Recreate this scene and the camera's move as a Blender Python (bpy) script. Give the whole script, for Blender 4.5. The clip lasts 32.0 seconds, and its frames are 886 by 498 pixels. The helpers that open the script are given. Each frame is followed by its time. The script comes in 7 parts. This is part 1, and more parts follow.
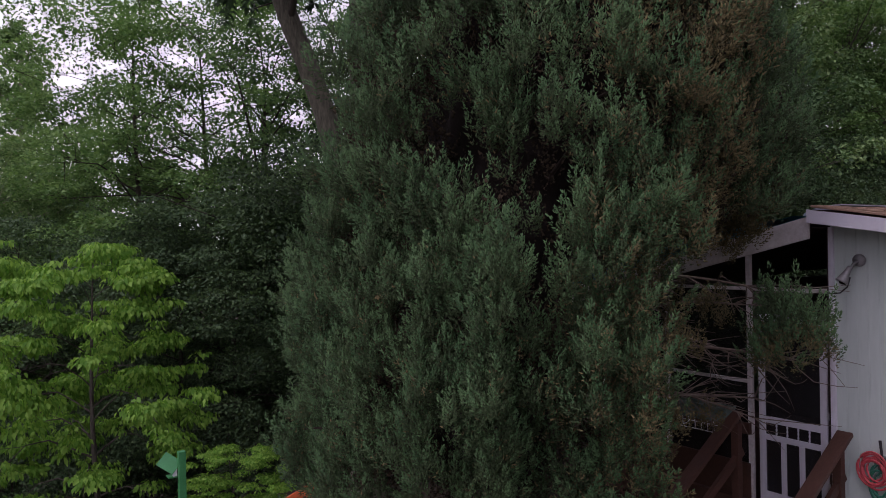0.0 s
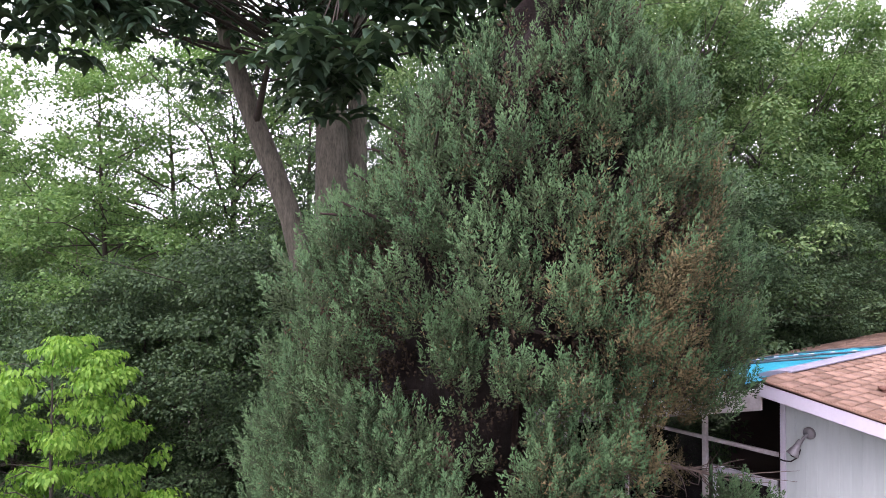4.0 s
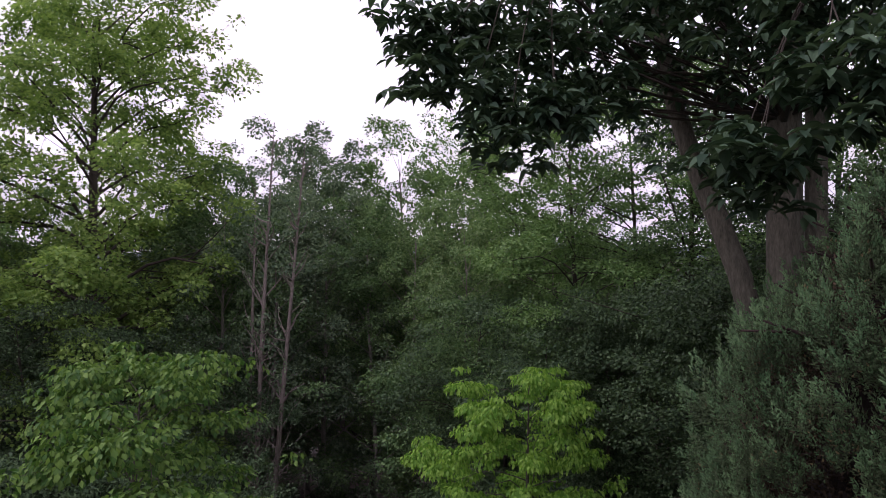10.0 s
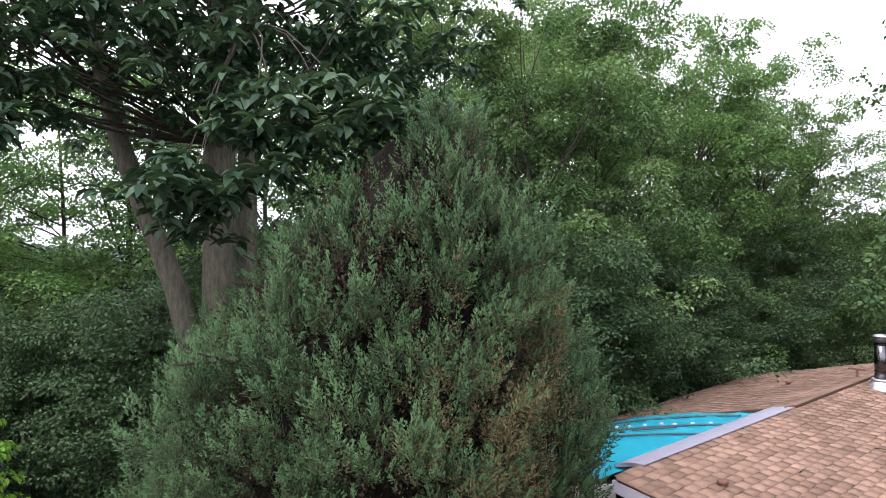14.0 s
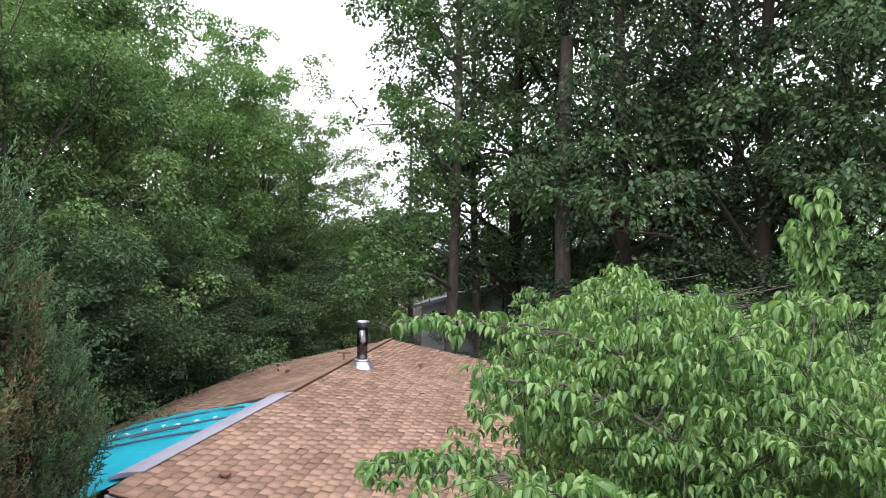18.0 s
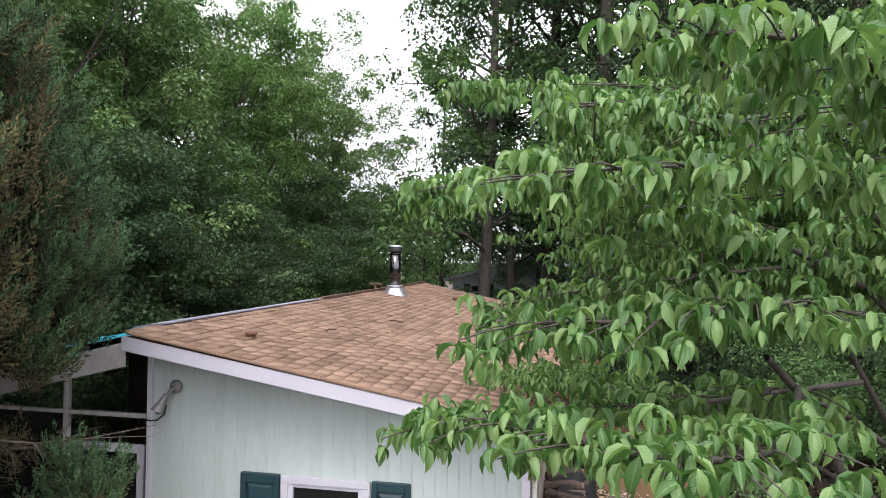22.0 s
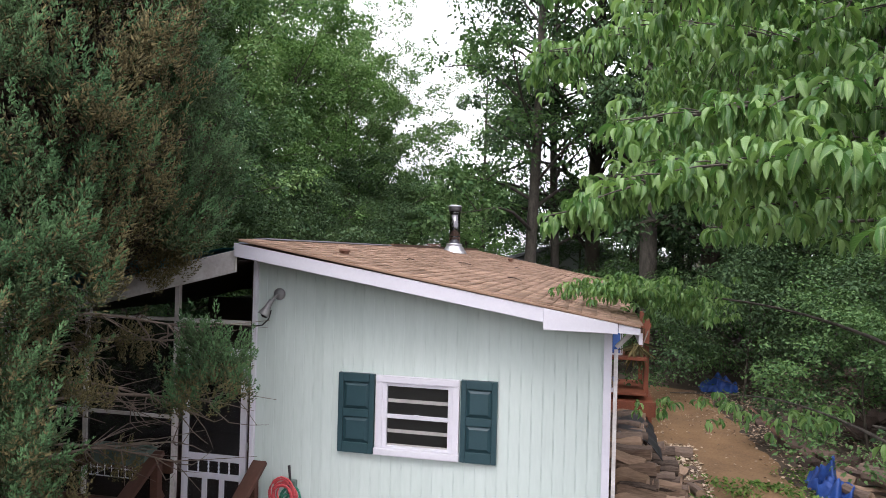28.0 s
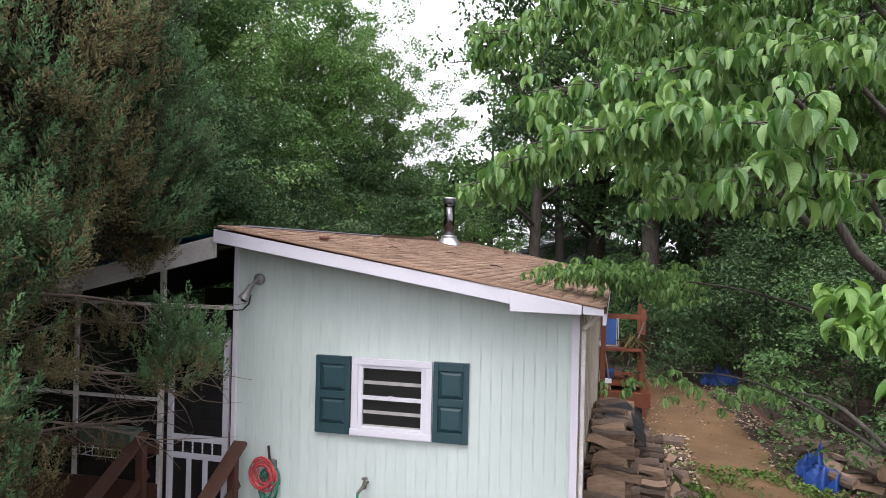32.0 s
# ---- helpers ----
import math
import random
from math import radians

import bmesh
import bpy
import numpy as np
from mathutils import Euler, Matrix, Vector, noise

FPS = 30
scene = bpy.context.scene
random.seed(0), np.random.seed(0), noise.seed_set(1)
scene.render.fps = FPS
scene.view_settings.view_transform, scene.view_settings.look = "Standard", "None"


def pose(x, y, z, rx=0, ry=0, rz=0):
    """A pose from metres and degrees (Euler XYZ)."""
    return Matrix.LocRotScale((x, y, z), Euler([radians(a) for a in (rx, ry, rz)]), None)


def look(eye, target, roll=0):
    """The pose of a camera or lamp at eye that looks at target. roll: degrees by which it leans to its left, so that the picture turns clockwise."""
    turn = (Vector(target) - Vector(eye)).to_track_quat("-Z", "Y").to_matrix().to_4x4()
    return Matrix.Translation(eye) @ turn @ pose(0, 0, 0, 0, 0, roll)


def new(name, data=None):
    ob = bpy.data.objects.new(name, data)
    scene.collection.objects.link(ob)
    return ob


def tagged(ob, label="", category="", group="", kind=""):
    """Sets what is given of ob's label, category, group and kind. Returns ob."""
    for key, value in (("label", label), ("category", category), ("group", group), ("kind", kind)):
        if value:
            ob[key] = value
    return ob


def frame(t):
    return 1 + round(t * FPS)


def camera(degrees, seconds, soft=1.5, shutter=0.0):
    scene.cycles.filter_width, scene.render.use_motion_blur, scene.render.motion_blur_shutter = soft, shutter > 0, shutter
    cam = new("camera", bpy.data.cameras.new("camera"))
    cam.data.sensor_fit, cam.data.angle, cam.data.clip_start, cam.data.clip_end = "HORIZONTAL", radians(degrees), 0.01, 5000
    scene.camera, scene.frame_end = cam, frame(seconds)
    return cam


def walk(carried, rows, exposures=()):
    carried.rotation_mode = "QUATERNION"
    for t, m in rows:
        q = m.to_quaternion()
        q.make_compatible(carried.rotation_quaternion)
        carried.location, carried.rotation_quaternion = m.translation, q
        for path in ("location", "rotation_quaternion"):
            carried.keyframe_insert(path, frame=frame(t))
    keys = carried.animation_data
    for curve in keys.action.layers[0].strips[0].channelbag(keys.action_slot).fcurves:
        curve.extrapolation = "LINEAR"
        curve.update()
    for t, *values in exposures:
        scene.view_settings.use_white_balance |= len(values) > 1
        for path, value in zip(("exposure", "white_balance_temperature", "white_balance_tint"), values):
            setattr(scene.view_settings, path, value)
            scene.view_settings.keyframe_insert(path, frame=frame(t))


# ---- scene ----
cam = camera(64.68, 32.0, soft=0.5)
PATH = [
    (0, pose(3.357, -6.932, 3.356, 89.94, 1.09, 54.76)),
    (0.5, pose(3.457, -7.007, 3.330, 89.89, 1.07, 53.20)),
    (1, pose(3.542, -7.023, 3.650, 89.78, 0.96, 52.92)),
    (1.5, pose(3.593, -6.974, 4.194, 89.61, 0.88, 51.31)),
    (2, pose(3.565, -6.879, 4.742, 89.50, 0.88, 48.78)),
    (2.5, pose(3.508, -6.822, 5.021, 89.40, 0.80, 46.84)),
    (4.5, pose(3.468, -6.787, 5.025, 89.45, 0.89, 58.11)),
    (5, pose(3.530, -6.771, 5.020, 89.49, 1.28, 65.17)),
    (5.5, pose(3.598, -6.758, 5.006, 89.72, 1.14, 71.00)),
    (6, pose(3.647, -6.750, 5.049, 89.70, 1.51, 74.07)),
    (6.5, pose(3.745, -6.763, 5.111, 90.09, 1.63, 88.96)),
    (7, pose(3.792, -6.749, 5.127, 90.20, 1.51, 92.18)),
    (7.5, pose(3.842, -6.726, 5.128, 90.24, 1.53, 92.77)),
    (8, pose(3.910, -6.726, 5.007, 90.33, 1.52, 92.91)),
    (8.5, pose(3.952, -6.722, 4.671, 90.46, 1.56, 92.96)),
    (9, pose(3.992, -6.663, 4.852, 90.40, 1.57, 92.55)),
    (9.5, pose(4.037, -6.643, 5.537, 90.15, 1.22, 90.63)),
    (10, pose(3.983, -6.610, 5.834, 90.18, 1.02, 89.92)),
    (10.5, pose(3.957, -6.574, 5.977, 90.25, 0.93, 89.61)),
    (11, pose(3.908, -6.539, 6.010, 90.32, 0.74, 86.88)),
    (11.5, pose(3.913, -6.548, 6.043, 90.16, 0.69, 78.39)),
    (12, pose(3.961, -6.604, 6.062, 90.00, 0.58, 67.65)),
    (12.5, pose(3.997, -6.637, 6.072, 89.87, 0.70, 63.40)),
    (13, pose(4.024, -6.653, 6.058, 89.96, 0.57, 61.09)),
    (13.5, pose(3.994, -6.625, 6.063, 89.83, 0.47, 50.95)),
    (14, pose(3.964, -6.593, 6.072, 89.72, 0.45, 46.18)),
    (14.5, pose(3.952, -6.576, 6.065, 89.73, 0.39, 45.24)),
    (15, pose(3.958, -6.550, 6.073, 89.60, 0.14, 38.84)),
    (15.5, pose(3.972, -6.505, 6.066, 89.64, -0.16, 25.39)),
    (17.5, pose(3.878, -6.362, 5.979, 89.79, -0.26, 7.54)),
    (18, pose(3.871, -6.319, 5.940, 89.85, -0.36, 7.52)),
    (18.5, pose(3.839, -6.176, 5.927, 89.82, -0.36, 7.66)),
    (19, pose(3.771, -5.959, 5.902, 89.84, -0.45, 7.98)),
    (19.5, pose(3.664, -5.780, 5.841, 89.83, -0.55, 8.22)),
    (20, pose(3.570, -5.617, 5.641, 90.00, -0.65, 8.48)),
    (20.5, pose(3.570, -5.670, 5.085, 90.10, -0.86, 8.82)),
    (21, pose(3.592, -5.703, 4.643, 90.17, -0.79, 9.17)),
    (21.5, pose(3.650, -5.750, 4.535, 90.22, -0.89, 9.58)),
    (22, pose(3.680, -5.770, 4.407, 90.30, -1.02, 9.94)),
    (22.5, pose(3.784, -5.862, 3.889, 90.35, -1.08, 10.43)),
    (23, pose(3.789, -5.803, 3.605, 90.53, -1.18, 10.81)),
    (23.5, pose(3.784, -5.745, 3.563, 90.61, -1.28, 11.22)),
    (24, pose(3.767, -5.728, 3.583, 90.54, -1.32, 11.72)),
    (24.5, pose(3.661, -5.623, 3.583, 90.57, -1.34, 12.03)),
    (25, pose(3.552, -5.634, 3.608, 90.62, -1.40, 12.22)),
    (25.5, pose(3.603, -6.227, 3.594, 90.56, -1.44, 12.41)),
    (26, pose(3.594, -6.632, 3.613, 90.63, -1.45, 12.37)),
    (26.5, pose(3.503, -6.759, 3.621, 90.64, -1.49, 12.44)),
    (28.5, pose(3.278, -6.141, 3.604, 90.24, -1.47, 12.58)),
    (29, pose(3.406, -6.065, 3.568, 90.27, -1.39, 12.68)),
    (29.5, pose(3.681, -6.382, 3.522, 90.22, -1.29, 13.03)),
    (30, pose(3.874, -6.621, 3.490, 90.28, -1.34, 13.27)),
    (30.5, pose(3.929, -6.666, 3.476, 90.32, -1.21, 13.48)),
    (31, pose(3.870, -6.594, 3.481, 90.28, -1.24, 13.59)),
    (31.5, pose(3.787, -6.473, 3.479, 90.25, -1.29, 13.71)),
    (32, pose(3.721, -6.368, 3.493, 90.17, -1.30, 13.84)),
]
TINT = 20
EXPOSURES = [(t, e, 6320 if t < 16 else 6450, TINT + (22 if t < 3 else 22 if t < 7 else 25 if t < 12.6 else 14 if t < 14 else 8 if t < 17 else 1)) for t, e in (
    (0, -1.45), (0.5, -1.4), (1, -0.88), (1.5, -0.5), (2, -0.13), (2.5, 0.0), (4.5, 0.3), (5, 0.3), (6, -0.14), (6.5, -0.45), (7.5, -0.75), (8.5, -1.1), (9, -1.25), (10, -1.35), (11, -1.38),
    (11.5, -1.42), (12, -1.30), (12.5, -1.0), (13, -0.55), (14, -0.12), (15, 0.07), (18, -0.15), (20, -0.24), (21, -0.32), (23, -0.28), (32, -0.24))]
walk(cam, PATH, EXPOSURES)

# ---- light ----
world = bpy.data.worlds.new("overcast_sky")
scene.world = world
world.use_nodes = True
wn = world.node_tree
wn.nodes.clear()
sky = wn.nodes.new("ShaderNodeTexSky")
sky.sky_type = "NISHITA"
sky.sun_disc = False
sky.sun_elevation, sky.sun_rotation = radians(55), radians(200)
sky.air_density, sky.dust_density = 1.0, 4.0
pale = wn.nodes.new("ShaderNodeHueSaturation")
pale.inputs["Saturation"].default_value = 0.12
cloud = wn.nodes.new("ShaderNodeMix")
cloud.data_type = "RGBA"
cloud.inputs["Factor"].default_value = 0.72
cloud.inputs["B"].default_value = (9.4, 9.7, 10.2, 1)
glow = wn.nodes.new("ShaderNodeBackground")
glow.inputs["Strength"].default_value = 0.40
wout = wn.nodes.new("ShaderNodeOutputWorld")
wn.links.new(sky.outputs[0], pale.inputs["Color"])
wn.links.new(pale.outputs[0], cloud.inputs["A"])
wn.links.new(cloud.outputs["Result"], glow.inputs["Color"])
wn.links.new(glow.outputs[0], wout.inputs["Surface"])
sun = new("sun", bpy.data.lights.new("sun", "SUN"))
sun.data.energy, sun.data.angle, sun.data.color = 1.9, radians(25), (1.0, 0.97, 0.92)
sun.matrix_world = look((4, -30, 45), (0, 0, 0))


# ---- materials ----
def mat(name, dark, light, rough=0.8, scale=6.0, bump=0.15, metal=0.0, fine=60.0, stretch=(1, 1, 1), per_piece=0.0, coords="Object", spec=0.4):
    """Two-scale noise between two colours, with relief; per_piece varies it from piece to piece."""
    m = bpy.data.materials.new(name)
    m.use_nodes = True
    n, k = m.node_tree.nodes, m.node_tree.links
    b = n["Principled BSDF"]
    b.inputs["Roughness"].default_value, b.inputs["Metallic"].default_value = rough, metal
    b.inputs["Specular IOR Level"].default_value = spec
    tc, mp = n.new("ShaderNodeTexCoord"), n.new("ShaderNodeMapping")
    mp.inputs["Scale"].default_value = stretch
    k.new(n.new("ShaderNodeNewGeometry").outputs["Position"] if coords == "Position" else tc.outputs[coords], mp.inputs["Vector"])
    a, c = n.new("ShaderNodeTexNoise"), n.new("ShaderNodeTexNoise")
    for t, s in ((a, scale), (c, fine)):
        t.inputs["Scale"].default_value, t.inputs["Detail"].default_value = s, 4
        k.new(mp.outputs[0], t.inputs["Vector"])
    mix = n.new("ShaderNodeMath")
    mix.operation = "MULTIPLY_ADD"
    mix.inputs[1].default_value = 0.45
    k.new(c.outputs[0], mix.inputs[0])
    half = n.new("ShaderNodeMath")
    half.operation = "MULTIPLY"
    half.inputs[1].default_value = 0.55
    k.new(a.outputs[0], half.inputs[0])
    k.new(half.outputs[0], mix.inputs[2])
    fac = mix.outputs[0]
    if per_piece:
        info = n.new("ShaderNodeObjectInfo")
        geo = n.new("ShaderNodeNewGeometry")
        both = n.new("ShaderNodeMath")
        both.operation = "ADD"
        k.new(info.outputs["Random"], both.inputs[0])
        k.new(geo.outputs["Random Per Island"], both.inputs[1])
        frac = n.new("ShaderNodeMath")
        frac.operation = "FRACT"
        k.new(both.outputs[0], frac.inputs[0])
        shift = n.new("ShaderNodeMath")
        shift.operation = "MULTIPLY_ADD"
        shift.inputs[1].default_value = per_piece
        k.new(frac.outputs[0], shift.inputs[0])
        less = n.new("ShaderNodeMath")
        less.operation = "SUBTRACT"
        less.inputs[1].default_value = per_piece / 2
        k.new(fac, less.inputs[0])
        k.new(less.outputs[0], shift.inputs[2])
        fac = shift.outputs[0]
    ramp = n.new("ShaderNodeValToRGB")
    ramp.color_ramp.elements[0].position, ramp.color_ramp.elements[1].position = 0.25, 0.75
    ramp.color_ramp.elements[0].color, ramp.color_ramp.elements[1].color = (*dark, 1), (*light, 1)
    k.new(fac, ramp.inputs[0])
    k.new(ramp.outputs[0], b.inputs["Base Color"])
    if bump:
        bp = n.new("ShaderNodeBump")
        bp.inputs["Strength"].default_value, bp.inputs["Distance"].default_value = bump, 0.02
        k.new(mix.outputs[0], bp.inputs["Height"])
        k.new(bp.outputs[0], b.inputs["Normal"])
    return m


def leaf_mat(name, dark, light, through_light=0.3, rough=0.5, patch=0.35, size=0.9):
    """Leaves: each island has its own shade, patches of the crown differ, and some light comes through."""
    m = bpy.data.materials.new(name)
    m.use_nodes = True
    n, k = m.node_tree.nodes, m.node_tree.links
    b = n["Principled BSDF"]
    b.inputs["Roughness"].default_value = rough
    b.inputs["Specular IOR Level"].default_value = 0.12
    geo, tc, info = n.new("ShaderNodeNewGeometry"), n.new("ShaderNodeTexCoord"), n.new("ShaderNodeObjectInfo")
    noise_t = n.new("ShaderNodeTexNoise")
    noise_t.inputs["Scale"].default_value = size
    k.new(tc.outputs["Object"], noise_t.inputs["Vector"])
    add = n.new("ShaderNodeMath")
    add.operation = "ADD"
    k.new(geo.outputs["Random Per Island"], add.inputs[0])
    k.new(info.outputs["Random"], add.inputs[1])
    fr = n.new("ShaderNodeMath")
    fr.operation = "FRACT"
    k.new(add.outputs[0], fr.inputs[0])
    mx = n.new("ShaderNodeMix")
    mx.inputs["Factor"].default_value = patch
    k.new(fr.outputs[0], mx.inputs["A"])
    k.new(noise_t.outputs[0], mx.inputs["B"])
    ramp = n.new("ShaderNodeValToRGB")
    ramp.color_ramp.elements[0].position, ramp.color_ramp.elements[1].position = 0.28, 0.74
    ramp.color_ramp.elements[0].color, ramp.color_ramp.elements[1].color = (*dark, 1), (*light, 1)
    k.new(mx.outputs["Result"], ramp.inputs[0])
    k.new(ramp.outputs[0], b.inputs["Base Color"])
    tr = n.new("ShaderNodeBsdfTranslucent")
    warm = n.new("ShaderNodeMix")
    warm.data_type, warm.blend_type = "RGBA", "MULTIPLY"
    warm.inputs["Factor"].default_value = 1.0
    warm.inputs["B"].default_value = (1.15, 1.2, 0.75, 1)
    k.new(ramp.outputs[0], warm.inputs["A"])
    k.new(warm.outputs["Result"], tr.inputs["Color"])
    both = n.new("ShaderNodeMixShader")
    both.inputs[0].default_value = through_light
    k.new(b.outputs[0], both.inputs[1])
    k.new(tr.outputs[0], both.inputs[2])
    k.new(both.outputs[0], n["Material Output"].inputs["Surface"])
    return m


def veined_mat(name, dark, light, through_light=0.3, rough=0.38):
    """Broad leaves: a pale midrib and sunken curved side veins along each leaf's own length and width."""
    m = leaf_mat(name, dark, light, through_light, rough, 0.25)
    n, k = m.node_tree.nodes, m.node_tree.links
    b = n["Principled BSDF"]
    b.inputs["Specular IOR Level"].default_value = 0.45
    base = b.inputs["Base Color"].links[0].from_socket
    uv, sep = n.new("ShaderNodeUVMap"), n.new("ShaderNodeSeparateXYZ")
    k.new(uv.outputs[0], sep.inputs[0])

    def calc(op, x, y, z=None):
        q = n.new("ShaderNodeMath")
        q.operation = op
        for i, v in enumerate((x, y, z)):
            if v is not None:
                if isinstance(v, (int, float)):
                    q.inputs[i].default_value = v
                else:
                    k.new(v, q.inputs[i])
        return q.outputs[0]

    across = calc("ABSOLUTE", calc("SUBTRACT", sep.outputs[1], 0.5), None)
    rib = calc("LESS_THAN", across, 0.022)
    vein = calc("SINE", calc("MULTIPLY", calc("MULTIPLY_ADD", across, -0.9, sep.outputs[0]), 30.0), None)
    groove = calc("MULTIPLY_ADD", calc("POWER", calc("ABSOLUTE", vein, None), 0.35), 0.8, calc("MULTIPLY", across, 1.2))
    bp = n.new("ShaderNodeBump")
    bp.inputs["Strength"].default_value, bp.inputs["Distance"].default_value = 0.28, 0.006
    k.new(groove, bp.inputs["Height"])
    k.new(bp.outputs[0], b.inputs["Normal"])
    mx = n.new("ShaderNodeMix")
    mx.data_type = "RGBA"
    k.new(calc("MULTIPLY", rib, 0.55), mx.inputs["Factor"])
    k.new(base, mx.inputs["A"])
    mx.inputs["B"].default_value = (min(1, light[0] * 1.5), min(1, light[1] * 1.35), light[2] * 1.3, 1)
    k.new(mx.outputs["Result"], b.inputs["Base Color"])
    return m


def glass_mat():
    m = bpy.data.materials.new("window_glass")
    m.use_nodes = True
    b = m.node_tree.nodes["Principled BSDF"]
    b.inputs["Base Color"].default_value = (0.01, 0.012, 0.012, 1)
    b.inputs["Roughness"].default_value = 0.04
    b.inputs["Specular IOR Level"].default_value = 0.7
    return m


def screen_mat():
    m = bpy.data.materials.new("insect_screen")
    m.use_nodes = True
    n, k = m.node_tree.nodes, m.node_tree.links
    tr, both = n.new("ShaderNodeBsdfTransparent"), n.new("ShaderNodeMixShader")
    n["Principled BSDF"].inputs["Base Color"].default_value = (0.012, 0.012, 0.013, 1)
    n["Principled BSDF"].inputs["Roughness"].default_value = 0.9
    both.inputs[0].default_value = 0.55
    k.new(tr.outputs[0], both.inputs[1])
    k.new(n["Principled BSDF"].outputs[0], both.inputs[2])
    k.new(both.outputs[0], n["Material Output"].inputs["Surface"])
    return m


SIDING = mat("pale_mint_paint", (0.455, 0.545, 0.505), (0.56, 0.645, 0.605), 0.6, 1.4, 0.08, fine=40, stretch=(1, 1, 0.15), per_piece=0.15)
WHITE = mat("white_paint", (0.57, 0.57, 0.62), (0.65, 0.65, 0.70), 0.5, 3.0, 0.02, fine=50)
OLD_WHITE = mat("worn_white_paint", (0.40, 0.37, 0.34), (0.72, 0.71, 0.70), 0.7, 5.0, 0.15, fine=30)
TEAL_PAINT = mat("dark_teal_paint", (0.015, 0.045, 0.055), (0.025, 0.065, 0.075), 0.45, 4.0, 0.05)
SHINGLE = mat("tan_shingle", (0.175, 0.112, 0.074), (0.345, 0.228, 0.158), 0.95, 1.1, 0.4, fine=150, per_piece=0.42, coords="Position")
SHINGLE_DARK = mat("shingle_edge", (0.05, 0.03, 0.02), (0.10, 0.06, 0.04), 0.95, 4, 0.3)
BATTEN = mat("wet_grey_batten", (0.03, 0.06, 0.075), (0.08, 0.11, 0.12), 0.7, 6, 0.2)
TARP = mat("teal_tarp", (0.00, 0.26, 0.36), (0.01, 0.40, 0.50), 0.38, 1.5, 0.35, fine=9)
BLUE_TARP = mat("blue_tarp", (0.006, 0.03, 0.15), (0.025, 0.09, 0.34), 0.5, 3.0, 0.9, fine=12)
METAL = mat("galvanised_metal", (0.45, 0.46, 0.50), (0.66, 0.67, 0.70), 0.38, 3.0, 0.05, metal=0.85, fine=30)
PIPE_METAL = mat("polished_steel", (0.09, 0.09, 0.095), (0.16, 0.16, 0.165), 0.20, 2.0, 0.02, metal=1.0, fine=20)
FLASHING = mat("grey_flashing", (0.27, 0.28, 0.34), (0.40, 0.41, 0.48), 0.5, 2.0, 0.1, metal=0.3, fine=18)
BLACK = mat("black_plastic", (0.012, 0.012, 0.013), (0.03, 0.03, 0.032), 0.5, 5, 0.1)
BROWN_PAINT = mat("dark_brown_stain", (0.045, 0.020, 0.013), (0.10, 0.045, 0.03), 0.6, 4, 0.25, stretch=(1, 0.15, 1))
RED_STAIN = mat("red_brown_stain", (0.09, 0.026, 0.012), (0.19, 0.055, 0.025), 0.6, 3, 0.25, fine=40)
# Near-black boards: the shade under the roof is put into this colour.
PORCH_SHADE = mat("shade_dark_boards", (0.02, 0.014, 0.011), (0.045, 0.032, 0.025), 0.8, 3, 0.2)
BARK = mat("grey_brown_bark", (0.022, 0.019, 0.015), (0.13, 0.116, 0.096), 0.95, 11, 1.0, fine=60, stretch=(1, 1, 0.3))
BARK_LIGHT = mat("pale_lichen_bark", (0.10, 0.09, 0.075), (0.34, 0.32, 0.27), 0.95, 9, 0.9, fine=50, stretch=(1, 1, 0.4))
BARK_DARK = mat("dark_wet_bark", (0.018, 0.015, 0.010), (0.06, 0.050, 0.036), 0.95, 7, 0.9, fine=40, stretch=(1, 1, 0.25))
DEAD_WOOD = mat("dead_grey_wood", (0.09, 0.075, 0.06), (0.26, 0.23, 0.195), 0.9, 6, 0.5, fine=50)
LOG_WOOD = mat("split_log_wood", (0.085, 0.053, 0.034), (0.29, 0.20, 0.135), 0.9, 5, 0.8, fine=45, stretch=(1, 0.2, 1), per_piece=0.5)
TWIG = mat("juniper_twig", (0.018, 0.012, 0.009), (0.06, 0.042, 0.032), 0.95, 6, 0.6, fine=60)
RED_HOSE = mat("red_hose", (0.42, 0.05, 0.06), (0.62, 0.10, 0.11), 0.4, 6, 0.1)
GREEN_HOSE = mat("green_hose", (0.015, 0.14, 0.09), (0.03, 0.24, 0.16), 0.4, 6, 0.1)
BRASS = mat("old_brass", (0.10, 0.10, 0.09), (0.25, 0.24, 0.2), 0.4, 8, 0.1, metal=0.8)
GREEN_PAINT = mat("bright_green_paint", (0.02, 0.16, 0.05), (0.04, 0.26, 0.09), 0.5, 4, 0.05)
ORANGE_PAINT = mat("orange_paint", (0.40, 0.07, 0.02), (0.6, 0.13, 0.03), 0.5, 4, 0.05)
PLANTER = mat("dark_green_plastic", (0.06, 0.095, 0.08), (0.10, 0.15, 0.13), 0.5, 4, 0.1)
BLUE_FABRIC = mat("blue_canvas", (0.03, 0.07, 0.22), (0.05, 0.13, 0.36), 0.8, 5, 0.2)
SILVER = mat("car_silver", (0.50, 0.51, 0.54), (0.56, 0.57, 0.60), 0.22, 2, 0.0, metal=0.15, spec=0.6)
TYRE = mat("tyre_rubber", (0.012, 0.012, 0.012), (0.03, 0.03, 0.03), 0.8, 8, 0.1)
LAMP_RED = mat("tail_light_red", (0.35, 0.02, 0.01), (0.5, 0.04, 0.02), 0.2, 5, 0.0)
GLASS = glass_mat()
SCREEN = screen_mat()
GREY_ROOF = mat("grey_far_roof", (0.20, 0.21, 0.23), (0.34, 0.35, 0.38), 0.9, 2, 0.2)
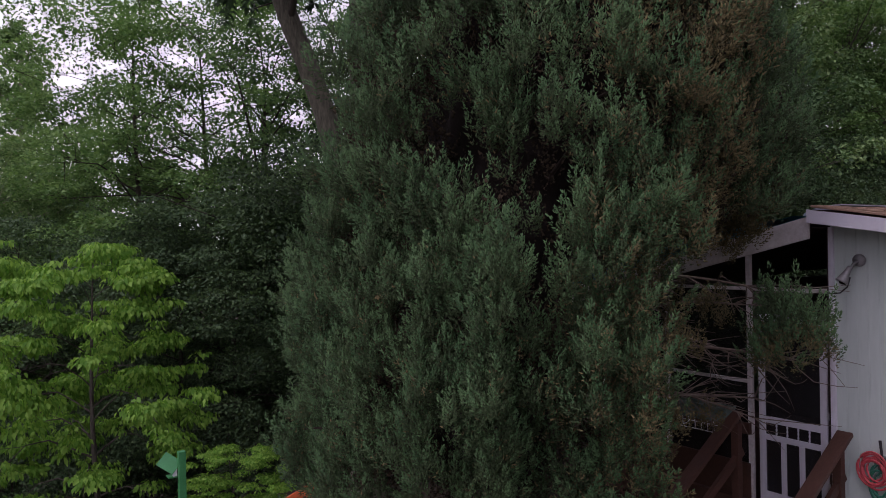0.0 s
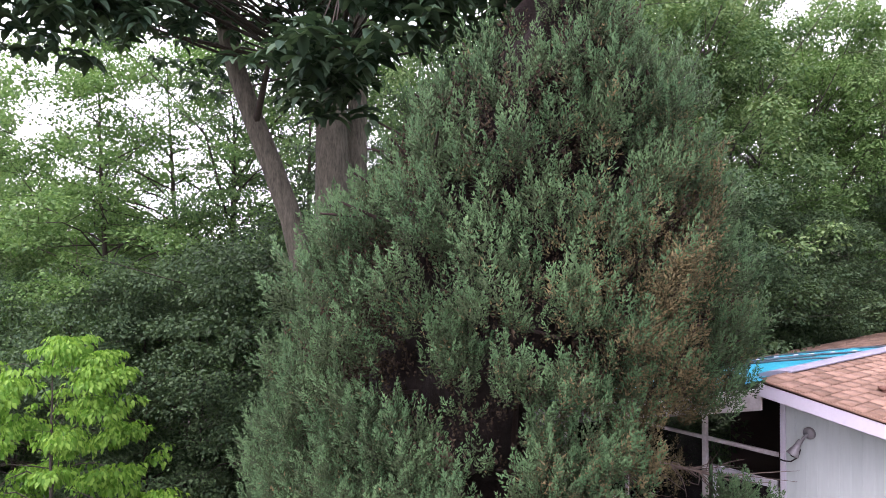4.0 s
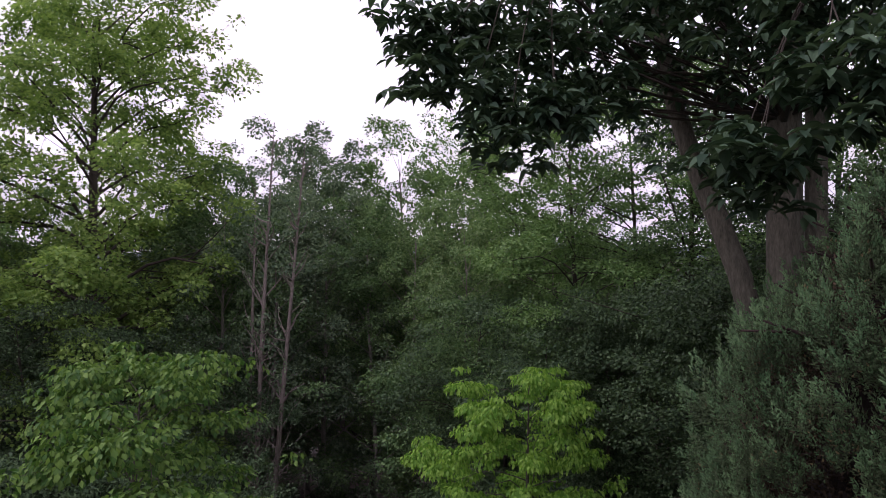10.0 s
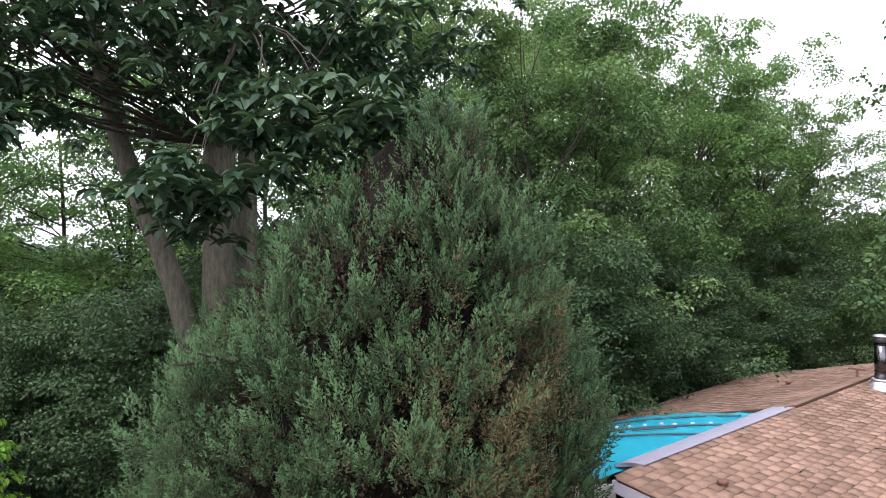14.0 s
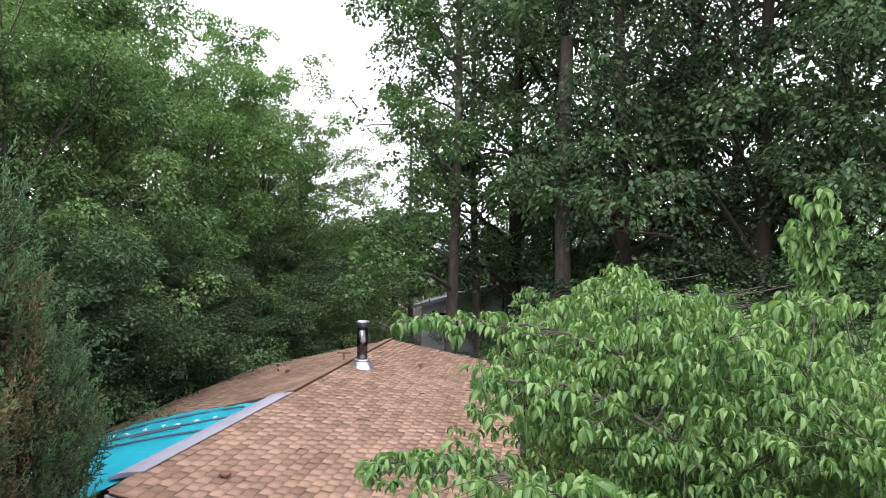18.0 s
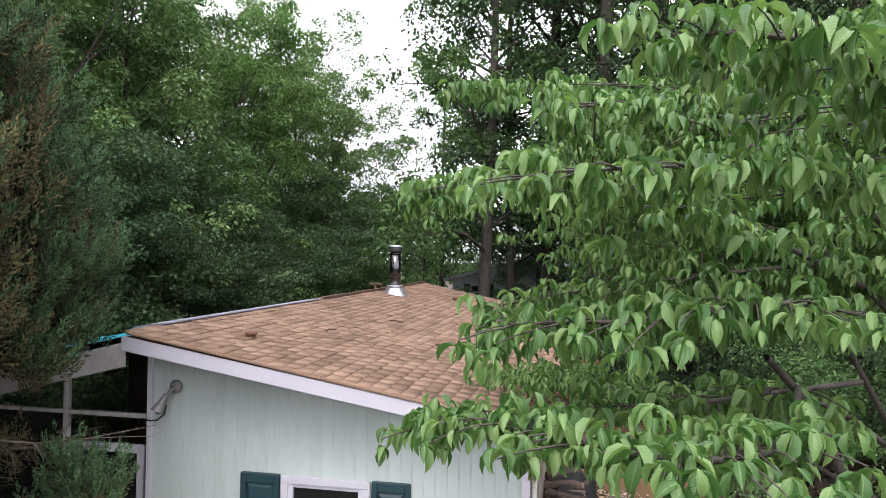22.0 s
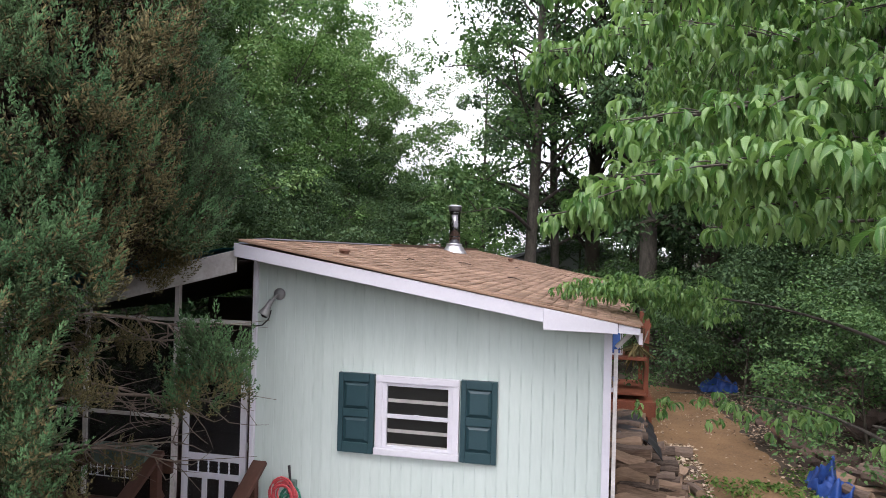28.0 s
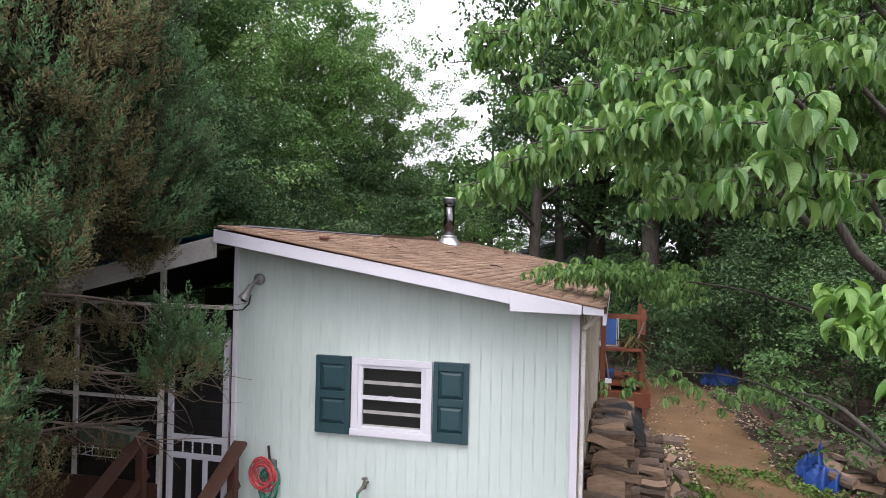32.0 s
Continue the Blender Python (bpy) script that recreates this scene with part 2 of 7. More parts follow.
GREY_WALL = mat("grey_far_wall", (0.42, 0.45, 0.48), (0.55, 0.58, 0.61), 0.8, 2, 0.1)
RUST = mat("rusty_sheet", (0.09, 0.045, 0.03), (0.21, 0.11, 0.075), 0.85, 3, 0.3)
STONE = mat("dark_stone", (0.035, 0.024, 0.019), (0.13, 0.092, 0.072), 0.95, 5, 0.6, per_piece=0.5)
CURTAIN = mat("window_blind", (0.25, 0.24, 0.23), (0.45, 0.44, 0.42), 0.8, 4, 0.1)

L_JUNIPER = leaf_mat("juniper_scale_leaves", (0.028, 0.048, 0.021), (0.066, 0.106, 0.046), 0.12, 0.7, 0.7, 2.2)
# New tips are paler, and lifted further for the light they catch.
L_JUNIPER_TIP = leaf_mat("juniper_shoot_tips", (0.036, 0.092, 0.038), (0.104, 0.190, 0.080), 0.14, 0.65, 0.7, 2.2)
# Inner leaves: brown, and darkened for the shade inside the crown.
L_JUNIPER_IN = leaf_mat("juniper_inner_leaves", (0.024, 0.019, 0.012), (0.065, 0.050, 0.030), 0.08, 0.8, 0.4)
L_JUNIPER_DRY = leaf_mat("dry_juniper_leaves", (0.066, 0.066, 0.032), (0.185, 0.155, 0.072), 0.12, 0.75, 0.5, 2.2)
L_DOGWOOD = veined_mat("dogwood_leaves", (0.074, 0.178, 0.050), (0.205, 0.345, 0.118), 0.38, 0.30)
L_DOGWOOD_NEW = veined_mat("young_dogwood_leaves", (0.095, 0.22, 0.046), (0.20, 0.35, 0.088), 0.35)
L_YELLOW = leaf_mat("yellow_green_leaves", (0.10, 0.25, 0.036), (0.245, 0.445, 0.085), 0.45, 0.5, 0.3)
L_OAK = leaf_mat("sunlit_oak_leaves", (0.12, 0.225, 0.055), (0.26, 0.40, 0.11), 0.45, 0.5, 0.35)
# Light, fresh and grey greens are paled to hold some distance haze.
L_LIGHT = leaf_mat("light_green_leaves", (0.10, 0.20, 0.075), (0.22, 0.34, 0.145), 0.35, 0.5, 0.3)
L_MID = leaf_mat("mid_green_leaves", (0.055, 0.122, 0.048), (0.14, 0.245, 0.095), 0.32, 0.5, 0.35)
L_DOGWOOD_FAR = leaf_mat("soft_green_leaves", (0.042, 0.115, 0.026), (0.135, 0.25, 0.055), 0.32, 0.5, 0.3)
L_FRESH = leaf_mat("fresh_green_leaves", (0.08, 0.18, 0.055), (0.19, 0.325, 0.115), 0.36, 0.5, 0.35)
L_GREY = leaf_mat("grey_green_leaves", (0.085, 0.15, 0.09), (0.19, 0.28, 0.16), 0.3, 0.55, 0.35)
# These two dark greens also hold the shade low in the woods.
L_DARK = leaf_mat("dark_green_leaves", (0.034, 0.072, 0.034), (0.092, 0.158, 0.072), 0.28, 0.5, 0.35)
L_SHADE = leaf_mat("shade_green_leaves", (0.022, 0.046, 0.022), (0.062, 0.112, 0.048), 0.22, 0.5, 0.35)
L_HICKORY = leaf_mat("hickory_leaves", (0.025, 0.055, 0.032), (0.07, 0.125, 0.07), 0.2, 0.45, 0.3)


def ground_mat():
    m = mat("forest_soil", (0.022, 0.018, 0.012), (0.075, 0.055, 0.036), 0.95, 0.8, 0.6, fine=14)
    return m


SOIL = ground_mat()
DIRT = mat("bare_dirt_path", (0.085, 0.050, 0.024), (0.235, 0.145, 0.070), 0.95, 1.6, 0.7, fine=30)
LITTER = mat("dry_leaf_litter", (0.12, 0.075, 0.045), (0.42, 0.33, 0.24), 0.9, 6, 0.3, per_piece=0.8)
GRASS = leaf_mat("short_weeds", (0.06, 0.12, 0.03), (0.15, 0.24, 0.06), 0.2, 0.7)


# ---- mesh helpers ----
def mesh_of(name, verts, faces, material=None, smooth=False, uv=None):
    """A mesh from arrays: verts (n, 3) and faces (m, 3) or (m, 4)."""
    verts, faces = np.asarray(verts, np.float32), np.asarray(faces, np.int32)
    me = bpy.data.meshes.new(name)
    m, k = faces.shape
    me.vertices.add(len(verts))
    me.vertices.foreach_set("co", verts.ravel())
    me.loops.add(m * k)
    me.loops.foreach_set("vertex_index", faces.ravel())
    me.polygons.add(m)
    me.polygons.foreach_set("loop_start", np.arange(0, m * k, k, dtype=np.int32))
    if smooth:
        me.polygons.foreach_set("use_smooth", np.ones(m, bool))
    if uv is not None:
        me.uv_layers.new(name="along").data.foreach_set("uv", np.asarray(uv, np.float32)[faces.ravel()].ravel())
    me.update(calc_edges=True)
    if material:
        me.materials.append(material)
    return me


def part(name, data, material=None, parent=None, label="", at=None, smooth=False):
    """Links a bmesh or a mesh as one object, under a thing or a part where parent is given."""
    if isinstance(data, bmesh.types.BMesh):
        me = bpy.data.meshes.new(name)
        data.to_mesh(me)
        data.free()
        if smooth:
            me.polygons.foreach_set("use_smooth", np.ones(len(me.polygons), bool))
        data = me
    if material and not data.materials:
        data.materials.append(material)
    ob = new(name, data)
    if parent:
        ob.parent = parent
    if at is not None:
        ob.matrix_basis = at if isinstance(at, Matrix) else Matrix.Translation(at)
    if label:
        ob["label"] = label
    return ob


def thing(name, label, category, at=(0, 0, 0), group="", kind="", turn=0.0):
    ob = new(name)
    ob.empty_display_size = 0.1
    ob.matrix_basis = pose(*at, 0, 0, turn)
    return tagged(ob, label, category, group, kind)


def box(x0, x1, y0, y1, z0, z1, bevel=0.0, bm=None):
    bm2 = bmesh.new()
    v = [bm2.verts.new(p) for p in ((x0, y0, z0), (x1, y0, z0), (x1, y1, z0), (x0, y1, z0), (x0, y0, z1), (x1, y0, z1), (x1, y1, z1), (x0, y1, z1))]
    for f in ((3, 2, 1, 0), (4, 5, 6, 7), (0, 1, 5, 4), (1, 2, 6, 5), (2, 3, 7, 6), (3, 0, 4, 7)):
        bm2.faces.new([v[i] for i in f])
    if bevel:
        bmesh.ops.bevel(bm2, geom=bm2.edges[:], offset=bevel, segments=2, affect="EDGES", profile=0.6)
    return bm2


def prism(profile, y0, y1, bevel=0.0):
    """A profile of (x, z) points, counter-clockwise seen from -y, drawn out from y0 to y1."""
    bm2 = bmesh.new()
    a = [bm2.verts.new((x, y0, z)) for x, z in profile]
    b = [bm2.verts.new((x, y1, z)) for x, z in profile]
    n = len(profile)
    bm2.faces.new(a)
    bm2.faces.new(b[::-1])
    for i in range(n):
        bm2.faces.new([a[i], b[i], b[(i + 1) % n], a[(i + 1) % n]])
    bmesh.ops.recalc_face_normals(bm2, faces=bm2.faces[:])
    if bevel:
        bmesh.ops.bevel(bm2, geom=bm2.edges[:], offset=bevel, segments=1, affect="EDGES")
    return bm2


def beam(p, q, w, h, bevel=0.004):
    """A straight timber from p to q, w wide and h high."""
    p, q = Vector(p), Vector(q)
    d = q - p
    bm2 = box(-w / 2, w / 2, 0, d.length, -h / 2, h / 2, bevel)
    side = d.cross(Vector((0, 0, 1)))
    side = Vector((1, 0, 0)) if side.length < 1e-4 else side.normalized()
    up = side.cross(d).normalized()
    m = Matrix((side, d.normalized(), up)).transposed().to_4x4()
    m.translation = p
    bmesh.ops.transform(bm2, matrix=m, verts=bm2.verts)
    return bm2


def lathe(profile, sides=20, cap=True):
    """A round body from (radius, z) points, bottom to top."""
    bm2 = bmesh.new()
    rings = [[bm2.verts.new((r * math.cos(2 * math.pi * i / sides), r * math.sin(2 * math.pi * i / sides), z)) for i in range(sides)] for r, z in profile]
    for lo, hi in zip(rings, rings[1:]):
        for i in range(sides):
            j = (i + 1) % sides
            bm2.faces.new([lo[i], lo[j], hi[j], hi[i]])
    if cap:
        bm2.faces.new(rings[0][::-1])
        bm2.faces.new(rings[-1])
    return bm2


def tubes(paths, sides=6):
    """Tapered tubes along paths of ((n, 3) points, (n,) radii): verts and quads."""
    vs, fs, base = [], [], 0
    ang = np.arange(sides) * 2 * np.pi / sides
    for pts, rad in paths:
        pts, rad = np.asarray(pts, float), np.asarray(rad, float)
        d = np.gradient(pts, axis=0)
        d /= np.linalg.norm(d, axis=1)[:, None] + 1e-9
        ref = np.where(np.abs(d[:, 2:3]) > 0.9, [[1.0, 0, 0]], [[0, 0, 1.0]])
        u = np.cross(d, ref)
        u /= np.linalg.norm(u, axis=1)[:, None] + 1e-9
        w = np.cross(d, u)
        ring = pts[:, None] + rad[:, None, None] * (np.cos(ang)[None, :, None] * u[:, None] + np.sin(ang)[None, :, None] * w[:, None])
        vs.append(ring.reshape(-1, 3))
        n = len(pts)
        i, j = np.meshgrid(np.arange(n - 1), np.arange(sides), indexing="ij")
        k = (j + 1) % sides
        fs.append(np.stack([base + i * sides + j, base + i * sides + k, base + (i + 1) * sides + k, base + (i + 1) * sides + j], -1).reshape(-1, 4))
        base += n * sides
    return np.concatenate(vs), np.concatenate(fs)


def unit(v):
    return v / (np.linalg.norm(v, axis=-1, keepdims=True) + 1e-9)


LEAF2 = (np.array([[0, 0, 0], [0.45, 0.5, 0.10], [1, 0, -0.12], [0.45, -0.5, 0.10]]), np.array([[0, 2, 1], [0, 3, 2]]))

def leaf_shape(n, bend, fold, narrow=1.0):
    """A pointed oval leaf one unit long that arches over by bend radians, its halves folded up from the midrib."""
    u = np.linspace(0, 1, n + 1)
    th = bend * u ** 0.6
    x = np.concatenate([[0], np.cumsum(np.cos((th[1:] + th[:-1]) / 2) / n)])
    z = np.concatenate([[0], np.cumsum(-np.sin((th[1:] + th[:-1]) / 2) / n)])
    w = 0.5 * narrow * np.sin(np.pi * u ** 0.85) ** 1.2
    v, uv, f = [(0, 0, 0)], [(0, 0.5)], []
    for i in range(1, n):
        for s in (-1, 0, 1):
            v.append((x[i] + abs(s) * fold * w[i] * math.sin(th[i]), s * w[i], z[i] + abs(s) * fold * w[i] * math.cos(th[i])))
            uv.append((u[i], 0.5 + 0.5 * s * w[i]))
    v.append((x[n], 0, z[n]))
    uv.append((1, 0.5))
    f += [(0, 1, 2), (0, 2, 3)]
    for i in range(1, n - 1):
        p, q = 3 * i - 2, 3 * i + 1
        f += [(p, q, q + 1), (p, q + 1, p + 1), (p + 1, q + 1, q + 2), (p + 1, q + 2, p + 2)]
    p = 3 * n - 5
    f += [(p, len(v) - 1, p + 1), (p + 1, len(v) - 1, p + 2)]
    return np.array(v), np.array(f), np.array(uv)


DROOP = leaf_shape(4, 1.2, 0.40)
DROOP_FINE = leaf_shape(7, 1.2, 0.36)
HANG = leaf_shape(4, 0.5, 0.25)


def leaves(centres, along, normal, length, width, shape=LEAF2):
    """Many leaves as one array: each starts at its centre and runs along its own direction."""
    tv, tf = shape[:2]
    along = unit(along)
    side = unit(np.cross(normal, along))
    up = np.cross(along, side)
    l, w = np.asarray(length)[:, None, None], np.asarray(width)[:, None, None]
    v = centres[:, None] + tv[None, :, 0:1] * l * along[:, None] + tv[None, :, 1:2] * w * side[:, None] + tv[None, :, 2:3] * l * up[:, None]
    f = tf[None] + (np.arange(len(centres)) * len(tv))[:, None, None]
    return v.reshape(-1, 3), f.reshape(-1, 3)


# ---- ground ----
def ground_z(x, y):
    x, y = np.asarray(x, float), np.asarray(y, float)
    s = np.clip((-3.0 - x) / 22.0, 0, 1)
    fall = -5.6 * (0.35 * s + 0.65 * s * s * (3 - 2 * s))
    beyond = -0.10 * np.clip(-25 - x, 0, 60)
    bank = 0.9 * np.clip((x - 7.2) / 2.0, 0, 1) + 0.05 * np.clip(x - 9, 0, 60)
    back = 0.03 * np.clip(y - 12, 0, 50)
    front = 0.30 * np.clip((y + 1.0) / 4.0, 0, 1)
    rough = 0.05 * np.sin(1.7 * x + 0.6 * y) * np.sin(1.3 * y - 0.4 * x)
    return fall + beyond + bank + back + front + rough


def grid_axis(lo, hi, near_lo, near_hi, step):
    a = np.arange(near_lo, near_hi + 1e-6, step)
    left = near_lo - np.geomspace(step * 2, near_lo - lo, 16)[::-1]
    right = near_hi + np.geomspace(step * 2, hi - near_hi, 16)
    return np.concatenate([left, a, right])


gx, gy = grid_axis(-900, 900, -30, 14, 0.5), grid_axis(-900, 900, -26, 26, 0.5)
GX, GY = np.meshgrid(gx, gy, indexing="ij")
GZ = ground_z(GX, GY)
gi, gj = np.meshgrid(np.arange(len(gx) - 1), np.arange(len(gy) - 1), indexing="ij")
gn = len(gy)
gf = np.stack([gi * gn + gj, (gi + 1) * gn + gj, (gi + 1) * gn + gj + 1, gi * gn + gj + 1], -1).reshape(-1, 4)
tagged(part("ground", mesh_of("ground", np.stack([GX, GY, GZ], -1).reshape(-1, 3), gf, SOIL, True)), "dark forest soil sloping down into the woods", "ground", kind="structure")

# the bare dirt path beside the house
pu, pv = np.meshgrid(np.linspace(0, 1, 40), np.linspace(-1, 1, 13), indexing="ij")
py = -1.0 + pu * 13.5
pcx = np.interp(py, [-1, 3.6, 5.7, 7.3, 9.3, 12], [6.0, 5.62, 5.33, 5.20, 5.12, 4.95])
phw = 1.14 + 0.12 * np.sin(py * 2.3) + 0.08 * np.sin(py * 5.1 + 1)
px = pcx + pv * phw
pz = ground_z(px, py) + 0.035 * (1 - pv ** 4) - 0.02
pf_i, pf_j = np.meshgrid(np.arange(39), np.arange(12), indexing="ij")
pf = np.stack([pf_i * 13 + pf_j, (pf_i + 1) * 13 + pf_j, (pf_i + 1) * 13 + pf_j + 1, pf_i * 13 + pf_j + 1], -1).reshape(-1, 4)
tagged(part("path", mesh_of("path", np.stack([px, py, pz], -1).reshape(-1, 3), pf, DIRT, True)), "bare ochre dirt path beside the house", "path", kind="structure")

rng = np.random.default_rng(5)


def scatter_flat(name, n, xs, ys, size, material, label, keep=None, lift=0.012, upright=0.0):
    """Leaf litter or weeds lying on the ground."""
    x, y = rng.uniform(*xs, n), rng.uniform(*ys, n)
    if keep is not None:
        ok = keep(x, y)
        x, y = x[ok], y[ok]
    n = len(x)
    c = np.stack([x, y, ground_z(x, y) + lift + rng.uniform(0, 0.03, n)], -1)
    ang = rng.uniform(0, 2 * np.pi, n)
    d = np.stack([np.cos(ang), np.sin(ang), rng.normal(upright, 0.25, n)], -1)
    nrm = np.stack([rng.normal(0, 0.35, n), rng.normal(0, 0.35, n), np.ones(n)], -1)
    s = size * rng.uniform(0.6, 1.4, n)
    v, f = leaves(c, d, nrm, s, s * 0.6)
    return tagged(part(name, mesh_of(name, v, f, material)), label, name.replace("_", " "), kind="stuff")


def off_path(x, y):
    c = np.interp(y, [-1, 3.6, 5.7, 7.3, 9.3, 12], [6.0, 5.62, 5.33, 5.20, 5.12, 4.95])
    return np.abs(x - c) > 0.55 + 0.75 * rng.random(len(x))


scatter_flat("leaf_litter", 9500, (3.6, 9.0), (0, 13), 0.07, LITTER, "dry fallen leaves beside the dirt path", off_path)
scatter_flat("weeds", 4200, (4.4, 7.2), (1.0, 6.0), 0.06, GRASS, "low green weeds at the edges of the path", lambda x, y: off_path(x, y) | (rng.random(len(x)) < 0.02), 0.0, 0.9)
scatter_flat("grass", 9000, (4.5, 6.6), (1.4, 4.8), 0.06, GRASS, "patches of short green grass on the path", lambda x, y: np.sin(2.9 * x + 1.0) * np.sin(2.1 * y + 0.6) + 0.5 * np.sin(7 * x + 5 * y) > 0.0 + 0.25 * (y - 2.8) + 0.5 * rng.normal(0, 1, len(x)), 0.02, 0.9)
scatter_flat("fallen_leaves", 1300, (4.2, 6.6), (0.5, 12), 0.05, LITTER, "scattered dry leaves lying on the path", lambda x, y: rng.random(len(x)) < 0.25 + 0.75 * (y > 7.5), 0.02)
scatter_flat("wood_chips", 1500, (4.25, 4.95), (0.8, 6.8), 0.085, mat("pale_wood_chips", (0.20, 0.15, 0.10), (0.52, 0.43, 0.32), 0.9, 6, 0.3, per_piece=0.8), "pale bark and wood chips beside the firewood", None, 0.015)

# ---- the house ----
RIDGE_X, RIDGE_Z, RIGHT_SLOPE, LEFT_SLOPE = 0.03, 3.695, 0.1745, 0.25
FRONT, BACK, EAVE_R, EAVE_L = -0.38, 10.4, 3.66, -3.1
WALL_R = 3.42


def roof_z(x):
    return RIDGE_Z - (RIGHT_SLOPE * (x - RIDGE_X) if x > RIDGE_X else LEFT_SLOPE * (RIDGE_X - x))


def skew(x, y):
    """The ridge is not quite square to the front wall: it drifts sideways towards the back."""
    return 0.038 * np.clip(y, 0, None) * np.clip(1 - np.abs(np.asarray(x, float) - RIDGE_X) / 3.6, 0, 1)


def skewed(ob):
    """Shifts the points of a roof part with the ridge."""
    me = ob.data
    co = np.zeros(len(me.vertices) * 3)
    me.vertices.foreach_get("co", co)
    co = co.reshape(-1, 3)
    co[:, 0] += skew(co[:, 0], co[:, 1])
    me.vertices.foreach_set("co", co.ravel())
    me.update()
    return ob


house = thing("house", "small pale mint cottage with a tan shingle roof and screened porch", "house")

# front wall: backing with the window's opening, boards in front of it
WIN_X0, WIN_X1, WIN_Z0, WIN_Z1 = 1.36, 2.00, 1.76, 2.39
wall_front = part("wall_front", box(0.0, WALL_R, 0.02, 0.06, -0.4, WIN_Z0), SIDING, house, "pale mint vertical board siding")
part("wall_core", prism([(0.0, WIN_Z1), (WALL_R, WIN_Z1), (WALL_R, roof_z(WALL_R) - 0.10), (0.0, roof_z(0.0) - 0.14)], 0.02, 0.06), SIDING, wall_front)
part("wall_core", box(0.0, WIN_X0, 0.022, 0.06, WIN_Z0, WIN_Z1), SIDING, wall_front)
part("wall_core", box(WIN_X1, WALL_R, 0.022, 0.06, WIN_Z0, WIN_Z1), SIDING, wall_front)
BOARD = 0.1016
for i in range(34):
    x0, x1 = 0.035 + i * BOARD * 0.985, 0.035 + (i + 1) * BOARD * 0.985 - 0.006
    if x1 > WALL_R - 0.06:
        break
    spans = [(-0.35, None)] if x1 < WIN_X0 + 0.02 or x0 > WIN_X1 - 0.02 else [(-0.35, WIN_Z0 - 0.02), (WIN_Z1 + 0.02, None)]
    for lo, hi in spans:
        ta, tb = (roof_z(x0) - 0.10, roof_z(x1) - 0.10) if hi is None else (hi, hi)
        part("siding_board", prism([(x0, lo), (x1, lo), (x1, tb), (x0, ta)], 0.0155, 0.021, 0.002), SIDING, wall_front)
part("corner_board", box(-0.012, 0.034, -0.012, 0.07, -0.35, roof_z(0.0) - 0.2, 0.004), WHITE, house)
part("corner_board", box(WALL_R - 0.062, WALL_R + 0.006, -0.012, 0.06, -0.35, roof_z(WALL_R) - 0.1, 0.004), WHITE, house)
SIDE = mat("tan_side_paint", (0.34, 0.30, 0.24), (0.46, 0.42, 0.35), 0.7, 2.0, 0.1, stretch=(1, 1, 0.2))
wall_side = part("wall_side", box(WALL_R - 0.06, WALL_R, 0.06, 10.1, -0.3, roof_z(WALL_R) - 0.09), SIDE, house, "tan painted side wall")
for i in range(16):
    part("batten", box(WALL_R, WALL_R + 0.014, 0.3 + i * 0.6, 0.34 + i * 0.6, -0.2, roof_z(WALL_R) - 0.1, 0.003), SIDE, wall_side)
part("wall_back", box(-2.9, WALL_R, 10.05, 10.1, -0.3, 2.75), SIDING, house)
part("wall_left", box(-2.9, -2.84, 4.06, 10.05, -0.3, 2.75), SIDING, house)
# Porch walls and ceiling are coloured near black for the shade inside.
part("wall_inner", box(-2.9, 0.0, 4.0, 4.06, 0.4, 2.8), PORCH_SHADE, house, "back wall of the porch, coloured dark for its shade")
part("wall_inner", box(-0.06, 0.0, 0.06, 4.0, 0.0, 3.45), PORCH_SHADE, house, "side wall inside the porch, coloured dark for its shade")
part("room_floor", box(0.0, WALL_R - 0.06, 0.06, 10.0, 0.3, 0.35), PORCH_SHADE, house)

# window with two sashes between raised-panel shutters
window = part("window", box(1.28, 2.08, -0.028, 0.008, 2.385, 2.45, 0.006), WHITE, house, "white framed double-hung window")
part("window_frame", box(1.28, 1.345, -0.028, 0.008, 1.77, 2.385, 0.006), WHITE, window)
part("window_frame", box(2.015, 2.08, -0.028, 0.008, 1.77, 2.385, 0.006), WHITE, window)
part("window_sill", box(1.272, 2.088, -0.044, 0.008, 1.705, 1.77, 0.008), WHITE, window)
for x0, x1 in ((1.342, 1.388), (1.972, 2.018)):
    part("sash_stile", box(x0, x1, -0.012, 0.03, 1.772, 2.383, 0.004), WHITE, window)
for z0, z1 in ((2.352, 2.383), (2.052, 2.088), (1.772, 1.796)):
    part("sash_rail", box(1.388, 1.972, -0.010, 0.03, z0, z1, 0.004), WHITE, window)
for z0, z1 in ((2.088, 2.352), (1.796, 2.052)):
    part("pane", box(1.388, 1.972, 0.016, 0.022, z0, z1), GLASS, window)
for z0, z1 in ((2.198, 2.232), (1.915, 1.948), (1.797, 1.812)):
    part("shelf_edge", box(1.392, 1.968, 0.011, 0.0155, z0, z1, 0.001), CURTAIN, window, "pale shelf edge behind the glass")
part("sash_lock", box(1.655, 1.70, -0.022, -0.008, 2.088, 2.10, 0.003), WHITE, window)


